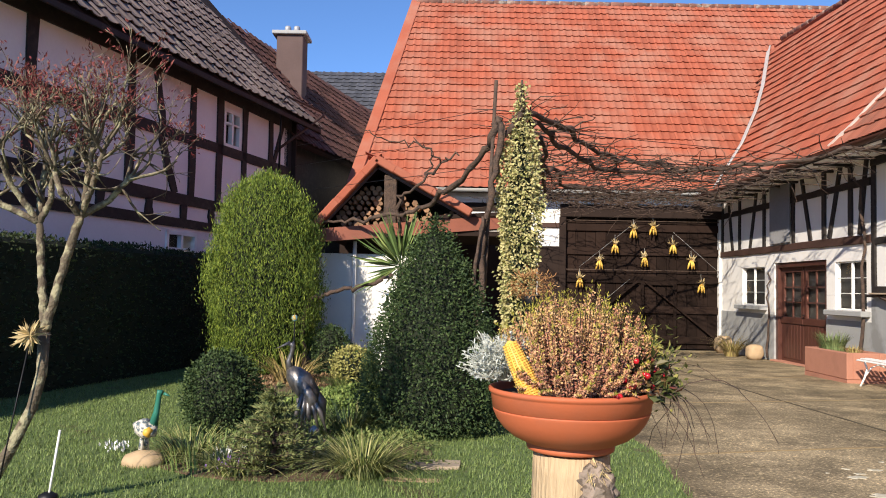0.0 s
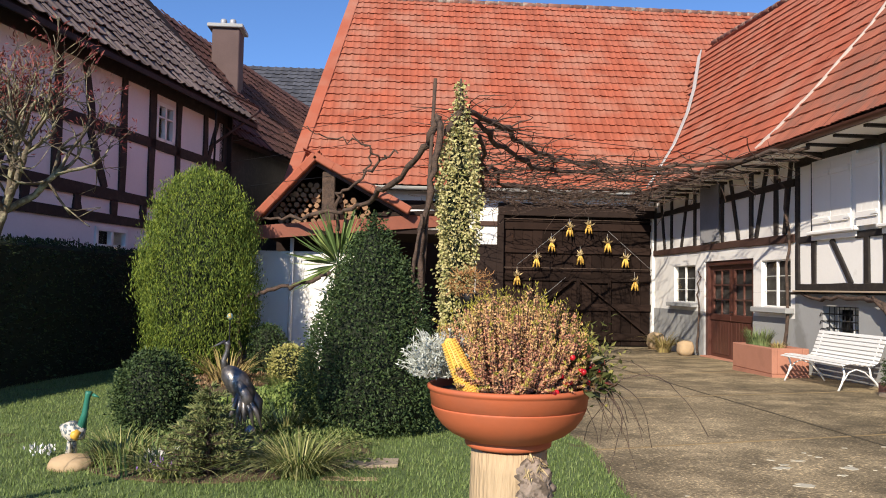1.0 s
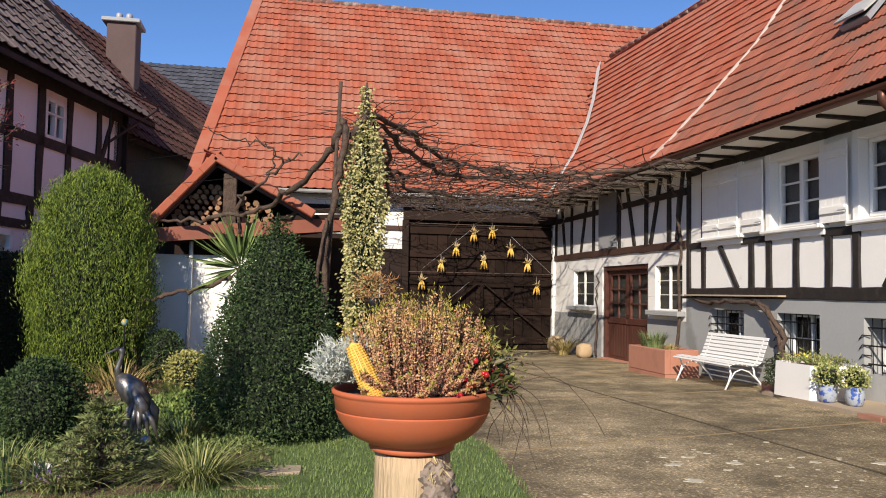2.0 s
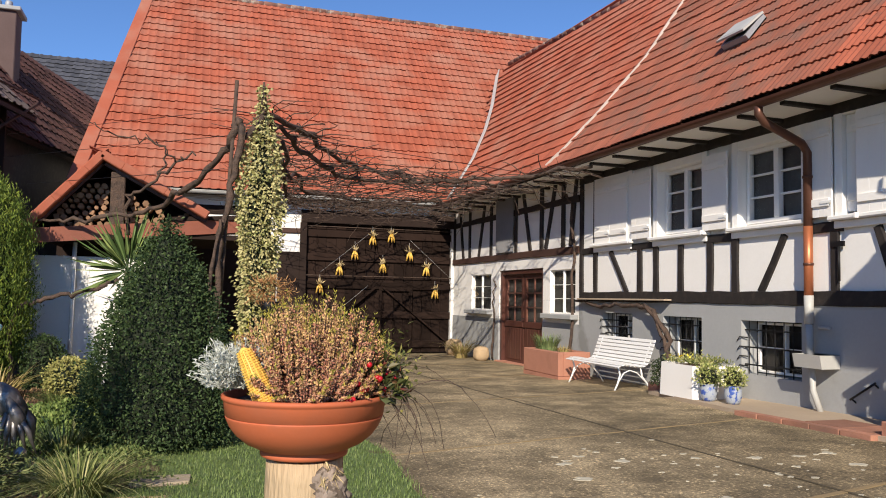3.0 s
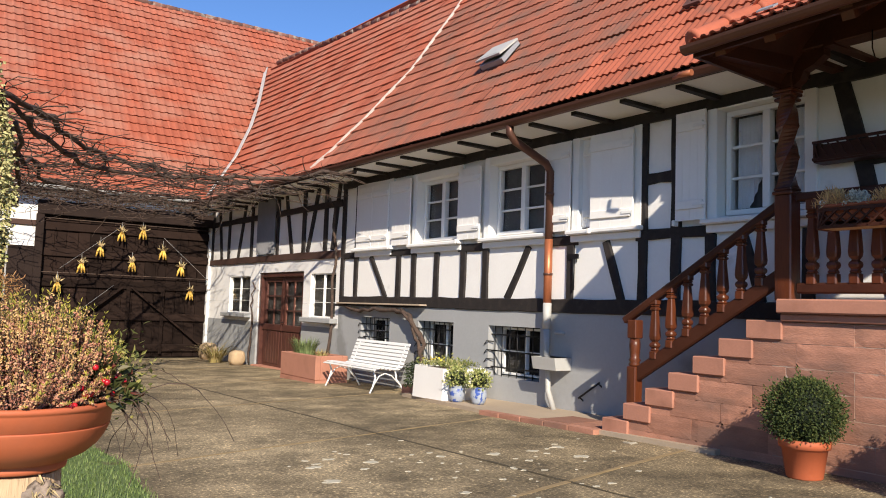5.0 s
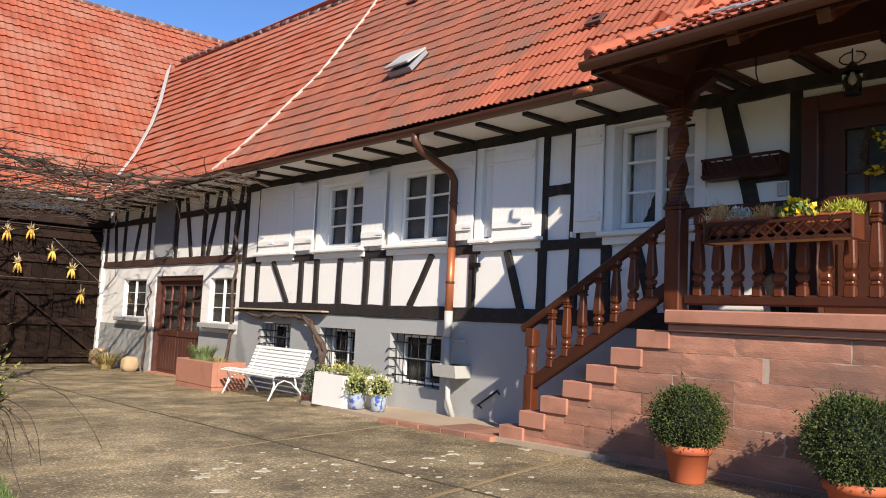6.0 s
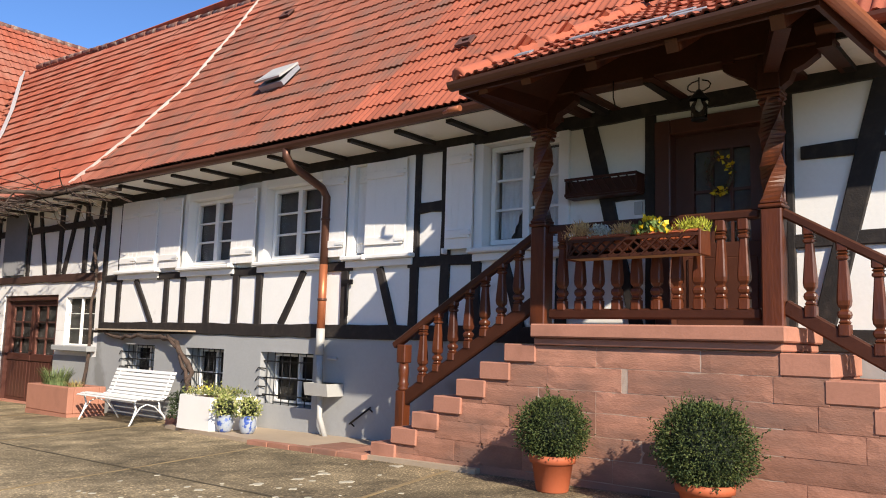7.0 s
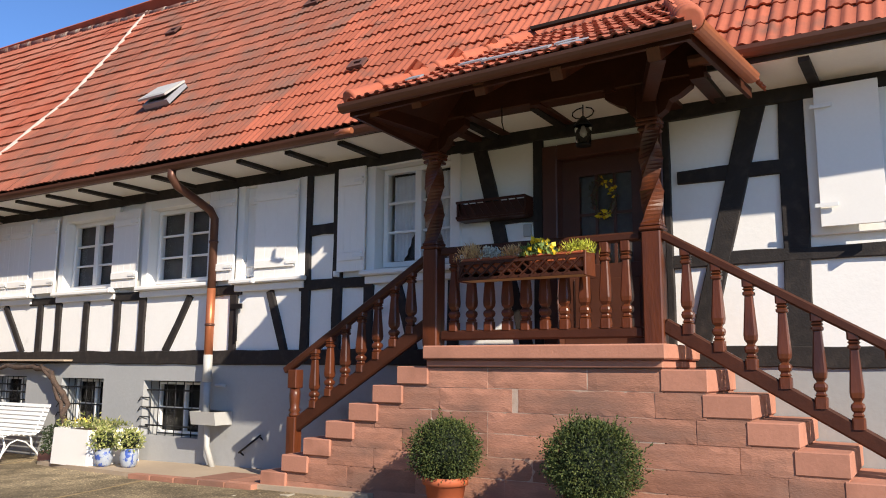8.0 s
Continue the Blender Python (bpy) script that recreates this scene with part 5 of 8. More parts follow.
def edge_x(y):
    """The kerbless edge of the yard along the lawn."""
    for (xa, ya), (xb, yb) in zip([(1.22, -9), (1.38, 4.6), (1.55, 6.0), (1.42, 8.2), (0.4, 11.6), (-2, 12.2)], [(1.38, 4.6), (1.55, 6.0), (1.42, 8.2), (0.4, 11.6), (-2, 12.2), (-2, 21)]):
        if ya <= y <= yb:
            return xa + (xb - xa) * (y - ya) / (yb - ya)
    return 1.3


rng = random.Random(12)
tilt = lambda x: 0.27 * (x - 1.8)           # the cross joints run a little askew
for i, (a, b) in enumerate(zip(YL, YL[1:])):
    for c, d in ((None, 4.02), (4.02, 7.1)):
        g = 0.022
        n = 8
        ring = []
        for k in range(n + 1):
            f = k / n
            x = (edge_x(a) if c is None else c + g) * (1 - f) + (d - g) * f
            ring.append((x, min(20.2, a + g + (tilt(x) if a > -8 else 0) + rng.uniform(-0.008, 0.008))))
        for k in range(n + 1):
            f = 1 - k / n
            x = (edge_x(b) if c is None else c + g) * (1 - f) + (d - g) * f
            ring.append((x, min(20.25, b - g + tilt(x) + rng.uniform(-0.008, 0.008))))
        if c is None:
            ys0, ys1 = ring[-1][1], ring[0][1]
            for k in range(1, 8):
                y = ys0 + (ys1 - ys0) * k / 8
                ring.append((edge_x(y) + rng.uniform(-0.03, 0.03), y))
        sheet("slab", ring, 0.0, M["concrete"], "", 0.03, yard)
def joint_strip(a, b, w, material=None):
    n = 14
    left, right = [], []
    for k in range(n + 1):
        f = k / n
        x, y = a[0] + (b[0] - a[0]) * f, a[1] + (b[1] - a[1]) * f
        d = Vector((b[0] - a[0], b[1] - a[1])).normalized()
        q = w * rng.uniform(0.25, 1.0) / 2
        c = rng.gauss(0, 0.006)
        left.append((x - d.y * (q + c), y + d.x * (q + c)))
        right.append((x + d.y * (q - c), y - d.x * (q - c)))
    sheet("mossy_joint", left + right[::-1], 0.003, material or M["moss"], "", 0.01, yard)


for y in YL[1:-1]:
    joint_strip((edge_x(y) + 0.05, y + tilt(edge_x(y) + 0.05)), (6.9, min(20.1, y + tilt(6.9))), 0.05)
crack = mat("dark_joint_dirt", (0.085, 0.068, 0.042), 0.95, 0.3, 8, 60, 0.3)
for y in range(-8, 20, 3):
    joint_strip((4.02, y), (4.02, y + 3), 0.034, crack)
for k in range(70):
    x, y = rng.gauss(3.7, 0.8), rng.gauss(4.9, 0.6)
    r = rng.choice((0.012, 0.02, 0.03, 0.04, 0.08)) * rng.uniform(0.6, 1.1)
    pts = []
    for q in range(15):
        a = q * math.tau / 15
        pts.append((x + r * rng.uniform(0.25, 1.25) * math.cos(a), y + 0.8 * r * rng.uniform(0.25, 1.25) * math.sin(a)))
    sheet("lichen_spot", pts, 0.004, M["patch"], "", 0.004, yard)
strip = sheet("pavement", [(5.92, 4.2), (6.93, 4.2), (6.93, 9.6), (6.2, 9.6), (5.98, 7.6)], 0.045, M["pale"], "pale raised concrete strip along the house wall", 0.09)
for i in range(5):
    y = 5.55 + i * 0.37
    sheet("kerb_stone", [(5.86, y), (5.98, y), (5.98, y + 0.355), (5.87, y + 0.355)], 0.05, M["sandstone"], "", 0.1, strip)
for i in range(2):
    y = 5.5 + i * 0.5
    sheet("red_slab", [(6.0, y), (6.5, y), (6.5, y + 0.48), (6.0, y + 0.48)], 0.05, M["sandstone"], "", 0.02, strip)
lawn = sheet("lawn", [(1.25, -9), (1.4, 4.6), (1.58, 6.0), (1.44, 8.2), (0.42, 11.7), (-2, 12.6), (-2.2, 13.5), (-12, 13.5), (-12, -9)], 0.012, M["lawn"], "short green lawn with a few bare spots", 0.06)


# ---- foliage helpers ----
def leaf_cloud(name, pos, nrm, ln, wd, material, parent=None, label="", seed=0, droop=0.0, spread=0.8, kind="stuff", along=None):
    """Many small pointed leaves, folded along the middle: one at each place, turned round its normal."""
    rs = np.random.RandomState(seed)
    pos, nrm = np.asarray(pos, float), np.asarray(nrm, float)
    n = len(pos)
    d = nrm + rs.normal(0, spread, (n, 3)) if along is None else along + rs.normal(0, spread, (n, 3))
    d[:, 2] -= droop
    d /= np.linalg.norm(d, axis=1)[:, None] + 1e-9
    s = np.cross(d, rs.normal(0, 1, (n, 3)))
    s /= np.linalg.norm(s, axis=1)[:, None] + 1e-9
    up = np.cross(s, d)
    L = ln * rs.uniform(0.6, 1.25, n)[:, None]
    Wd = wd * rs.uniform(0.7, 1.2, n)[:, None]
    v = np.empty((n, 4, 3))
    v[:, 0] = pos
    v[:, 1] = pos + d * L * 0.5 + s * Wd * 0.5 + up * Wd * 0.15
    v[:, 2] = pos + d * L - up * Wd * 0.15
    v[:, 3] = pos + d * L * 0.5 - s * Wd * 0.5 + up * Wd * 0.15
    f = np.arange(n * 4).reshape(n, 4)
    faces = np.concatenate([f[:, [0, 1, 2]], f[:, [0, 2, 3]]])
    ob = mesh_part(name, v.reshape(-1, 3).tolist(), faces.tolist(), material, parent, label)
    if kind:
        ob["kind"] = kind
    return ob


def shape_points(n, prof, cx, cy, z0, seed, jit=0.04, lump=0.06, sx=1.0, sy=1.0):
    """Places and outward normals on a lumpy turned form; prof gives radius by height."""
    rs = np.random.RandomState(seed)
    zs = np.array([p[1] for p in prof])
    r_ = np.array([p[0] for p in prof])
    dens = r_ + 0.02
    cum = np.concatenate([[0], np.cumsum((dens[1:] + dens[:-1]) / 2 * np.hypot(np.diff(zs), np.diff(r_)))])
    q = np.interp(rs.uniform(0, cum[-1], n), cum, np.arange(len(zs)))
    z = np.interp(q, np.arange(len(zs)), zs)
    r = np.interp(q, np.arange(len(zs)), r_)
    slope = np.interp(q, np.arange(len(zs)), np.gradient(r_, zs + np.arange(len(zs)) * 1e-6))
    a = rs.uniform(0, math.tau, n)
    k = 1 + lump * (np.sin(3 * a + 5 * z + seed) + 0.7 * np.sin(7 * a - 9 * z) + 0.5 * np.sin(13 * a + 17 * z))
    rr = r * k + rs.normal(0, jit, n) - jit * 0.5
    p = np.stack([cx + sx * rr * np.cos(a), cy + sy * rr * np.sin(a), z0 + z + rs.normal(0, jit * 0.5, n)], 1)
    nz = np.clip(-slope, -3, 3)
    nr = np.stack([np.cos(a), np.sin(a), nz], 1)
    nr /= np.linalg.norm(nr, axis=1)[:, None]
    return p, nr


def core(name, prof, cx, cy, z0, material, parent, shrink=0.86, sx=1.0, sy=1.0):
    return part(name, lathe([(max(0.01, r * shrink), z * (0.97 if z > 0.1 else 1)) for r, z in prof], Matrix.Translation((cx, cy, z0)) @ Matrix.Diagonal((sx, sy, 1, 1)), 20), material, parent)


L_ = dict(
    box=leaf_mat("boxwood_leaf", (0.040, 0.070, 0.026), (0.075, 0.11, 0.038)),
    # near-black green: the shade deep between leaves, put into the colour
    core_shade=mat("shrub_inner_shade", (0.012, 0.018, 0.008), 0.9, 0.3, 10, 50, 0.3),
    thuja=leaf_mat("thuja_spray", (0.10, 0.155, 0.026), (0.21, 0.26, 0.04)),
    hedge=leaf_mat("hedge_leaf", (0.03, 0.044, 0.02), (0.055, 0.078, 0.026)),
    grass=leaf_mat("grass_blade", (0.135, 0.20, 0.055), (0.215, 0.265, 0.095)),
    straw=leaf_mat("dry_straw_blade", (0.40, 0.30, 0.13), (0.30, 0.27, 0.08)),
    stripe=leaf_mat("striped_grass_blade", (0.15, 0.18, 0.05), (0.42, 0.39, 0.17)),
    ivy=leaf_mat("variegated_ivy_leaf", (0.56, 0.50, 0.24), (0.27, 0.28, 0.10), var=0.3),
    gold=leaf_mat("golden_leaf", (0.40, 0.37, 0.13), (0.28, 0.29, 0.09)),
    yucca=leaf_mat("palm_lily_blade", (0.10, 0.16, 0.05), (0.20, 0.25, 0.08)),
    spruce=leaf_mat("spruce_needle", (0.14, 0.17, 0.065), (0.24, 0.25, 0.10)),
    silver=leaf_mat("silver_twig", (0.46, 0.48, 0.43), (0.60, 0.61, 0.56), var=0.2),
    heath_pink=leaf_mat("heather_bell_pink", (0.46, 0.19, 0.13), (0.60, 0.34, 0.21), var=0.4),
    heath_cream=leaf_mat("heather_bell_cream", (0.62, 0.38, 0.19), (0.68, 0.46, 0.18), var=0.35),
    heath_green=leaf_mat("heather_needle", (0.28, 0.26, 0.05), (0.45, 0.38, 0.06)),
    gault=leaf_mat("shiny_green_leaf", (0.085, 0.095, 0.032), (0.17, 0.05, 0.035), rough=0.35),
    berry=mat("red_berry", (0.45, 0.012, 0.02), 0.25, 0.15, 10, 60, 0.0, obj=0.2, spec=0.6),
    corn=mat("corn_kernel", (0.80, 0.49, 0.10), 0.45, 0.15, 10, 60, 0.05, island=0.18),
    husk=leaf_mat("corn_husk", (0.55, 0.42, 0.22), (0.62, 0.50, 0.28)),
    yellow=leaf_mat("yellow_petal", (0.80, 0.55, 0.02), (0.75, 0.62, 0.10)),
    whitep=leaf_mat("white_petal", (0.75, 0.74, 0.72)),
    violet=leaf_mat("violet_petal", (0.35, 0.20, 0.55)),
    red_twig=leaf_mat("red_bud_twig", (0.18, 0.04, 0.04), (0.26, 0.09, 0.07)),
)


def shrub(name, label, x, y, prof, n, ln, wd, lm, seed, lump=0.05, jit=0.035, trunk=0.0, z=None, cat="shrub", spread=0.8, along=None, sx=1.0, sy=1.0, group=""):
    z = ground_z(x, y) if z is None else z
    t = thing(name, label, cat, group)
    if trunk:
        part("trunk", tube([(x, y, z - 0.05), (x, y, z + trunk + 0.25)], [0.05, 0.04], 8), M["bark"], t)
    # solid dark form under the leaves, coloured as their inner shade
    core("inner_core", prof, x, y, z + trunk, L_["core_shade"], t, 0.77, sx, sy)
    p, nr = shape_points(n, prof, x, y, z + trunk, seed, jit, lump, sx, sy)
    al = np.broadcast_to(np.array(along), p.shape) if along else None
    leaf_cloud("crown", p, nr, ln, wd, lm, t, "", seed, spread=spread, along=al)
    return t


def ball(r, h=None):
    h = h or 2 * r
    return [(max(0.02, r * math.sin(math.pi * (0.06 + 0.9 * k / 10))), h * (0.5 - 0.5 * math.cos(math.pi * (0.04 + 0.94 * k / 10)))) for k in range(11)]


def blades(name, pts, h, w, material, parent=None, label="", seed=0, lean=0.5, segs=3, out=None):
    """Arching strap blades from each root."""
    rs = np.random.RandomState(seed)
    pts = np.asarray(pts, float)
    n = len(pts)
    a = rs.uniform(0, math.tau, n)
    d = np.stack([np.cos(a), np.sin(a)], 1) if out is None else np.asarray(out, float)
    H = h * rs.uniform(0.55, 1.2, n)
    ln = lean * rs.uniform(0.3, 1.4, n)
    rings = []
    for k in range(segs + 1):
        f = k / segs
        c = np.empty((n, 3))
        r = H * ln * f ** 1.6
        c[:, 0], c[:, 1] = pts[:, 0] + d[:, 0] * r, pts[:, 1] + d[:, 1] * r
        c[:, 2] = pts[:, 2] + H * (f - 0.42 * np.minimum(ln, 1.6) * f ** 3)
        s = np.stack([-d[:, 1], d[:, 0], np.zeros(n)], 1) * (w * (1 - f) ** 0.6 * 0.5)
        rings += [c - s, c + s] if k < segs else [c]
    v = np.stack(rings, 1)
    m = v.shape[1]
    base = np.arange(n)[:, None] * m
    fs = []
    for k in range(segs - 1):
        fs += (base + np.array([2 * k, 2 * k + 1, 2 * k + 3, 2 * k + 2])).tolist()
    fs += (base + np.array([2 * segs - 2, 2 * segs - 1, 2 * segs])).tolist()
    ob = mesh_part(name, v.reshape(-1, 3).tolist(), [tuple(q) for q in fs], material, parent, label)
    ob["kind"] = "stuff"
    return ob


# lawn grass, thickest where the camera stands nearest
rs = np.random.RandomState(3)
n = 175000
gy = 3.3 + 9.0 * rs.uniform(0, 1, n) ** 1.7
gx = rs.uniform(-6.0, 1.6, n)
ex = np.interp(gy, [3, 4.6, 6.0, 8.2, 11.6, 13], [1.42, 1.42, 1.6, 1.46, 0.45, -0.5]) + rs.normal(0, 0.02, n)
inbed = ((gx + 1.05) / 1.0) ** 2 + ((gy - 5.72) / 0.97) ** 2 < rs.uniform(0.2, 1.0, n)
bed2 = ((gx + 1.3) / 1.3) ** 2 + ((gy - 10.6) / 1.7) ** 2 < rs.uniform(0.3, 1.0, n)
keepg = (gx < ex) & ~inbed & ~bed2
g = np.stack([gx, gy, 0.018 * (20 - gy) + 0.012], 1)[keepg]
gr = blades("lawn_grass", g, 0.037, 0.0045, L_["grass"], None, "short green lawn grass", 4, 0.7, 2)
tagged(gr, "short green lawn grass", "grass", kind="stuff")
bed = sheet("flower_bed", [(-1.05 + 0.98 * math.cos(a * 0.3), 5.72 + 0.95 * math.sin(a * 0.3)) for a in range(21)], 0.022, M["soil"], "brown garden soil of the planted bed", 0.02)
bed2_ = sheet("flower_bed", [(-1.3 + 1.3 * math.cos(a * 0.3), 10.6 + 1.7 * math.sin(a * 0.3)) for a in range(21)], 0.02, M["soil"], "brown garden soil under the far bushes", 0.02)

# ---- garden ----
CONE = [(0.40, 0.0), (0.54, 0.12), (0.575, 0.35), (0.53, 0.65), (0.44, 0.95), (0.34, 1.2), (0.25, 1.42), (0.15, 1.6), (0.07, 1.72), (0.02, 1.8)]
shrub("boxwood_cone", "clipped dark green boxwood cone on the lawn", -0.1, 6.75, CONE, 25000, 0.031, 0.018, L_["box"], 21, 0.04, 0.042)
COL = [(0.28, 0.0), (0.48, 0.18), (0.60, 0.5), (0.645, 0.92), (0.635, 1.35), (0.575, 1.75), (0.46, 2.06), (0.31, 2.27), (0.14, 2.38), (0.03, 2.42)]
shrub("thuja", "rounded yellow-green thuja column beside the hedge", -2.55, 11.23, [(r * 1.17, z * 1.17) for r, z in COL], 52000, 0.058, 0.013, L_["thuja"], 22, 0.06, 0.07, 0.02, spread=0.42, along=(0, 0, 1.0))
shrub("boxwood_ball", "round clipped dark green boxwood bush", -1.76, 6.35, ball(0.29, 0.66), 7500, 0.03, 0.017, L_["box"], 23, 0.06, 0.03)
shrub("boxwood_ball", "small dark green boxwood ball by the white wall", -1.6, 11.2, ball(0.26, 0.72), 3000, 0.04, 0.024, L_["box"], 24, 0.06, 0.03)
shrub("golden_bush", "small golden-green euonymus bush", -1.17, 10.3, ball(0.26, 0.48), 2400, 0.045, 0.028, L_["gold"], 25, 0.08, 0.04)
# hedge
hd = thing("hedge", "tall dark clipped hedge in shade along the garden", "hedge")
h0, h1 = Vector((-5.1, 4.2, 0)), Vector((-3.35, 16.0, 0))
hu = (h1 - h0).normalized()
hn = Vector((hu.y, -hu.x, 0))
hl = (h1 - h0).length
bm = bmesh.new()
mm = Matrix((hu, -hn, Vector((0, 0, 1)))).transposed().to_4x4()
mm.translation = h0
absorb(bm, box(0, hl, 0.05, 0.75, 0, 1.90, 0.05), mm)
# the hedge's inner shade as a dark solid
part("inner_core", bm, L_["core_shade"], hd)
rs = np.random.RandomState(8)
n = 15000
u = rs.uniform(0, hl, n)
top = rs.uniform(0, 1, n) < 0.4
dep = np.where(top, rs.uniform(0, 0.8, n), rs.normal(0.02, 0.03, n))
zz = np.where(top, 1.815 + rs.normal(0, 0.022, n), rs.uniform(0.1, 1.835, n)) + 0.02 * np.sin(u * 2.1) + 0.015 * np.sin(u * 5.7)
hp = np.array(h0) + u[:, None] * np.array(hu) - dep[:, None] * np.array(hn)
hp[:, 2] = zz + 0.1
nr = np.where(top[:, None], np.array([0, 0, 1.0]), np.array(hn))
leaf_cloud("foliage", hp, nr, 0.05, 0.026, L_["hedge"], hd, "", 9)


def grass_tuft(label, x, y, h, n, material, r=0.08, w=0.014, lean=1.1, seed=0, z=None, name="ornamental_grass"):
    rs = np.random.RandomState(seed)
    a, q = rs.uniform(0, math.tau, n), r * np.sqrt(rs.uniform(0, 1, n))
    z = ground_z(x, y) if z is None else z
    pts = np.stack([x + q * np.cos(a), y + q * np.sin(a), np.full(n, z)], 1)
    t = thing(name, label, "grass")
    blades("blade_tuft", pts, h, w, material, t, "", seed, lean, 5, np.stack([np.cos(a), np.sin(a)], 1))
    return t


grass_tuft("arching striped ornamental grass in the bed", -0.50, 5.0, 0.33, 520, L_["stripe"], 0.13, 0.008, 1.5, 31)
grass_tuft("striped ornamental grass beside the small spruce", -1.27, 4.97, 0.24, 200, L_["stripe"], 0.13, 0.011, 1.4, 32)
grass_tuft("green strap-leaved tuft beside the goose", -1.68, 5.35, 0.27, 260, L_["stripe"], 0.14, 0.009, 1.2, 33)
grass_tuft("striped ornamental grass behind the heron", -0.75, 6.45, 0.36, 260, L_["stripe"], 0.14, 0.010, 0.9, 34)
grass_tuft("yellowed tall grass before the white wall", -1.95, 10.2, 0.5, 120, L_["straw"], 0.2, 0.02, 0.9, 35)
grass_tuft("low green tuft on the soil", -0.8, 9.9, 0.2, 900, L_["grass"], 0.6, 0.018, 0.9, 36)
grass_tuft("low green cover in the bed", -1.2, 6.6, 0.16, 900, L_["grass"], 0.6, 0.014, 0.9, 37)
grass_tuft("young green shoots in the bed", -1.5, 5.2, 0.2, 130, L_["grass"], 0.3, 0.014, 0.4, 38)
def ground_cover(label, x, y, rx, ry, n, h, material, seed, ln=0.035, wd=0.022):
    """A low spread of small leaves in uneven clumps."""
    rs = np.random.RandomState(seed)
    k = 40
    cx, cy = x + rx * rs.uniform(-1, 1, k), y + ry * rs.uniform(-1, 1, k)
    i = rs.randint(0, k, n)
    px, py = cx[i] + rs.normal(0, 0.09, n), cy[i] + rs.normal(0, 0.09, n)
    d = np.hypot(px - cx[i], py - cy[i])
    pz = 0.018 * (20 - py) + 0.02 + h * rs.uniform(0.2, 1, k)[i] * np.clip(1 - (d / 0.22) ** 2, 0.1, 1) * rs.uniform(0.4, 1, n)
    t = thing("ground_cover", label, "plants")
    leaf_cloud("leaf_spread", np.stack([px, py, pz], 1), np.tile([0, -0.2, 0.9], (n, 1)), ln, wd, material, t, "", seed, spread=0.7)


ground_cover("low leafy green plants between the bed shrubs", -1.0, 5.75, 0.8, 0.75, 6500, 0.15, leaf_mat("bed_leaf", (0.10, 0.15, 0.045), (0.22, 0.25, 0.09)), 301)
ground_cover("green ground cover behind the heron", -0.95, 8.4, 0.6, 1.0, 6000, 0.14, leaf_mat("cover_leaf", (0.11, 0.17, 0.045), (0.24, 0.30, 0.09)), 302, 0.05, 0.03)
ground_cover("dry brown leaf litter under the thuja", -1.95, 10.3, 0.7, 0.7, 1800, 0.08, leaf_mat("dry_litter", (0.20, 0.12, 0.07), (0.32, 0.22, 0.12)), 303, 0.06, 0.025)
# small spruce
sp = thing("dwarf_spruce", "small yellow-green dwarf spruce in the bed", "conifer")
rng = random.Random(41)
bx, by = -1.04, 4.95
bz = ground_z(bx, by)
bm = tube([(bx, by, bz), (bx, by, bz + 0.56)], [0.02, 0.004], 6)
npos, ndir = [], []
for i in range(150):
    f = int(rng.random() ** 0.9 * 7 + rng.uniform(-0.15, 0.15)) / 7
    z = bz + 0.04 + 0.5 * max(0.0, f) + rng.gauss(0, 0.01)
    a = rng.uniform(0, math.tau)
    L = 0.31 * (1 - f * 0.9) * rng.uniform(0.7, 1.2)
    p0, p1 = Vector((bx, by, z)), Vector((bx + L * math.cos(a), by + L * math.sin(a), z + L * 0.25))
    add_tube(bm, [p0, p1], [0.006, 0.002], 4)
    for k in range(46):
        q = p0.lerp(p1, rng.uniform(0.1, 1))
        npos.append(q)
        ndir.append((p1 - p0).normalized())
part("trunk", bm, M["bark"], sp)
leaf_cloud("needle_mass", npos, ndir, 0.045, 0.009, L_["spruce"], sp, "", 42, spread=0.55)
# ornaments
def statue(name, label, pieces, material, cat="ornament"):
    bm = bmesh.new()
    for pts, rr in pieces:
        add_tube(bm, pts, rr, 10)
    return tagged(part(name, bm, material), label, cat)


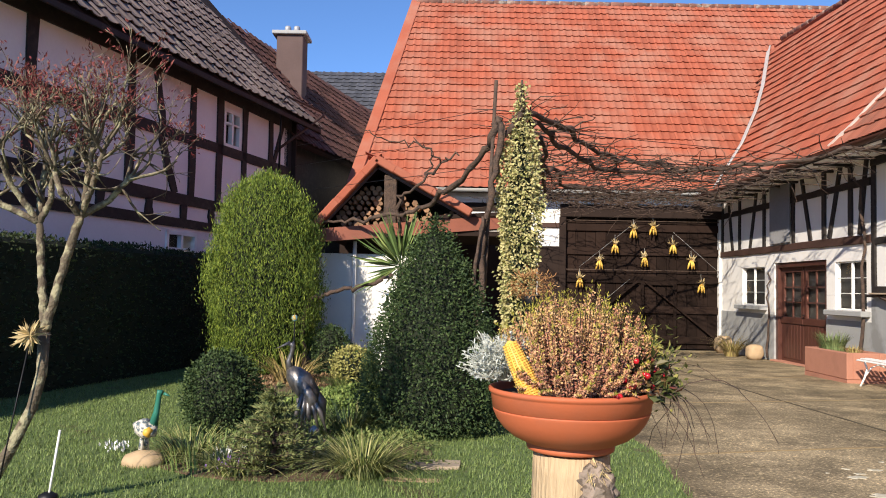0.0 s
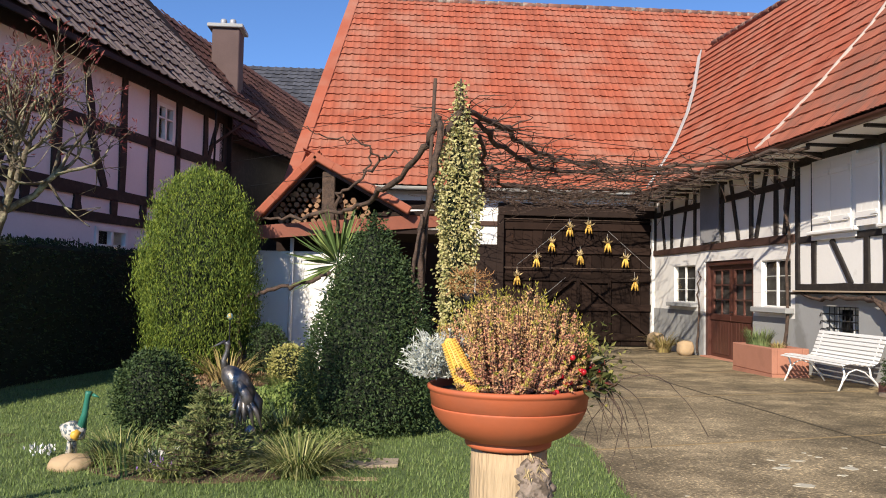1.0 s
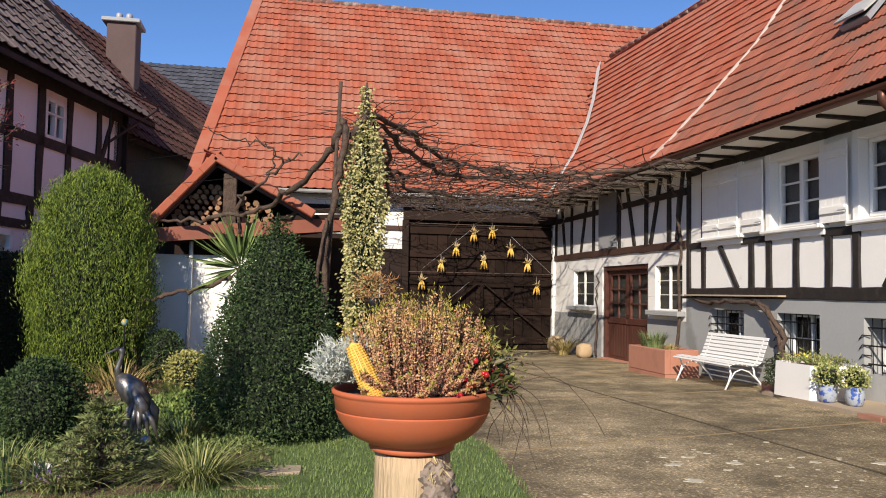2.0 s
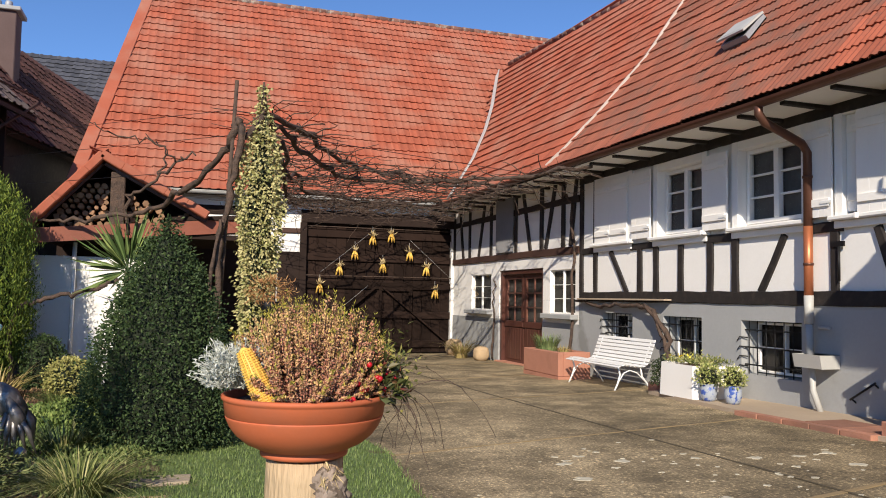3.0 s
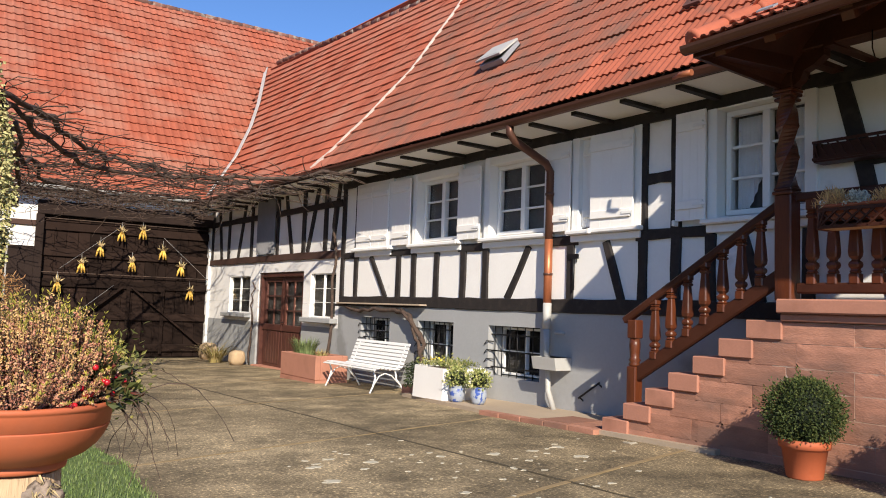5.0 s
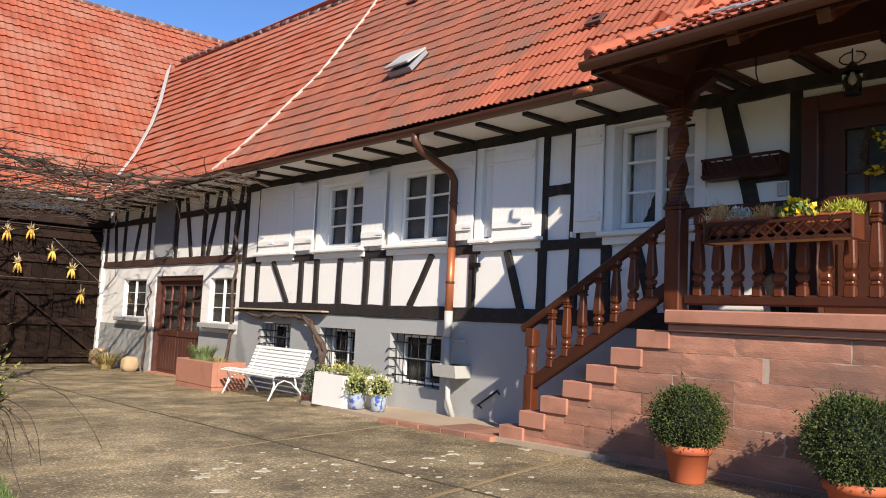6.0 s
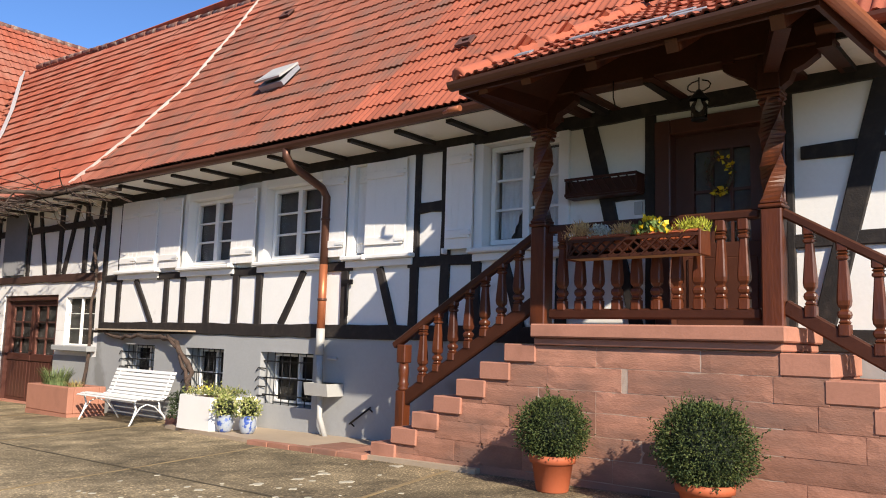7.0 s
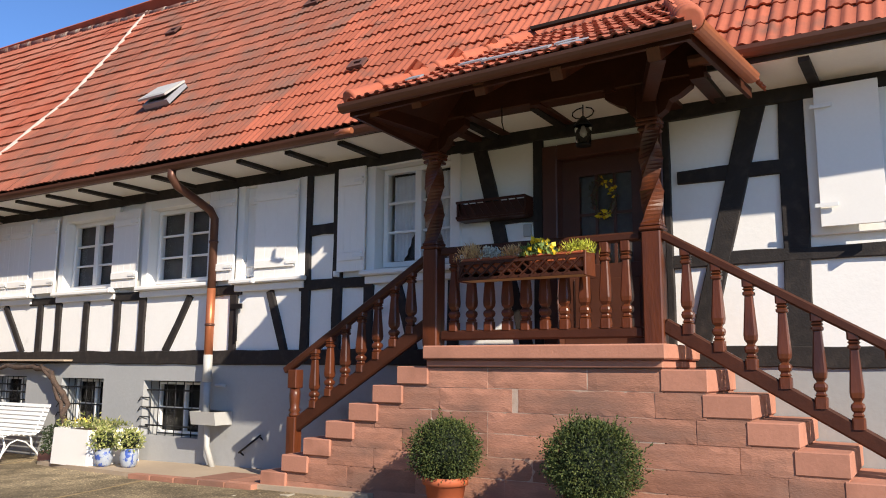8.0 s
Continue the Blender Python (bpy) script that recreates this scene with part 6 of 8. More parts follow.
bronze = mat("dark_patinated_bronze", (0.20, 0.185, 0.175), 0.4, 0.5, 18, 60, 0.3, metal=0.7, spot=(0.42, 0.40, 0.38), spot_at=0.66, spot_scale=14)
hx, hy = -1.10, 6.15
hz = ground_z(hx, hy)
statue("heron_statue", "dark metal heron standing in the flower bed", [
    ([(hx - 0.02, hy, hz), (hx - 0.02, hy, hz + 0.34)], 0.012), ([(hx + 0.04, hy, hz), (hx + 0.04, hy, hz + 0.34)], 0.012),
    ([(hx + 0.10, hy, hz + 0.26), (hx + 0.07, hy, hz + 0.37), (hx + 0.0, hy, hz + 0.47), (hx - 0.06, hy, hz + 0.53), (hx - 0.09, hy, hz + 0.57)], [0.03, 0.085, 0.095, 0.07, 0.03]),
    ([(hx - 0.08, hy, hz + 0.54), (hx - 0.10, hy, hz + 0.62), (hx - 0.075, hy, hz + 0.69), (hx - 0.07, hy, hz + 0.74), (hx - 0.085, hy, hz + 0.76)], [0.035, 0.022, 0.017, 0.022, 0.026]),
    ([(hx - 0.09, hy, hz + 0.765), (hx - 0.20, hy, hz + 0.715)], [0.014, 0.002]),
    ([(hx + 0.02, hy - 0.06, hz + 0.48), (hx + 0.10, hy - 0.07, hz + 0.34), (hx + 0.12, hy - 0.05, hz + 0.2)], [0.03, 0.05, 0.012]),
    *[([(hx + 0.03 + 0.02 * k, hy - 0.08, hz + 0.38 - 0.01 * k), (hx - 0.01 + 0.045 * k, hy - 0.09, hz + 0.25), (hx - 0.04 + 0.065 * k, hy - 0.08, hz + 0.10 + 0.02 * (k % 2))], [0.016, 0.02, 0.004]) for k in range(5)],
    ([(hx + 0.04, hy + 0.05, hz + 0.46), (hx + 0.15, hy + 0.05, hz + 0.3), (hx + 0.18, hy + 0.03, hz + 0.16)], [0.03, 0.05, 0.01])], bronze, "statue")
gx_, gy_ = -1.93, 5.2
gz_ = ground_z(gx_, gy_) + 0.09
goose_m = mat("painted_goose", (0.10, 0.13, 0.15), 0.5, 0.5, 14, 50, 0.2, spot=(0.62, 0.58, 0.50), spot_at=0.48, spot_scale=40, soft=0.1)
green_m = mat("green_painted_metal", (0.03, 0.17, 0.12), 0.35, 0.25, 8, 50, 0.1)
bm = bmesh.new()
add_tube(bm, [(gx_ - 0.10, gy_, gz_ + 0.23), (gx_ - 0.05, gy_, gz_ + 0.21), (gx_ + 0.0, gy_, gz_ + 0.19), (gx_ + 0.05, gy_, gz_ + 0.19), (gx_ + 0.075, gy_, gz_ + 0.23)], [0.012, 0.065, 0.085, 0.07, 0.03], 12)
add_tube(bm, [(gx_ - 0.02, gy_ - 0.02, gz_ + 0.0), (gx_ - 0.02, gy_ - 0.02, gz_ + 0.14)], [0.03, 0.012], 6)
add_tube(bm, [(gx_ + 0.0, gy_ + 0.03, gz_), (gx_, gy_ + 0.03, gz_ + 0.14)], [0.03, 0.012], 6)
k0 = len(bm.faces)
add_tube(bm, [(gx_ + 0.06, gy_, gz_ + 0.21), (gx_ + 0.085, gy_, gz_ + 0.33), (gx_ + 0.10, gy_, gz_ + 0.45), (gx_ + 0.105, gy_, gz_ + 0.485), (gx_ + 0.13, gy_, gz_ + 0.48)], [0.04, 0.025, 0.021, 0.028, 0.022], 10)
add_tube(bm, [(gx_ + 0.14, gy_, gz_ + 0.475), (gx_ + 0.19, gy_, gz_ + 0.455)], [0.014, 0.005], 8)
bm.faces.ensure_lookup_table()
for f in bm.faces[k0:]:
    f.material_index = 1
k0 = len(bm.faces)
add_tube(bm, [(gx_ - 0.005, gy_ - 0.05, gz_ + 0.17), (gx_ + 0.03, gy_ - 0.055, gz_ + 0.165), (gx_ + 0.06, gy_ - 0.04, gz_ + 0.2)], [0.02, 0.045, 0.025], 10)
bm.faces.ensure_lookup_table()
for f in bm.faces[k0:]:
    f.material_index = 2
bmesh.ops.transform(bm, matrix=Matrix.Translation((gx_, gy_, gz_)) @ Matrix.Scale(0.8, 4) @ Matrix.Translation((-gx_, -gy_, -gz_)), verts=bm.verts[:])
tagged(part("goose_statue", bm, [goose_m, green_m, mat("yellow_painted_breast", (0.62, 0.36, 0.05), 0.5, 0.4, 20, 60, 0.2)]), "painted goose figure with a green neck on a stone", "statue")
st = bmesh.new()
bmesh.ops.create_icosphere(st, subdivisions=3, radius=1)
for v in st.verts:
    v.co = Vector((v.co.x * 0.135, v.co.y * 0.11, v.co.z * 0.07)) * (1 + 0.12 * noise.noise(v.co * 2))
    v.co += Vector((gx_ + 0.0, gy_ - 0.02, gz_ - 0.05))
tagged(part("field_stone", st, M["stone_pale"], None, "", True), "smooth pale stone lying on the lawn", "stone")
sb = sheet("stepping_slab", [(-0.24, 5.2), (0.11, 5.22), (0.12, 5.42), (-0.22, 5.44)], 0.035, M["pale"], "flat pale stepping stone in the grass", 0.05)
sb["category"] = "slab"
sheet("stepping_slab", [(-0.36, 4.86), (-0.02, 4.84), (-0.01, 4.93), (-0.34, 4.96)], 0.016, M["stone_pale"], "pale flat stone sunk into the lawn", 0.03)
# solar stick light, glass ball stick, wire stake flower
sl_ = thing("garden_stick_light", "small metal garden light on a stick", "lamp")
part("stick", tube([(-0.845, 5.25, 0.25), (-0.845, 5.25, 0.42)], 0.008), M["metal_white"], sl_)
part("head", lathe([(0.02, 0), (0.03, 0.03), (0.022, 0.06), (0.04, 0.065), (0.035, 0.1), (0.01, 0.12)], Matrix.Translation((-0.845, 5.25, 0.42)), 12), mat("brushed_steel", (0.35, 0.35, 0.35), 0.35, 0.3, 20, 60, 0.1, metal=0.9), sl_)
gb_ = thing("glass_ball_stake", "coloured mosaic glass ball on a thin stake", "ornament")
part("stake", tube([(-1.17, 6.2, 0.25), (-1.17, 6.2, 1.17)], 0.006), M["iron"], gb_)
part("ball", lathe([(0.004, -0.026), (0.019, -0.019), (0.026, 0), (0.019, 0.019), (0.004, 0.026)], Matrix.Translation((-1.17, 6.2, 1.2)), 12), mat("mosaic_glass", (0.25, 0.5, 0.5), 0.2, 0.6, 40, 90, 0.1, spot=(0.6, 0.4, 0.1), spot_at=0.5, spot_scale=40), gb_)
sf = thing("straw_star", "pale straw star hung on a thin wire by the tree", "ornament")
rs = np.random.RandomState(2)
c = np.array([-2.01, 3.86, 1.19])
dirs = rs.normal(0, 1, (60, 3)) * np.array([1, 0.4, 1])
leaf_cloud("star", np.repeat(c[None], 60, 0), dirs, 0.085, 0.02, L_["husk"], sf, "", 3, spread=0.2)
part("wire", tube([(-2.01, 3.86, 1.16), (-2.16, 3.86, 0.30)], 0.004, 5), M["iron"], sf)
pk = thing("pump_stake", "thin pale stake standing in the lawn", "stake")
part("rod", tube([(-1.9, 3.85, 0.28), (-1.84, 3.85, 0.74)], 0.006, 6), M["metal_white"], pk)
part("foot", lathe([(0.02, 0), (0.045, 0.01), (0.045, 0.03), (0.02, 0.045)], Matrix.Translation((-1.885, 3.85, 0.4)), 10), M["iron"], pk)

# crocus flowers
for i, (x, y) in enumerate(((-1.35, 5.05), (-1.4, 5.35), (-2.25, 5.55))):
    t = thing("crocus_clump", "clump of small pale crocus flowers", "flower")
    rs = np.random.RandomState(60 + i)
    p = np.stack([x + rs.normal(0, 0.05, 40), y + rs.normal(0, 0.05, 40), ground_z(x, y) + 0.03 + rs.uniform(0, 0.05, 40)], 1)
    leaf_cloud("bloom", p, np.tile([0, 0, 1.0], (40, 1)), 0.04, 0.02, L_["violet"] if i == 0 else L_["whitep"], t, "", i, spread=0.3)

# bare tree
tr = thing("bare_tree", "bare pollarded tree with mottled bark and red buds", "tree")
rng = random.Random(77)
twigs, buds = bmesh.new(), []


def grow(p, d, L, r, depth):
    pts, rad = [p], [r]
    q, dd_ = Vector(p), Vector(d).normalized()
    k = 4
    for i in range(k):
        dd_ = (dd_ + Vector((rng.gauss(0, 0.24), rng.gauss(0, 0.24), rng.gauss(0.05, 0.17)))).normalized()
        q = q + dd_ * (L / k)
        pts.append(q.copy())
        rad.append(max(0.0016, r * (1 - 0.4 * (i + 1) / k)))
    add_tube(twigs, pts, rad, 7 if depth < 2 else 4)
    if depth >= 5:
        buds.append((pts[-1], dd_))
        buds.append((pts[-2], dd_))
        return
    n = rng.choice((2, 3, 3)) if depth < 4 else rng.choice((1, 2))
    for i in range(n):
        s = rng.uniform(0.45, 1.0)
        j = min(k, max(1, int(s * k + 0.5)))
        nd = (dd_ + Vector((rng.gauss(0, 0.5), rng.gauss(0, 0.45), rng.gauss(0.25, 0.3)))).normalized()
        grow(pts[j], nd, L * rng.uniform(0.58, 0.82), rad[j] * rng.uniform(0.62, 0.84), depth + 1)


T0 = Vector((-2.30, 3.95, ground_z(-2.3, 4)))
fk = Vector((-1.985, 3.95, 1.20))
trunk = tube([T0, (-2.20, 3.95, 0.50), (-2.13, 3.95, 0.62), (-2.03, 3.95, 0.83), (-1.99, 3.95, 1.0), fk], [0.042, 0.036, 0.030, 0.026, 0.026, 0.028], 10)
part("trunk", trunk, M["bark_pale"], tr, "leaning mottled trunk")


def limb(pts, r0, r1, shoots):
    """A gnarled limb, knobbly where it was cut back, with shoots springing from its end."""
    n_ = 10
    pts = [Vector(p) for p in pts]
    line = []
    for i in range(len(pts) - 1):
        for k in range(n_):
            line.append(pts[i].lerp(pts[i + 1], k / n_))
    line.append(pts[-1])
    line = [p + Vector((rng.gauss(0, 0.0018), rng.gauss(0, 0.0018), 0)) for p in line]
    rad = [(r0 + (r1 - r0) * i / (len(line) - 1)) * rng.uniform(0.95, 1.06) for i in range(len(line))]
    add_tube(twigs, line, rad, 8)
    for d, L, r in shoots:
        grow(line[-1 - rng.randrange(4)], d, L, r, 2)


la, lb = Vector((-2.06, 4.0, 1.75)), Vector((-1.83, 3.95, 1.78))
limb([fk, (-2.02, 3.97, 1.45), la], 0.021, 0.018, [])
limb([fk, (-1.92, 3.95, 1.47), lb], 0.023, 0.022, [])
for o, targets in ((la, ((-2.32, 3.9, 1.95), (-2.09, 4.1, 2.08), (-1.98, 3.95, 2.0), (-2.2, 3.8, 2.12))),
                   (lb, ((-1.86, 4.05, 2.08), (-1.76, 3.9, 2.12), (-1.62, 4.0, 1.97), (-1.68, 3.85, 2.1), (-1.93, 3.85, 2.02)))):
    for q in targets:
        q = Vector(q)
        d = (q - o).normalized()
        limb([o, o.lerp(q, 0.5) + Vector((rng.gauss(0, 0.03), rng.gauss(0, 0.03), -0.015)), q], 0.018, 0.013,
             [(d + Vector((rng.gauss(0, 0.6), rng.gauss(0, 0.5), rng.gauss(0.25, 0.3))), rng.uniform(0.2, 0.32), 0.0105) for k in range(4)])
        for k in range(2):
            grow(o.lerp(q, rng.uniform(0.3, 0.9)), Vector((rng.gauss(0, 0.8), rng.gauss(0, 0.5), rng.gauss(0.2, 0.5))), 0.2, 0.008, 3)
part("branchwork", twigs, M["bark_pale"], tr)["kind"] = "stuff"
rs = np.random.RandomState(5)
bp, bd = [], []
for p, d in buds:
    if p.z > 2.1:
        for k in range(4):
            bp.append(p + Vector(rs.normal(0, 0.018, 3)))
            bd.append(d)
leaf_cloud("bud_mass", bp, bd, 0.03, 0.009, L_["red_twig"], tr, "", 6, spread=0.5)

# palm lily by the white wall
yu = thing("palm_lily", "green palm lily with long pointed leaves", "plant")
part("stem", tube([(-0.66, 11.3, 0.15), (-0.64, 11.3, 1.75)], [0.06, 0.05], 8), M["bark"], yu)
rs = np.random.RandomState(12)
n = 90
a = rs.uniform(0, math.tau, n)
el = rs.uniform(-0.5, 1.4, n)
dirs = np.stack([np.cos(a) * np.cos(el), np.sin(a) * np.cos(el), np.sin(el)], 1)
leaf_cloud("leaf_rosette", np.tile([-0.64, 11.3, 1.75], (n, 1)) + dirs * 0.05, dirs, 0.75, 0.055, L_["yucca"], yu, "", 13, spread=0.1)
# firewood in the shed gable
fw = tagged(new("firewood_stack"), "stack of split firewood under the shed gable", "firewood")
rng = random.Random(9)
wood_end = mat("split_wood_end", (0.27, 0.155, 0.09), 0.85, 0.3, 20, 60, 0.3, obj=0.25)
for i in range(14):
    for j in range(9):
        x = -1.66 + i * 0.1 + (0.05 if j % 2 else 0) + rng.uniform(-0.015, 0.015)
        z = 2.35 + j * 0.078 + rng.uniform(-0.01, 0.01)
        if z < 3.2 - abs(x + 1.07) * 0.95 and not -0.98 < x < -0.74:
            r = rng.uniform(0.03, 0.052)
            m = Matrix.Translation((x, 12.25 + rng.uniform(-0.05, 0.05), z)) @ Matrix.Rotation(math.pi / 2, 4, "X") @ Matrix.Rotation(rng.uniform(0, 6), 4, "Z")
            part("log", lathe([(r, -0.3), (r * 0.96, 0.02)], m, rng.choice((4, 5, 6, 8))), wood_end, fw)
            if z < 2.4 and x > -0.7:
                continue
for i in range(22):
    x = rng.uniform(-0.6, 0.25)
    z = 2.42 + rng.uniform(0, 0.42) * (1 - (x + 0.6) / 1.2)
    part("log", lathe([(0.05, -0.3), (0.048, 0.02)], Matrix.Translation((x, 12.2 + rng.uniform(0, 0.1), z)) @ Matrix.Rotation(math.pi / 2, 4, "X"), 6), wood_end, fw)

# ---- planted bowl on the stump ----
PC = Vector((0.40, 2.5, 0))
stp = thing("stump", "bare pale tree stump carrying the bowl", "stump")
bm = bmesh.new()
rings = []
for i in range(12):
    z = 0.30 + 0.655 * i / 11
    rings.append([bm.verts.new((PC.x + (0.118 + 0.012 * (1 - i / 11)) * (1 + 0.05 * math.sin(3 * a + 0.4) + 0.03 * noise.noise(Vector((a, z * 2, 1)))) * math.cos(a), PC.y + (0.118 + 0.012 * (1 - i / 11)) * (1 + 0.05 * math.sin(3 * a + 0.4)) * math.sin(a), z)) for a in [k * math.tau / 28 for k in range(28)]])
for r0, r1 in zip(rings, rings[1:]):
    for k in range(28):
        bm.faces.new((r0[k], r0[(k + 1) % 28], r1[(k + 1) % 28], r1[k])).smooth = True
bm.faces.new(rings[-1])
part("log", bm, M["stump"], stp)
kn = bmesh.new()
bmesh.ops.create_icosphere(kn, subdivisions=4, radius=1)
for v in kn.verts:
    q = v.co.copy()
    v.co = Vector((q.x * 0.058, q.y * 0.035, q.z * 0.075)) * (1 + 0.45 * noise.noise(q * 3.2) + 0.25 * noise.noise(q * 8))
    v.co += PC + Vector((0.055, -0.105, 0.86))
part("bark_knot", kn, mat("grey_bark_knot", (0.27, 0.21, 0.17), 0.95, 0.4, 25, 90, 0.8, spot=(0.12, 0.09, 0.07), spot_at=0.55, spot_scale=30), stp, "rough grey bark knot", True)
rs = np.random.RandomState(4)
leaf_cloud("bark_fringe", np.array(PC + Vector((0.05, -0.13, 0.92))) + rs.normal(0, 0.012, (26, 3)), np.tile([0.3, -0.3, -0.9], (26, 1)), 0.05, 0.005, L_["husk"], stp, "", 5, spread=0.8)
bowl = thing("planted_bowl", "wide terracotta bowl with a ribbed rim", "flower bowl")
prof = [(0.0, 0.962), (0.126, 0.962), (0.134, 0.966), (0.136, 0.976), (0.130, 0.983), (0.146, 0.989), (0.182, 1.006), (0.211, 1.030), (0.230, 1.056), (0.240, 1.078), (0.2425, 1.085), (0.2428, 1.087), (0.2395, 1.0885), (0.2395, 1.0905), (0.2440, 1.092), (0.249, 1.132), (0.252, 1.137), (0.256, 1.140), (0.2575, 1.146), (0.255, 1.152), (0.249, 1.154), (0.243, 1.150), (0.238, 1.10), (0.0, 1.09)]
part("bowl", lathe(prof, Matrix.Translation((PC.x - 0.004, PC.y, 0)), 72), M["terracotta"], bowl, "smooth terracotta bowl")
part("earth", lathe([(0.0, 1.128), (0.238, 1.128), (0.239, 1.12)], Matrix.Translation((PC.x, PC.y, 0)), 32), M["soil"], bowl)
# heather spikes
he = thing("heather", "dense heather with dry pink and cream flower spikes", "plant")
rng = random.Random(15)
stems = bmesh.new()
sets = {"pink": ([], []), "cream": ([], []), "green": ([], [])}
for i in range(300):
    a = rng.uniform(0, math.tau)
    q = math.sqrt(rng.random())
    x0, y0 = PC.x + 0.015 + 0.155 * q * math.cos(a), PC.y + 0.15 * q * math.sin(a)
    lean = 0.085 * q + 0.015
    dx, dy = math.cos(a) * lean + rng.gauss(0, 0.02), math.sin(a) * lean * 0.8 + rng.gauss(0, 0.02)
    h = (0.315 - 0.15 * q * q) * rng.uniform(0.78, 1.06)
    if i >= 250:         # low spikes that lean out over the rim
        a = rng.uniform(-2.5, -0.35)
        x0, y0 = PC.x + 0.17 * math.cos(a), PC.y + 0.19 * math.sin(a)
        dx, dy, h = 0.07 * math.cos(a), 0.075 * math.sin(a), rng.uniform(0.02, 0.12)
    p0, p1 = Vector((x0, y0, 1.135 if i >= 250 else 1.12)), Vector((x0 + dx, y0 + dy, 1.135 + h))
    mid = p0.lerp(p1, 0.5) + Vector((dx * 0.12, dy * 0.12, 0.01))
    add_tube(stems, [p0, mid, p1], [0.0022, 0.0018, 0.0012], 3, False)
    tone = "pink" if i >= 250 or rng.random() < 0.42 + 0.4 * (1 if math.cos(a + 0.6) > 0 else 0) * q else "cream"
    for k in range(150):
        f = rng.uniform(0.12, 0.96)
        c = (p0.lerp(mid, f * 2) if f < 0.5 else mid.lerp(p1, f * 2 - 1)) + Vector((rng.gauss(0, 0.0038), rng.gauss(0, 0.0038), 0))
        t_ = "pink" if rng.random() < (0.85 - 0.95 * f if tone == "cream" else 1.05 - 0.6 * f) else "cream"
        sets[t_][0].append(c)
        sets[t_][1].append((rng.gauss(0, 0.8), rng.gauss(0, 0.8), rng.gauss(0.9, 0.5)))
    for k in range(9):
        f = rng.uniform(0.92, 1.06)
        sets["green"][0].append(mid.lerp(p1, f * 2 - 1))
        sets["green"][1].append((rng.gauss(0, 0.5), rng.gauss(0, 0.5), 1))
part("stem_mass", stems, M["bark"], he)["kind"] = "stuff"
for key, mt, ln, wd in (("pink", L_["heath_pink"], 0.009, 0.006), ("cream", L_["heath_cream"], 0.009, 0.006), ("green", L_["heath_green"], 0.014, 0.003)):
    leaf_cloud("bloom" if key != "green" else "tip_growth", sets[key][0], sets[key][1], ln, wd, mt, he, "", 17, spread=0.4)
# yellow-green conifer sprigs behind the heather
sg = thing("green_sprigs", "dark green evergreen sprigs rising behind the heather", "plant")
pos, dr = [], []
for i in range(22):
    a = rng.uniform(-0.6, 3.6)
    p0 = PC + Vector((rng.uniform(-0.06, 0.2), rng.uniform(0.02, 0.16), 1.12))
    p1 = p0 + Vector((0.10 * math.cos(a) + 0.04, 0.03, rng.uniform(0.14, 0.29)))
    for k in range(60):
        f = rng.uniform(0.25, 1)
        pos.append(p0.lerp(p1, f) + Vector((rng.gauss(0, 0.004), rng.gauss(0, 0.004), 0)))
        dr.append((p1 - p0).normalized() + Vector((rng.gauss(0, 0.8), rng.gauss(0, 0.8), rng.gauss(0, 0.4))))
leaf_cloud("foliage", pos, dr, 0.02, 0.008, leaf_mat("dark_evergreen_leaf", (0.08, 0.12, 0.035), (0.24, 0.24, 0.06)), sg, "", 18, spread=0.3)
# silver cushion bush
sv = thing("silver_bush", "silvery white cushion bush at the bowl edge", "plant")
sbm = bmesh.new()
rng = random.Random(19)
spos, sdr = [], []
for i in range(260):
    d = Vector((rng.gauss(-0.22, 0.5), rng.gauss(-0.1, 0.5), rng.uniform(0.15, 1.15))).normalized()
    L = rng.uniform(0.08, 0.175)
    p0 = PC + Vector((-0.205, 0.03, 1.165))
    p1 = p0 + d * L
    add_tube(sbm, [p0, p0.lerp(p1, 0.5) + Vector((rng.gauss(0, 0.006), rng.gauss(0, 0.006), 0)), p1], [0.0016, 0.0016, 0.0012], 3, False)
    for k in range(16):
        f = rng.uniform(0.45, 1.0)
        spos.append(p0.lerp(p1, f))
        sdr.append(d + Vector((rng.gauss(0, 0.9), rng.gauss(0, 0.9), rng.gauss(0, 0.9))))
part("twig_mass", sbm, L_["silver"], sv)["kind"] = "stuff"
leaf_cloud("scale_cover", spos, sdr, 0.018, 0.005, L_["silver"], sv, "", 20, spread=0.3)
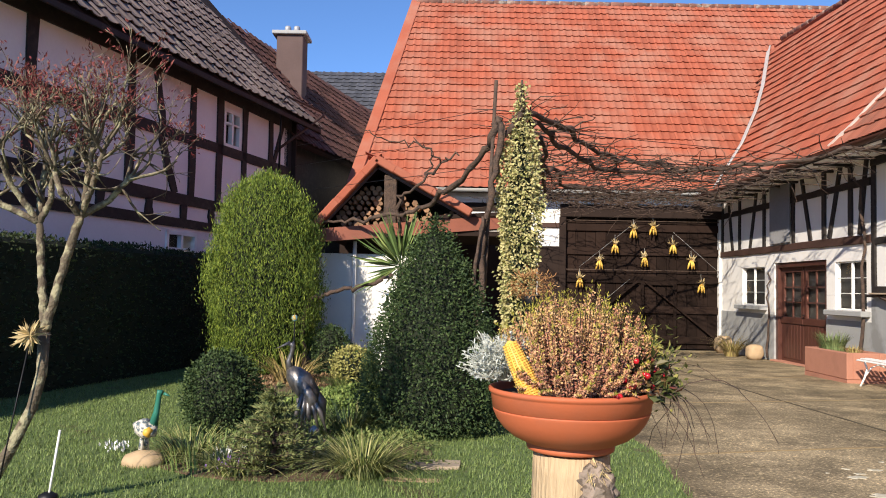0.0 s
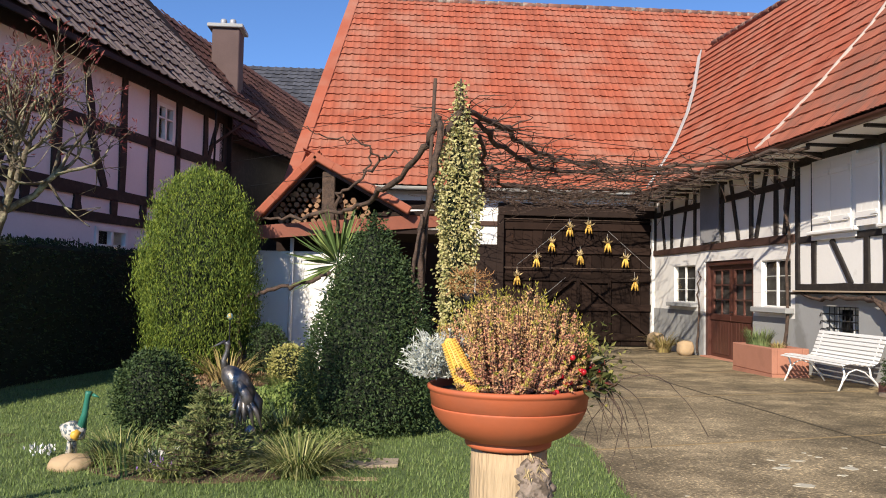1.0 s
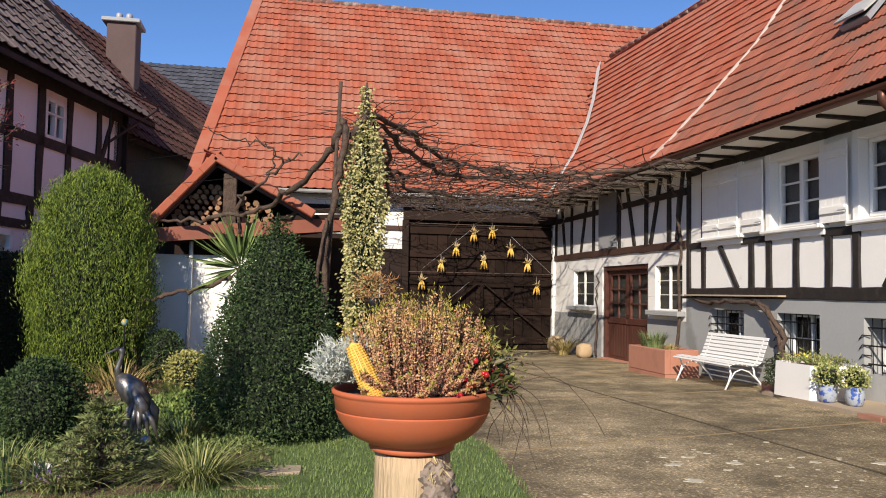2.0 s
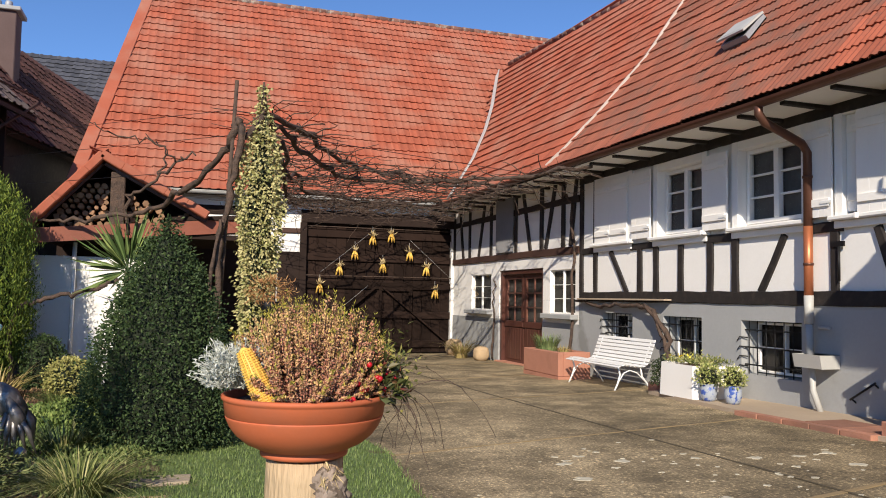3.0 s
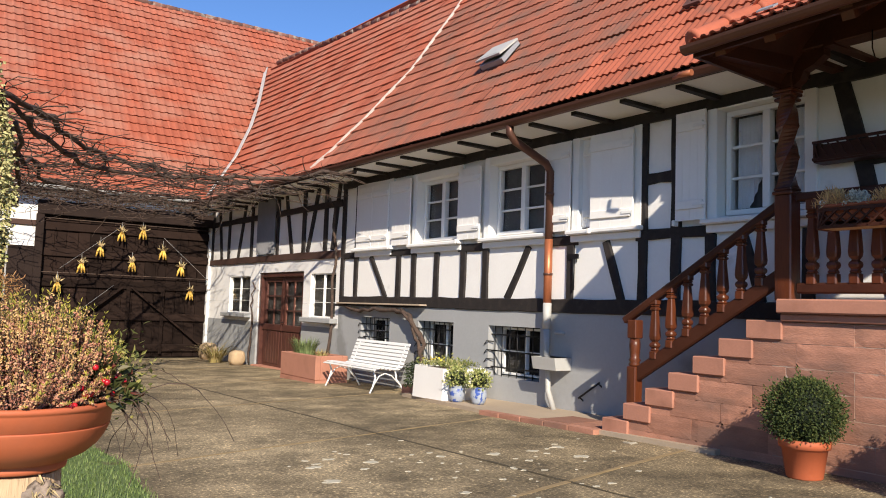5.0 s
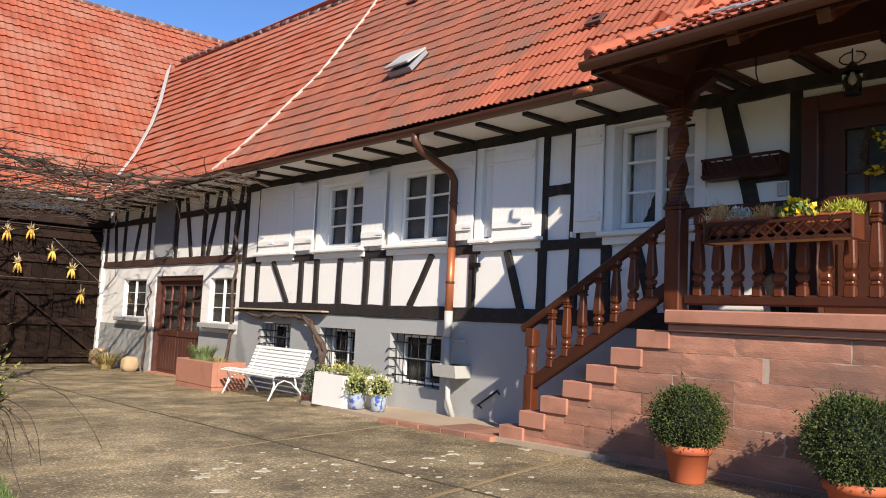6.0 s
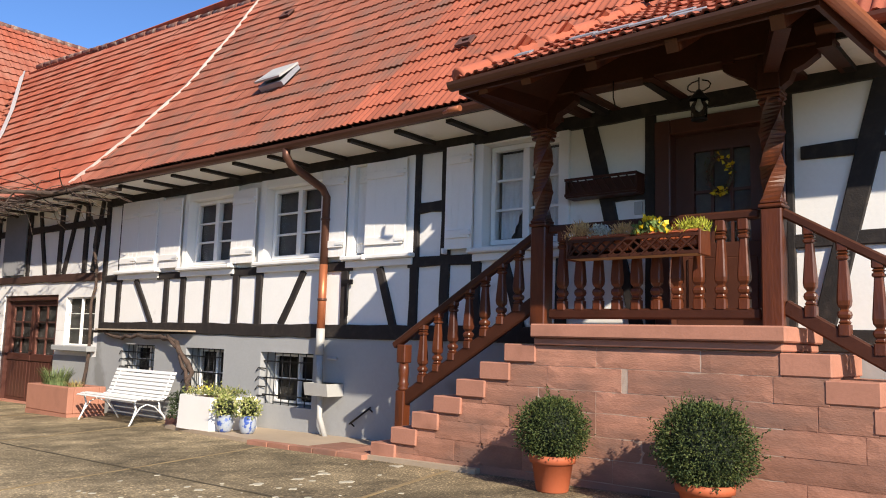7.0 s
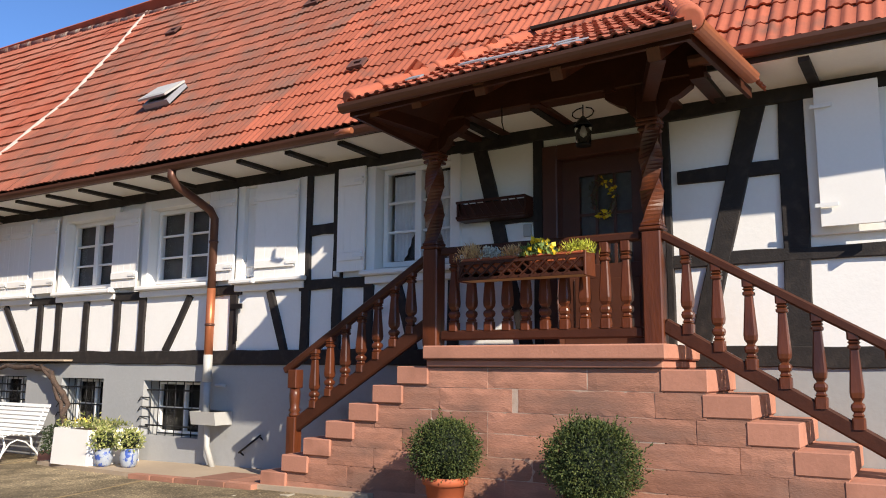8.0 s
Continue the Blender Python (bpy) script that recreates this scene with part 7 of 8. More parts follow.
# corn cob leaning in the bowl
cc = thing("corn_cob", "yellow corn cob leaning in the bowl", "corn cob")
ca, cb = Vector((PC.x - 0.125, PC.y - 0.135, 1.115)), Vector((PC.x - 0.205, PC.y - 0.11, 1.29))
ax = (cb - ca).normalized()
sxv = ax.orthogonal().normalized()
syv = ax.cross(sxv)
bm = bmesh.new()
LC = (cb - ca).length
for i in range(26):
    f = i / 25
    rad = 0.031 * (1 - 0.35 * f ** 3)
    for k in range(14):
        a = k * math.tau / 14 + 0.02 * math.sin(i)
        o = math.cos(a) * sxv + math.sin(a) * syv
        t_ = -math.sin(a) * sxv + math.cos(a) * syv
        m = Matrix((t_, ax, o)).transposed().to_4x4()
        m.translation = ca + ax * (LC * f) + o * rad
        kb = bmesh.new()
        wv, hv = rad * 0.225, LC / 52
        v = [kb.verts.new(p) for p in ((-wv, -hv, -0.006), (wv, -hv, -0.006), (wv, hv, -0.006), (-wv, hv, -0.006), (-wv * 0.68, -hv * 0.68, 0.003), (wv * 0.68, -hv * 0.68, 0.003), (wv * 0.68, hv * 0.68, 0.003), (-wv * 0.68, hv * 0.68, 0.003))]
        for q in ((4, 5, 6, 7), (0, 1, 5, 4), (1, 2, 6, 5), (2, 3, 7, 6), (3, 0, 4, 7)):
            kb.faces.new([v[j] for j in q])
        absorb(bm, kb, m)
part("kernel_cover", bm, L_["corn"], cc)["kind"] = "stuff"
part("cob", tube([ca, ca.lerp(cb, 0.6), cb, cb + ax * 0.012], [0.0315, 0.0295, 0.0205, 0.004], 14), L_["corn"], cc)
# berries and shiny leaves
ga = thing("berry_plant", "wintergreen with red berries and glossy leaves spilling over the rim", "plant")
rng = random.Random(23)
pos, dr = [], []
for i in range(230):
    d = Vector((abs(rng.gauss(0.55, 0.45)), rng.gauss(-0.25, 0.5), rng.gauss(0.4, 0.5))).normalized()
    c = PC + Vector((0.155, -0.05, 1.17)) + d * rng.uniform(0.03, 0.15)
    c.z = max(c.z, 1.15)
    pos.append(c)
    dr.append(d + Vector((0, 0, 0.1)))
leaf_cloud("foliage", pos, dr, 0.036, 0.021, L_["gault"], ga, "", 24, spread=0.5)
bmesh_b = bmesh.new()
bmesh.ops.create_uvsphere(bmesh_b, u_segments=12, v_segments=8, radius=0.009)
for f in bmesh_b.faces:
    f.smooth = True
bme = bpy.data.meshes.new("berry")
bmesh_b.to_mesh(bme)
bmesh_b.free()
bme.materials.append(L_["berry"])
for i in range(16):
    o = new("berry", bme)
    o.parent = ga
    k = i % 3
    base = (Vector((0.10, -0.20, 1.165)), Vector((0.165, -0.17, 1.21)), Vector((0.235, -0.10, 1.19)))[k]
    o.matrix_basis = Matrix.Translation(PC + base + Vector((rng.gauss(0, 0.02), rng.gauss(0, 0.02), rng.gauss(0, 0.022))))
# thin bare stems hanging from the bowl
hs = bmesh.new()
for i in range(18):
    p = PC + Vector((0.22 + rng.gauss(0, 0.03), -0.05 + rng.gauss(0, 0.06), 1.16))
    d = Vector((rng.uniform(0.25, 0.9), rng.gauss(0, 0.4), rng.uniform(0.0, 0.5))).normalized()
    pts = [p.copy()]
    for k in range(9):
        d = (d + Vector((rng.gauss(0, 0.2) - 0.05, rng.gauss(0, 0.15), -0.28))).normalized()
        p = p + d * rng.choice((0.012, 0.02, 0.035, 0.05))
        pts.append(p.copy())
    add_tube(hs, pts, [0.0018] * 5 + [0.0012] * 5, 3, False)
part("hanging_growth", hs, M["bark"], ga)["kind"] = "stuff"
pos, dr = [], []
for i in range(420):
    c = PC + Vector((0.25 + rng.gauss(0, 0.05), 0.02 + rng.gauss(0, 0.07), 1.23 + rng.gauss(0, 0.06)))
    pos.append(c)
    dr.append((rng.gauss(0.3, 0.6), rng.gauss(0, 0.6), rng.gauss(0.1, 0.6)))
leaf_cloud("fine_foliage", pos, dr, 0.026, 0.011, leaf_mat("small_olive_leaf", (0.12, 0.13, 0.04), (0.30, 0.27, 0.08)), ga, "", 26, spread=0.5)

# ---- vine pergola and ivy column ----
vine = thing("grape_vine", "bare gnarled grape vine trained over wires above the yard", "vine")
rng = random.Random(51)


def wander(bm, pts, r0, r1, wob=0.05, sub=6, seg=6):
    pts = [Vector(p) for p in pts]
    out = []
    for a, b in zip(pts, pts[1:]):
        for k in range(sub):
            out.append(a.lerp(b, k / sub) + Vector((rng.gauss(0, wob), rng.gauss(0, wob), rng.gauss(0, wob))))
    out.append(pts[-1])
    n = len(out)
    add_tube(bm, out, [(r0 + (r1 - r0) * i / n) * rng.uniform(0.82, 1.2) for i in range(n)], seg)
    return out


main = [(0.42, 9.35, 0.2), (0.40, 9.3, 1.4), (0.5, 9.35, 2.6), (0.62, 9.4, 3.35), (0.95, 9.55, 3.6), (1.5, 10.8, 3.42), (2.5, 12.8, 3.42), (3.9, 13.6, 3.5), (5.2, 12.6, 3.55), (6.25, 11.3, 3.62)]
bm = bmesh.new()
stems_ = [wander(bm, main, 0.042, 0.03, 0.03)]
stems_.append(wander(bm, [(0.95, 9.55, 3.65), (1.7, 11.0, 3.62), (2.8, 13.2, 3.62), (4.4, 14.2, 3.6), (6.2, 14.4, 3.7)], 0.045, 0.02, 0.05))
stems_.append(wander(bm, [(1.0, 9.7, 3.5), (1.4, 12.2, 3.4), (2.2, 15.0, 3.45), (3.8, 16.8, 3.5), (6.3, 17.2, 3.65)], 0.045, 0.02, 0.06))
stems_.append(wander(bm, [(1.1, 10.0, 3.3), (1.6, 13.5, 3.3), (2.2, 17.0, 3.4), (4.2, 18.6, 3.5), (6.3, 18.8, 3.6)], 0.03, 0.014, 0.06))
part("stem_mass", bm, M["bark"], vine)["kind"] = "stuff"
bm = bmesh.new()
for st_ in stems_:
    for p in st_[24 if st_ is stems_[0] else 3:]:
        for k in range(rng.choice((2, 3, 4))):
            d = Vector((rng.gauss(0, 1), rng.gauss(0, 1), rng.gauss(0.0, 0.28))).normalized()
            q, pts = p.copy(), [p.copy()]
            for j in range(6):
                d = (d + Vector((rng.gauss(0, 0.4), rng.gauss(0, 0.4), rng.gauss(0, 0.16)))).normalized()
                q = q + d * rng.uniform(0.06, 0.22)
                q.z = min(max(q.z, 3.22), 3.78)
                if q.x > 6.3:
                    q.x = 6.3
                pts.append(q.copy())
            add_tube(bm, pts, [0.011, 0.010, 0.008, 0.007, 0.006, 0.005, 0.003], 4, False)
for i in range(430):
    p = Vector((rng.uniform(1.2, 6.2), rng.uniform(12.3, 19.3), rng.uniform(3.28, 3.6)))
    d = Vector((rng.gauss(0, 1), rng.gauss(0, 0.6), 0)).normalized()
    pts = [p.copy()]
    for j in range(5):
        d = (d + Vector((rng.gauss(0, 0.35), rng.gauss(0, 0.35), rng.gauss(0, 0.12)))).normalized()
        p = p + d * rng.uniform(0.1, 0.28)
        p.x = min(p.x, 6.35)
        pts.append(p.copy())
    add_tube(bm, pts, [0.009, 0.008, 0.007, 0.006, 0.005, 0.003], 4, False)
part("shoot_tangle", bm, M["bark"], vine)["kind"] = "stuff"
bm = bmesh.new()
wander(bm, [(0.62, 9.4, 3.5), (0.48, 9.5, 3.15), (0.2, 10.0, 2.85), (-0.25, 10.8, 2.6), (-0.7, 11.4, 2.45), (-1.5, 11.8, 2.42), (-2.1, 11.9, 2.4)], 0.045, 0.022, 0.025)
wander(bm, [(-1.95, 11.0, 0.15), (-1.97, 11.0, 1.0), (-1.85, 11.0, 1.28), (-1.5, 11.0, 1.38), (-1.05, 11.0, 1.47), (-0.75, 11.0, 1.62)], 0.035, 0.025, 0.02)
wander(bm, [(-0.72, 11.7, 2.3), (-0.7, 11.6, 2.75), (-0.35, 11.3, 3.0), (-0.05, 11.1, 3.25), (0.15, 11.0, 3.3)], 0.03, 0.012, 0.03)
wander(bm, [(-0.3, 11.3, 3.05), (-0.2, 11.3, 3.4), (-0.5, 11.3, 3.6)], 0.015, 0.006, 0.03)
wander(bm, [(-0.05, 11.1, 3.25), (-0.4, 11.0, 3.45), (-0.9, 11.0, 3.5), (-1.2, 11.0, 3.65)], 0.013, 0.006, 0.03)
wander(bm, [(0.36, 9.3, 0.2), (0.33, 9.28, 1.5), (0.42, 9.3, 2.3)], 0.022, 0.02, 0.02)
part("side_growth", bm, M["bark"], vine)["kind"] = "stuff"
wires = tagged(new("trellis_wire"), "thin tensioned trellis wires carrying the vine", "wire")
for i, y in enumerate((12.6, 14.2, 15.8, 17.4)):
    part("wire", tube([(1.0, y - 2.5, 3.5), (6.35, y, 3.6)], 0.005, 4), M["iron"], wires)
for a, b in (((0.55, 9.4, 3.6), (-3.4, 17.8, 4.6)), ((0.55, 9.4, 3.3), (-3.4, 17.6, 4.1)), ((0.45, 9.4, 2.9), (-2.0, 11.9, 2.9))):
    part("wire", tube([a, b], 0.004, 4), M["iron"], wires)
pole = thing("trellis_pole", "slim rusty iron pole beside the ivy", "pole")
part("rod", tube([(0.40, 9.42, 0.15), (0.56, 9.42, 3.95)], 0.022, 8), M["bark"], pole)
part("rod", tube([(0.46, 9.36, 0.15), (0.43, 9.36, 2.1)], 0.014, 8), M["metal_white"], pole, "pale thin rod")
ivy = thing("ivy_column", "tall post overgrown with cream-green variegated ivy", "ivy")
part("post", tube([(0.87, 9.5, 0.15), (0.88, 9.5, 3.7), (0.875, 9.5, 3.98)], [0.05, 0.04, 0.012], 8), M["bark"], ivy)
IV = [(0.13, 0.0), (0.17, 0.4), (0.17, 1.2), (0.20, 1.8), (0.235, 2.3), (0.23, 2.7), (0.17, 3.0), (0.10, 3.2), (0.055, 3.4), (0.04, 3.6), (0.03, 3.75)]
# dark filler coloured as the shade behind the ivy leaves
core("inner_core", IV, 0.87, 9.5, 0.19, L_["core_shade"], ivy, 0.6)
p, nr = shape_points(9500, IV, 0.87, 9.5, 0.19, 55, 0.03, 0.12)
leaf_cloud("foliage", p, nr, 0.046, 0.036, L_["ivy"], ivy, "", 56, droop=0.7, spread=0.55)
# hanging basket on the ivy column
hb = thing("hanging_pot", "dark pot with dry heather hung on the ivy column", "plant pot")
part("pot", lathe([(0.06, 0), (0.10, 0.12), (0.115, 0.2), (0.11, 0.205)], Matrix.Translation((0.98, 9.15, 1.18)), 14), M["iron"], hb)
part("hook", tube([(0.98, 9.15, 1.38), (0.9, 9.4, 1.6)], 0.006, 5), M["iron"], hb)
p, nr = shape_points(700, ball(0.22, 0.28), 0.98, 9.15, 1.36, 57, 0.05, 0.1)
leaf_cloud("dry_bloom", p, nr, 0.06, 0.012, leaf_mat("dry_rust_bloom", (0.36, 0.17, 0.07), (0.45, 0.28, 0.12)), hb, "", 58)

# ---- corn hung on the barn gate ----
rng = random.Random(61)
for x, z in ((3.84, 2.16), (4.23, 2.57), (4.69, 2.96), (5.18, 3.04), (4.97, 2.25), (5.68, 2.58), (6.14, 2.2), (6.39, 1.61), (3.35, 1.7)):
    cn = thing("hanging_corn", "bundle of yellow corn cobs hung by its pale husks", "corn", "corn on the barn gate")
    y = BY - 0.06
    for k, dx in enumerate((-0.06, 0.05, 0.0)):
        part("cob", tube([(x + dx * 0.3, y - 0.02 * k, z + 0.05), (x + dx, y - 0.02 * k, z - 0.05), (x + dx * 1.5, y - 0.02 * k, z - 0.17)], [0.018, 0.028, 0.013], 8), L_["corn"], cn)
    rs = np.random.RandomState(int(x * 100))
    leaf_cloud("husk", np.array([x, y, z + 0.05]) + rs.normal(0, 0.015, (26, 3)), np.tile([0, -0.1, 0.8], (26, 1)), 0.15, 0.035, L_["husk"], cn, "", int(x * 10), spread=0.45)
    part("string", tube([(x, y, z + 0.05), (x, y + 0.04, z + 0.3)], 0.004, 4), M["enamel"], cn)

# ---- along the house wall ----
gz = ground_z
tro = thing("stone_planter", "rectangular red sandstone planter by the double door", "planter")
z0 = gz(6, 12.6)
bm = box(6.0, 6.6, 11.95, 13.35, z0 - 0.02, z0 + 0.06)
for a in ((6.0, 6.1, 11.95, 13.35), (6.5, 6.6, 11.95, 13.35), (6.1, 6.5, 11.95, 12.06), (6.1, 6.5, 13.24, 13.35)):
    add_box(bm, *a, z0 + 0.06, z0 + 0.46, 0.012)
part("trough", bm, M["sandstone_cut"], tro)
part("earth", box(6.1, 6.5, 12.06, 13.24, z0 + 0.06, z0 + 0.42), M["soil"], tro)
lav = grass_tuft("upright green lavender clump in the planter", 6.3, 13.0, 0.32, 420, leaf_mat("lavender_leaf", (0.13, 0.18, 0.07), (0.2, 0.24, 0.1)), 0.2, 0.012, 0.5, 71, z0 + 0.42, "lavender")
grass_tuft("small dry plant in the planter", 6.3, 12.35, 0.16, 90, L_["straw"], 0.12, 0.01, 0.8, 72, z0 + 0.42, "dry_plant")
# slatted bench
bn = thing("slatted_bench", "white painted metal bench with thin curved slats", "bench")
b0, b1 = 10.02, 11.65
prof = [(6.0, 0.355), (6.06, 0.375), (6.13, 0.38), (6.20, 0.375), (6.27, 0.365), (6.34, 0.355), (6.41, 0.36), (6.46, 0.39), (6.49, 0.44), (6.51, 0.495), (6.53, 0.55), (6.55, 0.605), (6.57, 0.66), (6.59, 0.715)]
for i, (x, z) in enumerate(prof):
    a = prof[min(i + 1, len(prof) - 1)]
    c = prof[max(i - 1, 0)]
    up = Vector((-(a[1] - c[1]), 0, a[0] - c[0]))
    zg = gz(x, 10.8)
    part("slat", bar((x, b0, zg + z), (x, b1, zg + z), 0.045, 0.012, up, 0.003), M["metal_white"], bn)
for y in (b0 + 0.12, b1 - 0.12):
    zg = gz(6.2, 10.8) - 0.015
    part("leg", tube([(6.04, y, zg + 0.365), (6.08, y, zg + 0.25), (6.04, y, zg + 0.12), (5.98, y, zg)], 0.014, 8), M["metal_white"], bn)
    part("leg", tube([(6.42, y, zg + 0.345), (6.44, y, zg + 0.22), (6.54, y, zg + 0.1), (6.60, y, zg)], 0.014, 8), M["metal_white"], bn)
    part("side_frame", tube([(x, y, gz(x, 10.8) + z - 0.014) for x, z in prof], 0.012, 6), M["metal_white"], bn)
    part("arch_brace", tube([(6.04, y, zg + 0.12), (6.14, y, zg + 0.27), (6.24, y, zg + 0.31), (6.36, y, zg + 0.27), (6.54, y, zg + 0.1)], 0.01, 6), M["metal_white"], bn)
tagged(part("stone_step", box(6.35, 6.75, 9.35, 9.85, gz(6.5, 9.6) - 0.02, gz(6.5, 9.6) + 0.14, 0.012), M["sandstone_cut"]), "low red sandstone block beside the bench", "step")
# white planter
wp = thing("white_planter", "white concrete planter with trailing flowers", "planter")
z0 = gz(6.5, 8.9) + 0.04
bm = bmesh.new()
lo = [(6.12, 8.5), (6.12, 9.2), (6.25, 9.38), (6.8, 9.38), (6.8, 8.42), (6.22, 8.42)]
lv = [bm.verts.new((x, y, z0)) for x, y in lo]
hv = [bm.verts.new((6.5 + (x - 6.5) * 0.95, 8.9 + (y - 8.9) * 0.97, z0 + 0.42)) for x, y in lo]
iv = [bm.verts.new((6.5 + (x - 6.5) * 0.83, 8.9 + (y - 8.9) * 0.88, z0 + 0.42)) for x, y in lo]
jv = [bm.verts.new((6.5 + (x - 6.5) * 0.83, 8.9 + (y - 8.9) * 0.88, z0 + 0.36)) for x, y in lo]
for A, Bq in ((lv, hv), (hv, iv), (iv, jv)):
    for k in range(6):
        bm.faces.new((A[k], A[(k + 1) % 6], Bq[(k + 1) % 6], Bq[k]))
bm.faces.new(lv[::-1])
bmesh.ops.recalc_face_normals(bm, faces=bm.faces[:])
part("tub", bm, M["shutter"], wp)
bm = bmesh.new()
bm.faces.new([bm.verts.new(v_) for v_ in [(6.5 + (x - 6.5) * 0.75, 8.9 + (y - 8.9) * 0.83, z0 + 0.39) for x, y in lo]])
part("earth", bm, M["soil"], wp)
fl = thing("planter_flowers", "trailing green plants with small yellow flowers in the planter", "flowers")
rs = np.random.RandomState(7)
n = 700
p = np.stack([rs.uniform(6.2, 6.75, n), rs.uniform(8.5, 9.3, n), z0 + 0.42 + np.abs(rs.normal(0, 0.045, n))], 1)
leaf_cloud("foliage", p, np.tile([0, 0, 1.0], (n, 1)), 0.05, 0.02, L_["stripe"], fl, "", 73)
n = 420
p = np.stack([rs.uniform(6.1, 6.3, n), 9.33 + rs.uniform(-0.05, 0.08, n), z0 + rs.uniform(0.12, 0.45, n)], 1)
leaf_cloud("trailing_foliage", p, np.tile([-0.3, 0.3, -0.6], (n, 1)), 0.05, 0.018, L_["hedge"], fl, "", 74)
n = 9
p = np.stack([rs.uniform(6.2, 6.6, n), rs.uniform(8.6, 9.3, n), z0 + 0.47 + rs.uniform(0, 0.05, n)], 1)
leaf_cloud("bloom", p, np.tile([0, 0, 1.0], (n, 1)), 0.04, 0.03, L_["yellow"], fl, "", 75)
# two glazed pots
glaze = mat("grey_blue_glazed_pot", (0.36, 0.40, 0.46), 0.3, 0.12, 6, 40, 0.05, spot=(0.05, 0.10, 0.36), spot_at=0.56, spot_scale=14)
for i, (x, y) in enumerate(((6.22, 8.3), (6.30, 7.95))):
    pt = thing("glazed_pot", "grey glazed pot with blue pattern and variegated plant", "plant pot", "glazed pots by the planter")
    z0 = gz(x, y) + 0.045
    part("pot", lathe([(0.065, 0), (0.085, 0.025), (0.105, 0.1), (0.10, 0.165), (0.09, 0.19), (0.102, 0.205), (0.098, 0.215), (0.085, 0.21)], Matrix.Translation((x, y, z0)), 24), glaze, pt)
    core("inner_core", ball(0.14, 0.2), x, y, z0 + 0.2, L_["core_shade"], pt, 0.7)
    p, nr = shape_points(620, ball(0.15, 0.22), x, y, z0 + 0.2, 80 + i, 0.025, 0.08)
    leaf_cloud("foliage", p, nr, 0.04, 0.024, leaf_mat("cream_edged_leaf", (0.24, 0.28, 0.08), (0.60, 0.56, 0.25)), pt, "", 81 + i)
# wall sink, drain pipe and handle
sk = thing("wall_sink", "small grey enamel wash trough on the wall", "sink")
bm = bmesh.new()
ring = lambda k, z: [bm.verts.new(p) for p in ((W - 0.30 * k, 7.36 - 0.02 / k, z), (W - 0.30 * k, 6.91 + 0.02 / k, z), (W - 0.02, 6.91 + 0.02 / k, z), (W - 0.02, 7.36 - 0.02 / k, z))]
rA, rB, rC, rD = ring(0.9, 0.755), ring(1.0, 0.905), ring(0.9, 0.905), ring(0.8, 0.79)
for A, Bq in ((rA, rB), (rB, rC), (rC, rD)):
    for k in range(4):
        bm.faces.new((A[k], A[(k + 1) % 4], Bq[(k + 1) % 4], Bq[k]))
bm.faces.new(rA[::-1])
bm.faces.new(rD)
bmesh.ops.recalc_face_normals(bm, faces=bm.faces[:])
part("basin", bm, M["enamel"], sk)
part("drain_pipe", tube([(W - 0.15, 7.2, 0.76), (W - 0.15, 7.19, 0.5), (W - 0.12, 7.1, 0.24)], 0.034, 10), M["enamel"], sk)
part("tap_pipe", tube([(W - 0.02, 7.2, 1.2), (W - 0.1, 7.14, 1.2), (W - 0.1, 6.98, 1.2)], 0.018, 8), M["plinth"], sk)
hd_ = thing("boot_scraper", "slim black iron bracket fixed to the grey plinth", "bracket")
part("rail", tube([(W - 0.07, 6.75, 0.45), (W - 0.07, 6.42, 0.66)], 0.012, 6), M["iron"], hd_)
for y, z in ((6.73, 0.46), (6.44, 0.65)):
    part("bracket", tube([(W, y, z - 0.05), (W - 0.07, y, z)], 0.01, 6), M["iron"], hd_)
dr_ = thing("vent_handle", "iron hook hung below the shutter", "hook")
part("rod", tube([(W - 0.05, 6.9, 2.1), (W - 0.05, 6.9, 1.72)], 0.016, 8), M["iron"], dr_)
# old vine against the house with its shelf board
wv_ = thing("wall_vine", "gnarled bare vine stem against the house wall", "vine")
rng = random.Random(91)
bm = bmesh.new()
wander(bm, [(W - 0.12, 9.95, 0.2), (W - 0.12, 10.0, 0.9), (W - 0.14, 10.3, 1.3), (W - 0.13, 10.8, 1.42), (W - 0.12, 11.8, 1.38), (W - 0.1, 12.9, 1.45)], 0.045, 0.025, 0.02, 5)
wander(bm, [(W - 0.12, 10.0, 0.7), (W - 0.16, 10.2, 1.1), (W - 0.15, 10.6, 1.42)], 0.03, 0.02, 0.015, 4)
wander(bm, [(W - 0.1, 13.15, 0.3), (W - 0.08, 13.05, 1.6), (W - 0.08, 13.1, 3.2), (W - 0.3, 13.2, 3.6)], 0.03, 0.02, 0.02, 5)
wander(bm, [(W - 0.1, 16.95, 0.1), (W - 0.08, 16.9, 1.2), (W - 0.06, 17.0, 1.9)], 0.025, 0.012, 0.02, 5)
part("stem_mass", bm, M["bark"], wv_)["kind"] = "stuff"
tagged(part("shelf_board", box(W - 0.17, W - 0.02, 10.05, 12.75, 1.475, 1.5, 0.004), M["pale"]), "narrow weathered board along the top of the plinth", "board", kind="structure")
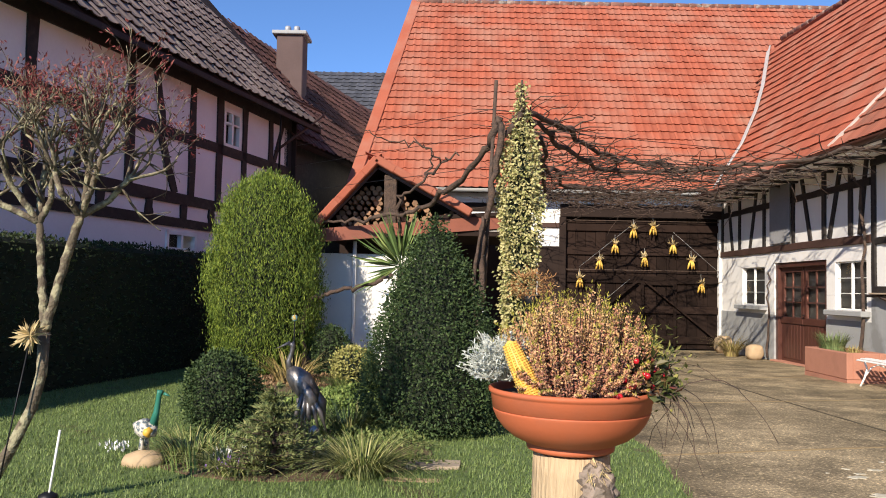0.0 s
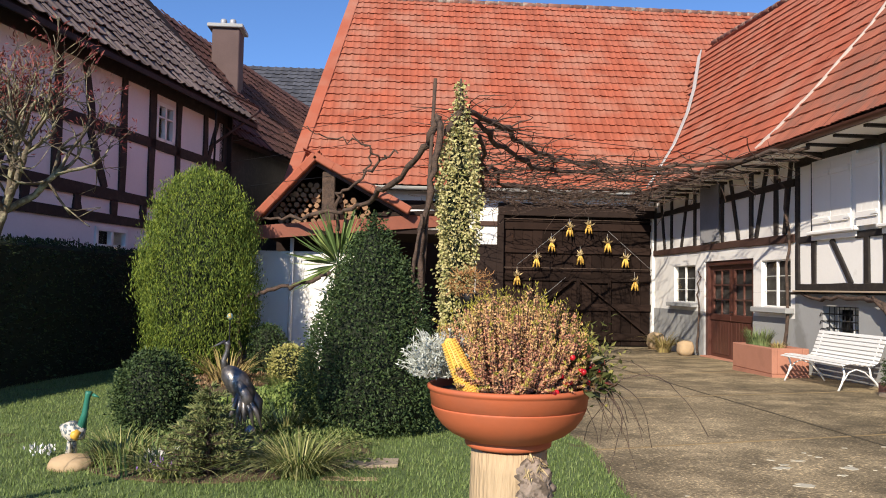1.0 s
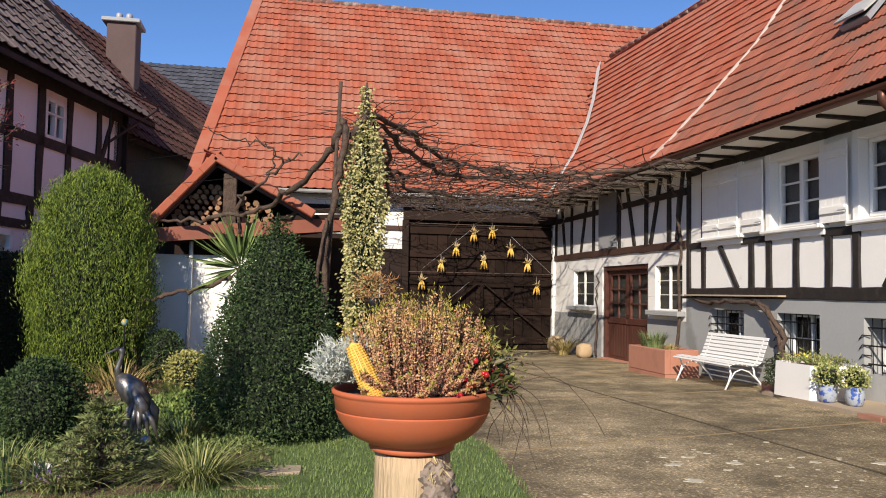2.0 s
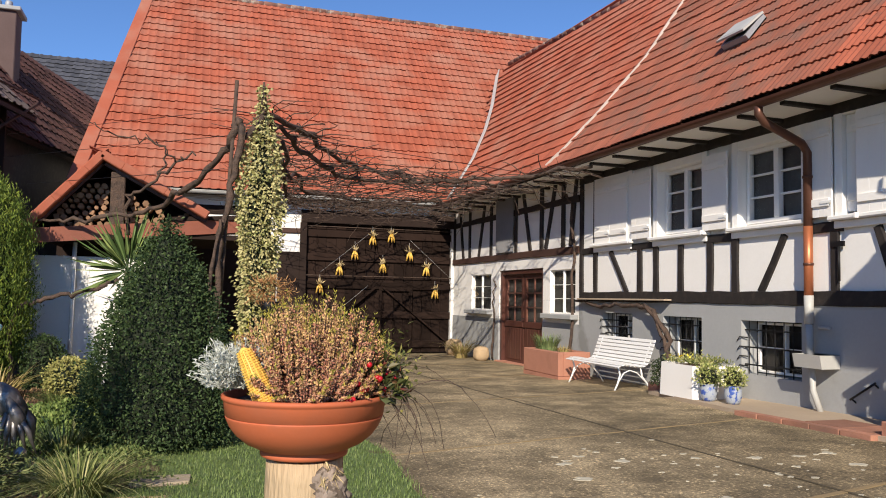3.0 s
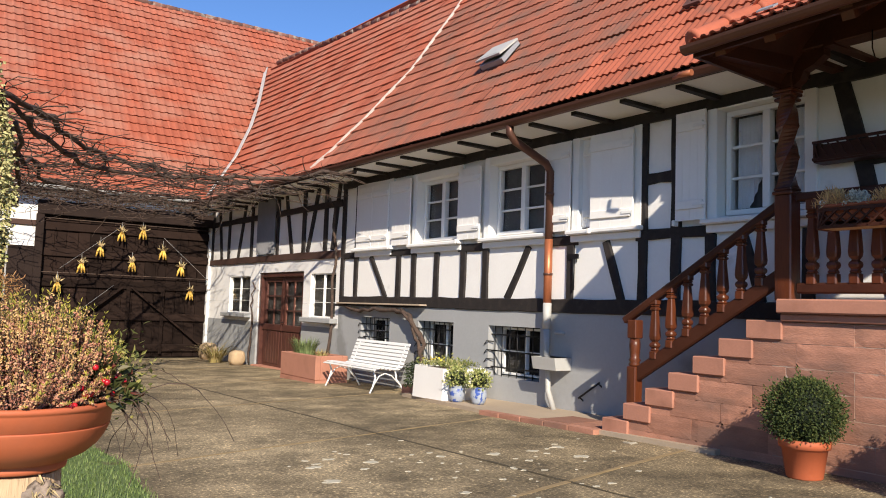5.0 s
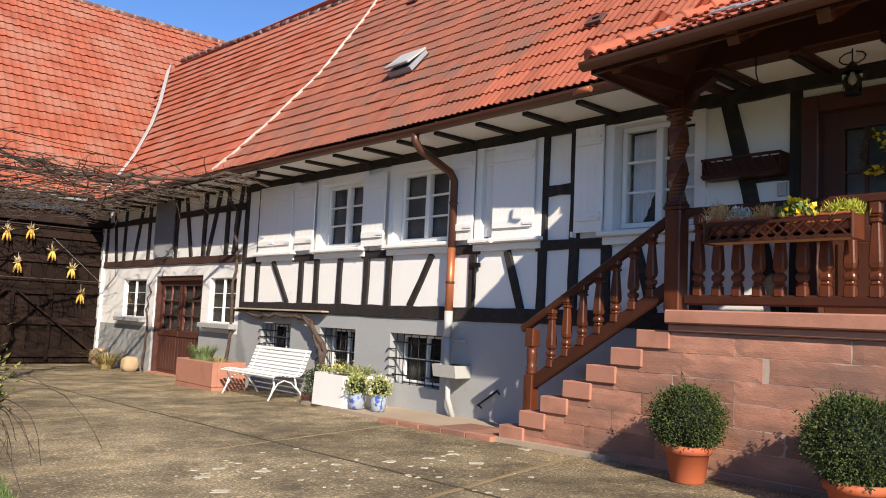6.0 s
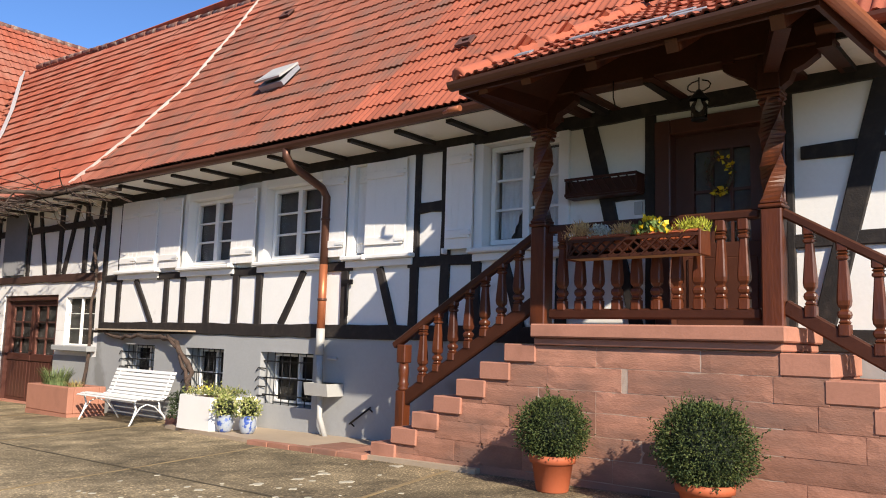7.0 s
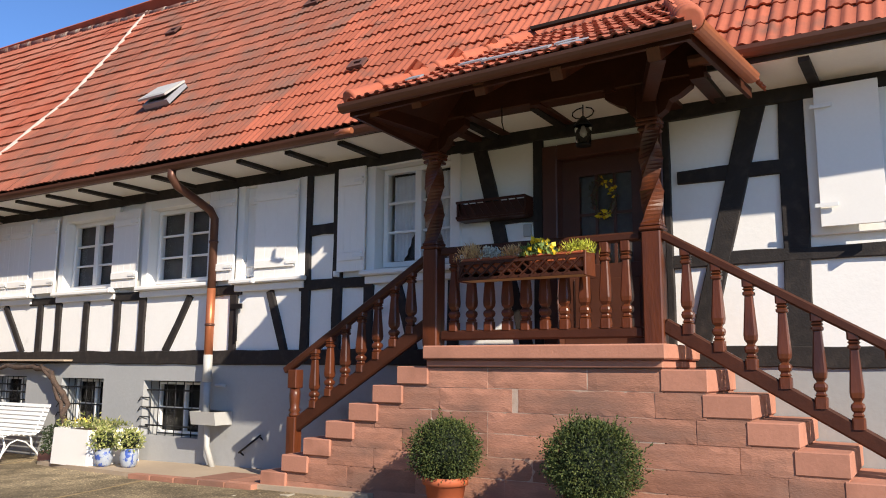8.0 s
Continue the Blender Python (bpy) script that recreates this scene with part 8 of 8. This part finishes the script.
# by the double door
grass_tuft("straw-coloured tuft against the wall", 6.45, 18.0, 0.55, 240, L_["straw"], 0.14, 0.02, 1.0, 95)
for x, y, sx_, sz_ in ((6.72, 19.3, 0.2, 0.42), (6.6, 17.05, 0.17, 0.33)):
    b = bmesh.new()
    bmesh.ops.create_icosphere(b, subdivisions=3, radius=1)
    for v in b.verts:
        q = v.co.copy()
        v.co = Vector((math.copysign(abs(q.x) ** 0.6, q.x) * sx_, math.copysign(abs(q.y) ** 0.6, q.y) * sx_, math.copysign(abs(q.z) ** 0.7, q.z) * sz_ * 0.5)) * (1 + 0.1 * noise.noise(q * 2))
        v.co += Vector((x, y, gz(x, y) + sz_ * 0.48))
    tagged(part("guard_stone", b, M["stone_pale"], None, "", True), "rounded yellow sandstone block at the wall foot", "stone")

# ---- on and before the porch ----
fb = thing("flower_box", "brown lattice flower box with spring flowers on the railing", "flower box")
part("back", box(5.98, 5.995, 2.11, 3.20, 2.14, 2.30), M["porch_wood_dark"], fb)
part("drip_tray", box(5.80, 5.98, 2.11, 3.20, 2.14, 2.16), M["stone_pale"], fb, "pale drip tray")
for y in (2.09, 3.20):
    part("end_board", box(5.79, 5.99, y, y + 0.02, 2.13, 2.32, 0.004), M["porch_wood"], fb)
for i in range(12):
    y = 2.12 + i * 0.094
    part("lattice", bar((5.80, y, 2.15), (5.80, min(3.20, y + 0.15), 2.28), 0.012, 0.02, (1, 0, 0)), M["porch_wood_dark"], fb)
    part("lattice", bar((5.79, min(3.20, y + 0.15), 2.15), (5.79, y, 2.28), 0.012, 0.02, (1, 0, 0)), M["porch_wood_dark"], fb)
for z in (2.15, 2.28):
    part("rail", box(5.785, 5.805, 2.10, 3.21, z - 0.012, z + 0.012), M["porch_wood_dark"], fb)
for a, b in ((2.1, 2.62), (2.68, 3.22)):
    part("liner_pot", box(5.83, 5.96, a + 0.03, b - 0.03, 2.20, 2.295, 0.012), M["terracotta"], fb)
    part("liner_rim", box(5.815, 5.975, a, b, 2.295, 2.325, 0.012), M["terracotta"], fb)
rs = np.random.RandomState(14)
box_plants = []
for a, b, mt, ln, wd, n, hh, lab in ((3.0, 3.26, L_["heath_cream"], 0.065, 0.008, 420, 0.075, "dry pinkish heather"), (2.85, 3.02, L_["silver"], 0.03, 0.017, 340, 0.07, "white flower cluster"), (2.6, 2.85, L_["heath_cream"], 0.055, 0.009, 340, 0.055, "pale dry heather"), (2.36, 2.6, L_["grass"], 0.05, 0.03, 170, 0.06, "green pansy leaves"), (2.05, 2.32, leaf_mat("lime_heath_leaf", (0.42, 0.42, 0.05), (0.32, 0.36, 0.05)), 0.06, 0.007, 380, 0.06, "lime green heath"), (2.36, 2.6, L_["yellow"], 0.045, 0.045, 80, 0.085, "yellow pansies"), (2.55, 2.66, L_["grass"], 0.05, 0.02, 90, 0.05, "green leaves")):
    t = thing("box_flowers", lab + " in the railing flower box", "flowers")
    box_plants.append(t)
    mid, half = (a + b) / 2, (b - a) / 2
    f = np.clip(rs.normal(0, 0.45, n), -1, 1)
    p = np.stack([rs.uniform(5.79, 5.97, n), mid + half * f, 2.30 + 1.5 * hh * np.sqrt(1 - f * f) * rs.uniform(0.1, 1, n)], 1)
    leaf_cloud("foliage", p, np.tile([-0.15, 0, 0.8], (n, 1)), ln, wd, mt, t, "", n, spread=0.5)
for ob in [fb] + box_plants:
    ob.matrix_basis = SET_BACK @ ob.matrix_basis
wb = thing("wall_flower_box", "empty brown lattice flower box under the porch", "flower box")
part("box_body", add_box(box(W - 0.2, W - 0.035, 3.05, 3.78, 2.84, 2.88), W - 0.18, W - 0.05, 3.07, 3.76, 2.88, 3.0), M["porch_wood_dark"], wb)
for i in range(9):
    y = 3.05 + i * 0.085
    part("lattice", bar((W - 0.2, y, 2.86), (W - 0.2, min(3.78, y + 0.1), 3.02), 0.012, 0.015, (1, 0, 0)), M["porch_wood_dark"], wb)
for z in (2.87, 3.02):
    part("rail", box(W - 0.21, W - 0.19, 3.04, 3.79, z - 0.012, z + 0.012), M["porch_wood_dark"], wb)
for y in (3.04, 3.77):
    part("end_board", box(W - 0.2, W - 0.035, y, y + 0.015, 2.85, 3.03), M["porch_wood_dark"], wb)
tagged(part("bell_plate", box(W - 0.03, W - 0.002, 3.07, 3.15, 2.66, 2.78, 0.005), M["enamel"]), "small grey doorbell plate on the plaster", "doorbell")
wr = thing("door_wreath", "straw wreath with yellow flowers on the front door", "wreath")
c = Vector((W + 0.05, 2.37, 2.97))
part("ring", tube([c + Vector((0, 0.10 * math.cos(a), 0.15 * math.sin(a))) for a in [k * math.tau / 24 for k in range(25)]], 0.02, 6), M["bark"], wr)
n = 240
a = rs.uniform(0, math.tau, n)
p = np.stack([c.x - rs.uniform(0, 0.04, n), c.y + 0.10 * np.cos(a) + rs.normal(0, 0.02, n), c.z + 0.155 * np.sin(a) + rs.normal(0, 0.02, n)], 1)
leaf_cloud("foliage", p[130:], np.tile([-1.0, 0, 0], (110, 1)), 0.04, 0.016, L_["gault"], wr, "", 2)
sel = (np.cos(a) < 0.3) & (np.sin(a * 3.0 + 0.6) > -0.4)
leaf_cloud("bloom", p[sel][:34], np.tile([-1.0, 0, 0], (len(p[sel][:34]), 1)), 0.06, 0.042, L_["yellow"], wr, "", 3)
ln_ = thing("porch_lantern", "black iron lantern hung from the porch ceiling", "lantern")
lx, ly = 6.45, 2.35
part("chain", tube([(lx, ly, 3.72), (lx, ly, 3.58)], 0.006, 5), M["iron"], ln_)
part("scroll", tube([(lx, ly + 0.1 * math.sin(k * 0.6), 3.62 + 0.05 * math.cos(k * 0.6)) for k in range(11)], 0.006, 5), M["iron"], ln_)
part("cap", lathe([(0.09, 0), (0.05, 0.05), (0.015, 0.09)], Matrix.Translation((lx, ly, 3.5)), 6), M["iron"], ln_)
part("glass_body", lathe([(0.062, 0), (0.07, 0.09), (0.078, 0.16)], Matrix.Translation((lx, ly, 3.34)), 12), M["glass"], ln_, "clear glass cylinder")
part("bottom_ring", lathe([(0.0, 0), (0.066, 0.0), (0.068, 0.014), (0.0, 0.014)], Matrix.Translation((lx, ly, 3.326)), 12), M["iron"], ln_)
part("bulb", lathe([(0.0, 0), (0.024, 0.02), (0.03, 0.045), (0.016, 0.08), (0.014, 0.1)], Matrix.Translation((lx, ly, 3.4)), 10), M["enamel"], ln_, "white bulb, unlit")
# potted box balls
for x, y, r, px_, lab in ((5.67, 3.25, 0.25, 0.172, "round boxwood ball in a terracotta pot by the steps"), (5.60, 2.0, 0.30, 0.19, "large round boxwood in a low terracotta pot")):
    t = thing("potted_boxwood", lab, "potted shrub", "boxwoods before the porch")
    z0 = gz(x, y)
    hh = 0.28 if r < 0.28 else 0.21
    part("pot", lathe([(px_ * 0.7, 0), (px_ * 0.74, 0.01), (px_ * 0.93, hh - 0.06), (px_ * 1.04, hh - 0.058), (px_ * 1.07, hh), (px_ * 0.98, hh + 0.004), (px_ * 0.9, hh - 0.04)], Matrix.Translation((x, y, z0)), 32), M["terracotta"], t, "plain terracotta pot")
    core("inner_core", ball(r, 1.75 * r), x, y, z0 + hh - 0.02, L_["core_shade"], t, 0.8)
    p, nr = shape_points(11000 if r < 0.28 else 15000, ball(r, 1.8 * r), x, y, z0 + hh - 0.03, int(100 * r), 0.032, 0.075)
    tip = p[::60]
    tip_n = nr[::60] + np.array([0, 0, 0.45])
    reach = 0.085 * r / 0.25 * rs.uniform(0.2, 1, len(tip)) ** 2
    sprig = np.concatenate([tip + tip_n * (reach * k)[:, None] + rs.normal(0, 0.005, tip.shape) for k in np.linspace(0.15, 1, 9)])
    p, nr = np.concatenate([p, sprig]), np.concatenate([nr, np.tile(tip_n, (9, 1))])
    leaf_cloud("foliage", p, nr, 0.022, 0.012, leaf_mat("potted_box_leaf", (0.046, 0.068, 0.022), (0.105, 0.12, 0.034)), t, "", int(90 * r), spread=0.6)
